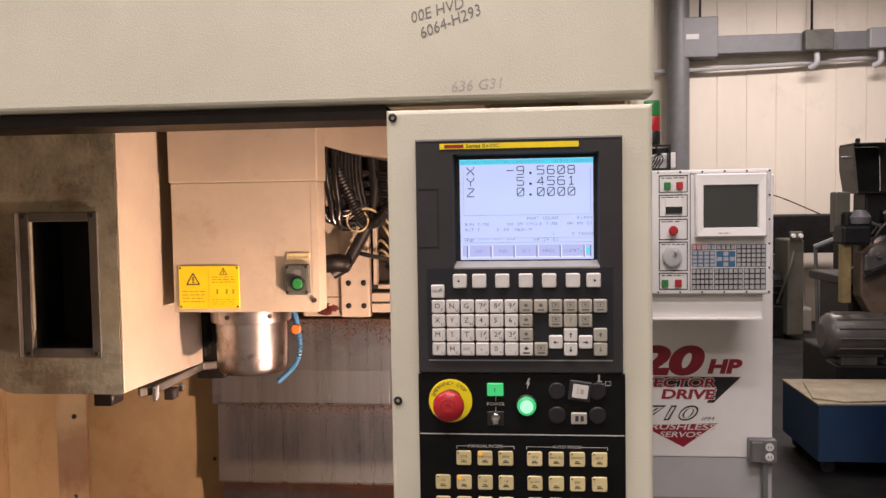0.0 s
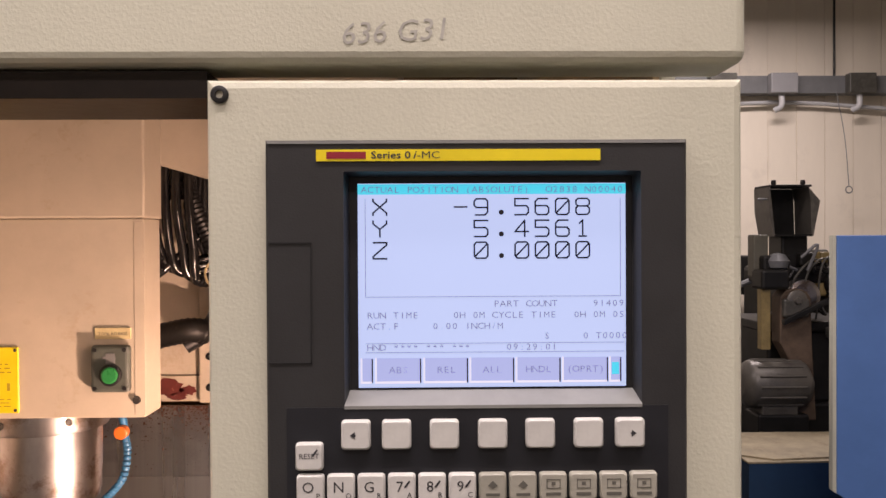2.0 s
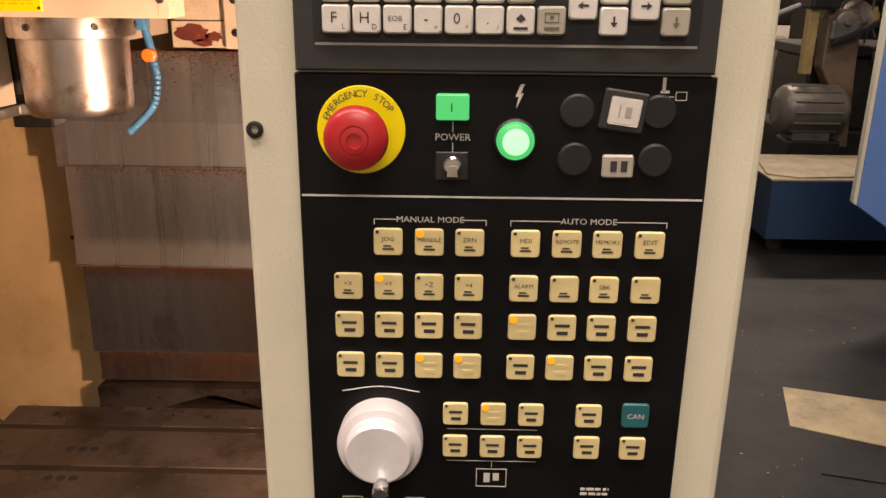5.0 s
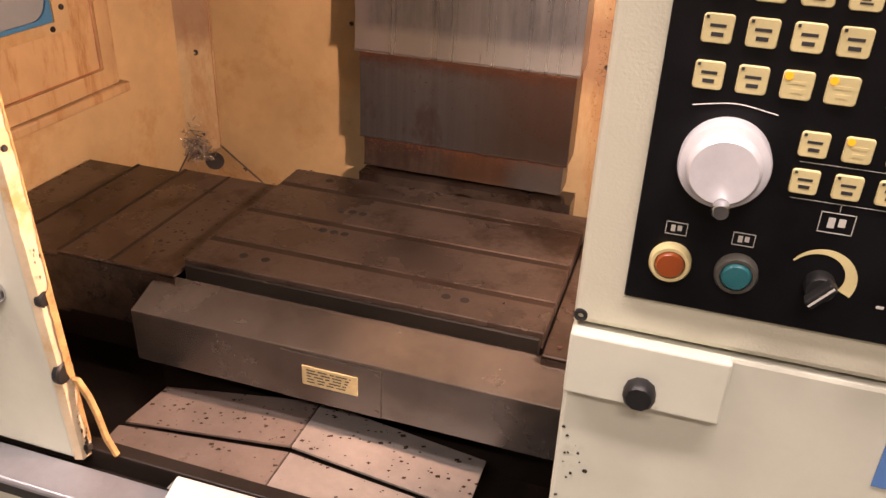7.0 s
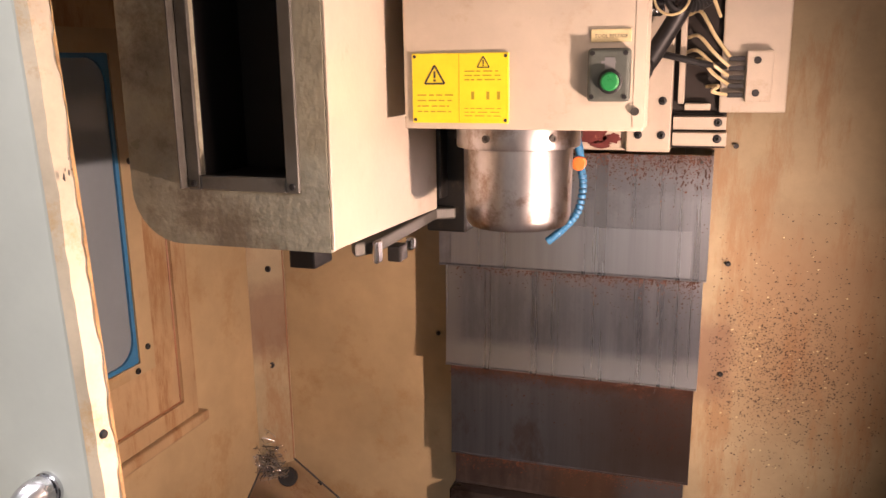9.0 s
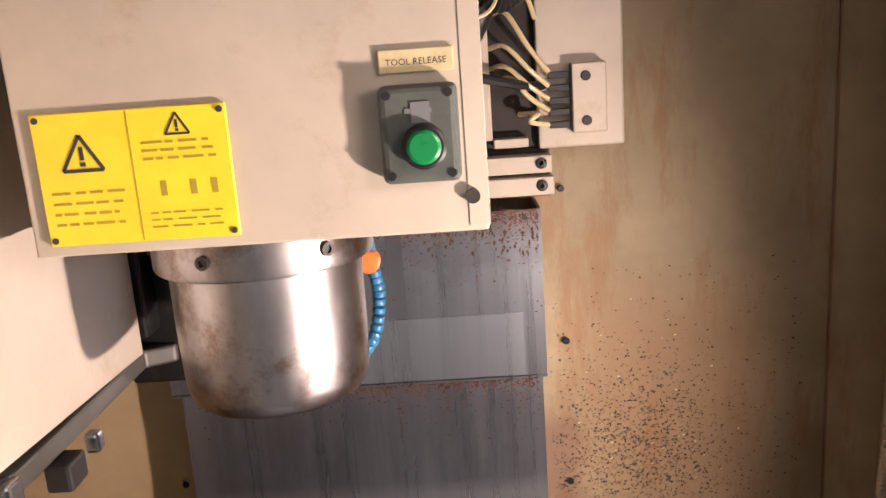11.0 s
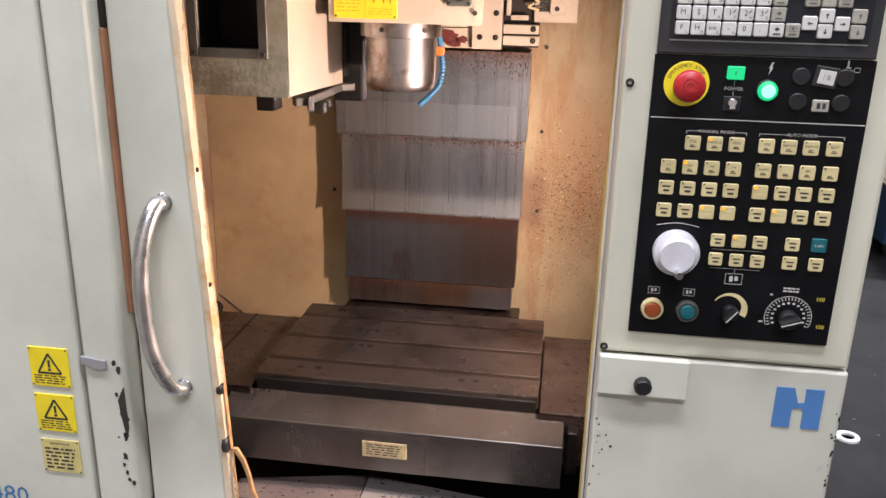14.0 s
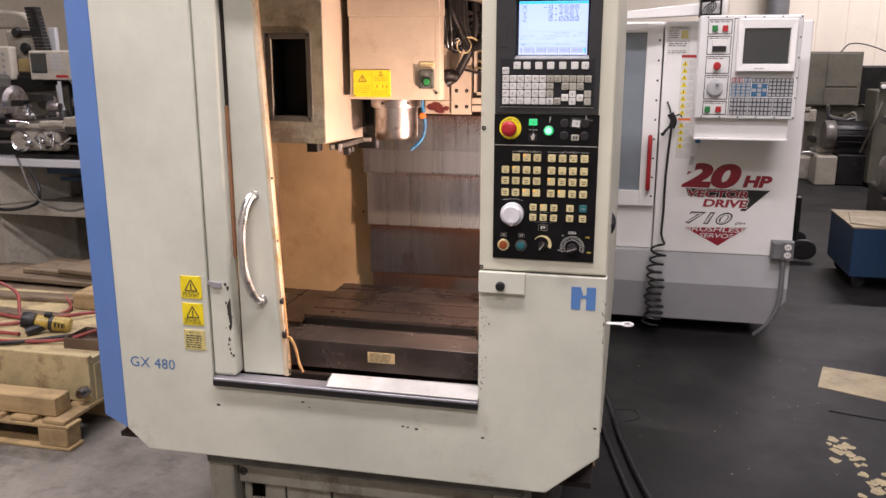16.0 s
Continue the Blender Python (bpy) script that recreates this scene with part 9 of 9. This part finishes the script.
left_part("brown_box", b, OCHRE, mm_, "brown control box")
b = B()
tube(b, [(-3.985, 4.42, 1.46), (-3.985, 4.42, 1.30), (-3.96, 4.42, 1.20)], 0.014, 8, 4)
tube(b, [(-4.03, 4.45, 1.43), (-4.01, 4.45, 1.16)], 0.011, 8, 2)
left_part("oil_pipe", b, GREYBAND, mm_, "pale oil pipes")
b = B()
box(b, -4.06, -3.6, 4.6, 5.0, 0.9, 1.62, 0.02)
box(b, -3.93, -3.7, 4.5, 4.6, 1.30, 1.44, 0.01)
left_part("switch_cabinet", b, CASTDARK, mm_, "dark cabinet behind the milling head")
# lathe: spindle bar, compound slide, tool post, feed rods, tray and knobs
b = B()
tube(b, [(-4.4, 3.78, 1.335), (-3.93, 3.78, 1.335)], 0.030, 18, 1)
turned(b, [(0.032, 0.0), (0.036, 0.004), (0.034, 0.016), (0.02, 0.02)], (-3.935, 3.78, 1.335), "x", 18)
left_part("spindle_bar", b, CHROME, bl, "bright bar in the spindle")
b = B()
box(b, -3.78, -3.47, 3.60, 3.72, 1.205, 1.238, 0.006)
box(b, -3.72, -3.56, 3.60, 3.70, 1.239, 1.266, 0.006)
left_part("compound_slide", b, STEEL, bl, "bright compound slide")
b = B()
box(b, -3.52, -3.345, 3.57, 3.68, 1.195, 1.235, 0.012)
left_part("taper_attachment", b, MILLGREY, bl)
b = B()
turned(b, [(0.022, 1.267), (0.026, 1.275), (0.026, 1.305), (0.016, 1.312), (0.012, 1.33), (0.0, 1.332)], (-3.652, 3.64, 0), "z", 18)
tube(b, [(-3.652, 3.64, 1.318), (-3.60, 3.60, 1.335), (-3.565, 3.58, 1.33)], 0.007, 8, 3)
tube(b, [(-3.60, 3.60, 1.25), (-3.545, 3.565, 1.275)], 0.009, 8, 1)
left_part("tool_post", b, CHROME, bl, "shiny tool post with a lever")
b = B()
tube(b, [(-4.5, 3.56, 1.185), (-3.2, 3.56, 1.178)], 0.009, 10, 1)
tube(b, [(-4.5, 3.57, 1.10), (-3.2, 3.57, 1.095)], 0.009, 10, 1)
left_part("feed_rods", b, STEEL, bl, "bright feed rods")
b = B()
box(b, -3.715, -3.0, 3.56, 3.95, 0.992, 1.022, 0.008)
left_part("chip_tray", b, CASTDARK, bl, "dark chip tray under the lathe")
for x, z, r in ((-3.585, 1.14, 0.020), (-3.565, 1.098, 0.024), (-3.46, 1.105, 0.019), (-3.425, 1.075, 0.013), (-3.40, 1.15, 0.012), (-3.375, 1.10, 0.010)):
    b = B()
    turned(b, [(r * 0.5, 0.0), (r * 0.5, -0.02), (r, -0.024), (r * 1.05, -0.034), (r * 0.7, -0.044), (0.0, -0.046)], (x, 3.545, z), "y", 16)
    left_part("apron_knob", b, CHROME if r > 0.018 else RUBBER, bl)
for pts in ([(-3.52, 3.53, 1.13), (-3.47, 3.49, 1.10), (-3.44, 3.48, 1.07)], [(-3.39, 3.53, 1.16), (-3.36, 3.49, 1.12), (-3.355, 3.48, 1.08)], [(-3.60, 3.58, 1.22), (-3.66, 3.52, 1.235), (-3.70, 3.50, 1.23)]):
    b = B()
    tube(b, pts, 0.007, 8, 4)
    left_part("apron_lever", b, CHROME, bl, "bright apron lever")
b = B()
box(b, -3.62, -3.15, 3.72, 3.98, 0.8715, 0.935, 0.008)
tube(b, [(-3.5, 3.71, 0.845), (-3.15, 3.71, 0.845)], 0.012, 8, 1)
tagged(left_part("blue_toolbox", b, CARTBLUE, None), "dark blue metal box hung under the bench top", "tool box")
# guards, levers and a hanging pendant about the lathe
for x, y, z, r, mm in ((-3.66, 3.80, 1.28, 0.10, GREYMETAL), (-3.50, 3.86, 1.25, 0.085, MILLGREY), (-3.86, 3.75, 1.22, 0.09, STEEL)):
    b = B()
    turned(b, [(r * 0.2, 0.02), (r * 0.9, 0.015), (r, 0.0), (r * 0.9, -0.012), (r * 0.3, -0.02)], (0, 0, 0), "y", 26)
    bmesh.ops.transform(b, matrix=pose(x + 0.37, y, z, 0, 0, -35), verts=b.verts)
    part("splash_disc", b, mm, bl)
rg = random.Random(61)
for k in range(34):
    b = B()
    x, y, z = rg.uniform(-3.55, -2.75), rg.uniform(3.55, 3.72), rg.uniform(1.0, 1.24)
    if k % 4 == 0:
        tube(b, [(x, y, z), (x + rg.uniform(-0.06, 0.06), y - 0.04, z + rg.uniform(-0.08, 0.06))], rg.uniform(0.006, 0.011), 7, 2)
        part("lever", b, STEEL, bl)
    elif k % 4 == 1:
        r = rg.uniform(0.012, 0.026)
        turned(b, [(r, 0), (r * 1.1, -0.012), (r * 0.8, -0.024)], (x, y, z), "y", 14)
        part("knob", b, STEEL if k % 8 == 1 else RUBBER, bl)
    else:
        q = rg.uniform(0.015, 0.05)
        box(b, x - q * 1.4, x + q * 1.4, y, 3.8, z - q * 0.6, z + q * 0.6, 0.005)
        part("slide_block", b, (MILLGREY, CASTDARK, STEELDARK)[k % 3], bl)
b = B()
box(b, -4.52, -4.31, 4.38, 4.46, 1.45, 1.69, 0.012)
for k in range(4):
    disc(b, -4.37, 4.378, 1.50 + 0.045 * k, 0.012, 0.004, 12, mi=1)
box(b, -4.50, -4.42, 4.376, 4.379, 1.56, 1.66, mi=1)
tube(b, [(-4.4, 4.47, 1.6), (-4.4, 4.6, 1.65), (-4.4, 4.7, 1.7)], 0.015, 8, 2)
tagged(part("machine_pendant", b, [BEIGE, GREYDARK], None), "beige push-button pendant on the milling machine", "control box")
b = B()
tube(b, [(-3.55, 3.53, 0.93), (-3.45, 3.48, 0.80), (-3.5, 3.48, 0.70), (-3.75, 3.48, 0.66), (-3.95, 3.5, 0.74)], 0.011, 8, 10)
tagged(part("black_cable", b, RUBBER, None), "black cable hanging below the bench top", "cable")

for k, pts in enumerate(([(-3.3, 2.05, 0.345), (-2.9, 2.1, 0.345), (-2.6, 2.05, 0.345), (-2.3, 2.25, 0.345), (-2.12, 2.4, 0.345)], [(-3.3, 2.4, 0.345), (-3.0, 2.2, 0.36), (-2.75, 2.3, 0.345), (-2.6, 2.55, 0.345), (-2.8, 2.8, 0.345)],
                         [(-3.3, 2.6, 0.37), (-2.95, 2.45, 0.345), (-2.7, 2.4, 0.345), (-2.55, 2.42, 0.36), (-2.4, 2.6, 0.345)])):
    b = B()
    tube(b, pts, 0.009, 9, 10)
    tagged(part("air_hose", b, REDHOSE if k else RUBBER, None), "red rubber air hose lying on the skid" if k else "black rubber air hose lying on the skid", "hose", "air hoses on the skid")
# fine debris on the dark floor
rg = random.Random(101)
b = B()
for k in range(420):
    x, y, q, a = rg.uniform(0.2, 3.2), rg.uniform(1.6, 6.5), rg.uniform(0.001, 0.0045), rg.uniform(0, 6.3)
    if x < 1.12 and y > 3.7:
        continue
    b.faces.new([b.verts.new((x + q * 1.7 * math.cos(a + t), y + q * math.sin(a + t * 1.2), 0.0012 + 0.001 * (i % 2))) for i, t in enumerate((0, 2.1, 4.2))])
tagged(part("floor_debris", b, PAINTMARK, None), "fine pale debris scattered on the dark floor", "debris", kind="stuff")

# the background things stand at their fitted distance
def settle(names, k, dx, dy):
    for ob in list(bpy.data.objects):
        if ob.parent is None and ob.name.split(".")[0] in names:
            p = ob.location
            ob.location = (k * p.x + dx, k * p.y + dy, k * p.z)
            ob.scale = [k * v for v in ob.scale]


LEFT = ("wooden_pallet", "timber_beam", "steel_skid", "wood_block", "drip_tray", "impact_wrench", "air_hose", "old_timber", "loose_board", "oily_plank", "steel_bench", "grey_cable", "black_cable",
        "bench_lathe", "milling_machine", "digital_readout", "machine_pendant", "blue_toolbox")
settle(LEFT, 1.013, 0.02, -0.068)
settle(("automatic_lathe", "blue_bin_cart", "cardboard_cover"), 1.064, 0.01, -0.34)
settle(("blue_machine_cabinet",), 1.034, 0.041, -0.148)
settle(("grey_machine",), 1.076, 0.12, -0.32)
settle(("turret_lathe",), 1.09, -0.07, -0.68)
settle(("hand_truck",), 1.044, 0.074, -0.163)
settle(("power_cable", "wire_offcut", "thin_rod", "cardboard_sheet"), 1.008, 0.022, -0.055)
bd.location = (1.059 * bd.location.x + 0.06, bd.location.y, 1.059 * bd.location.z + 0.04)
bd.scale = [1.059 * v for v in bd.scale]
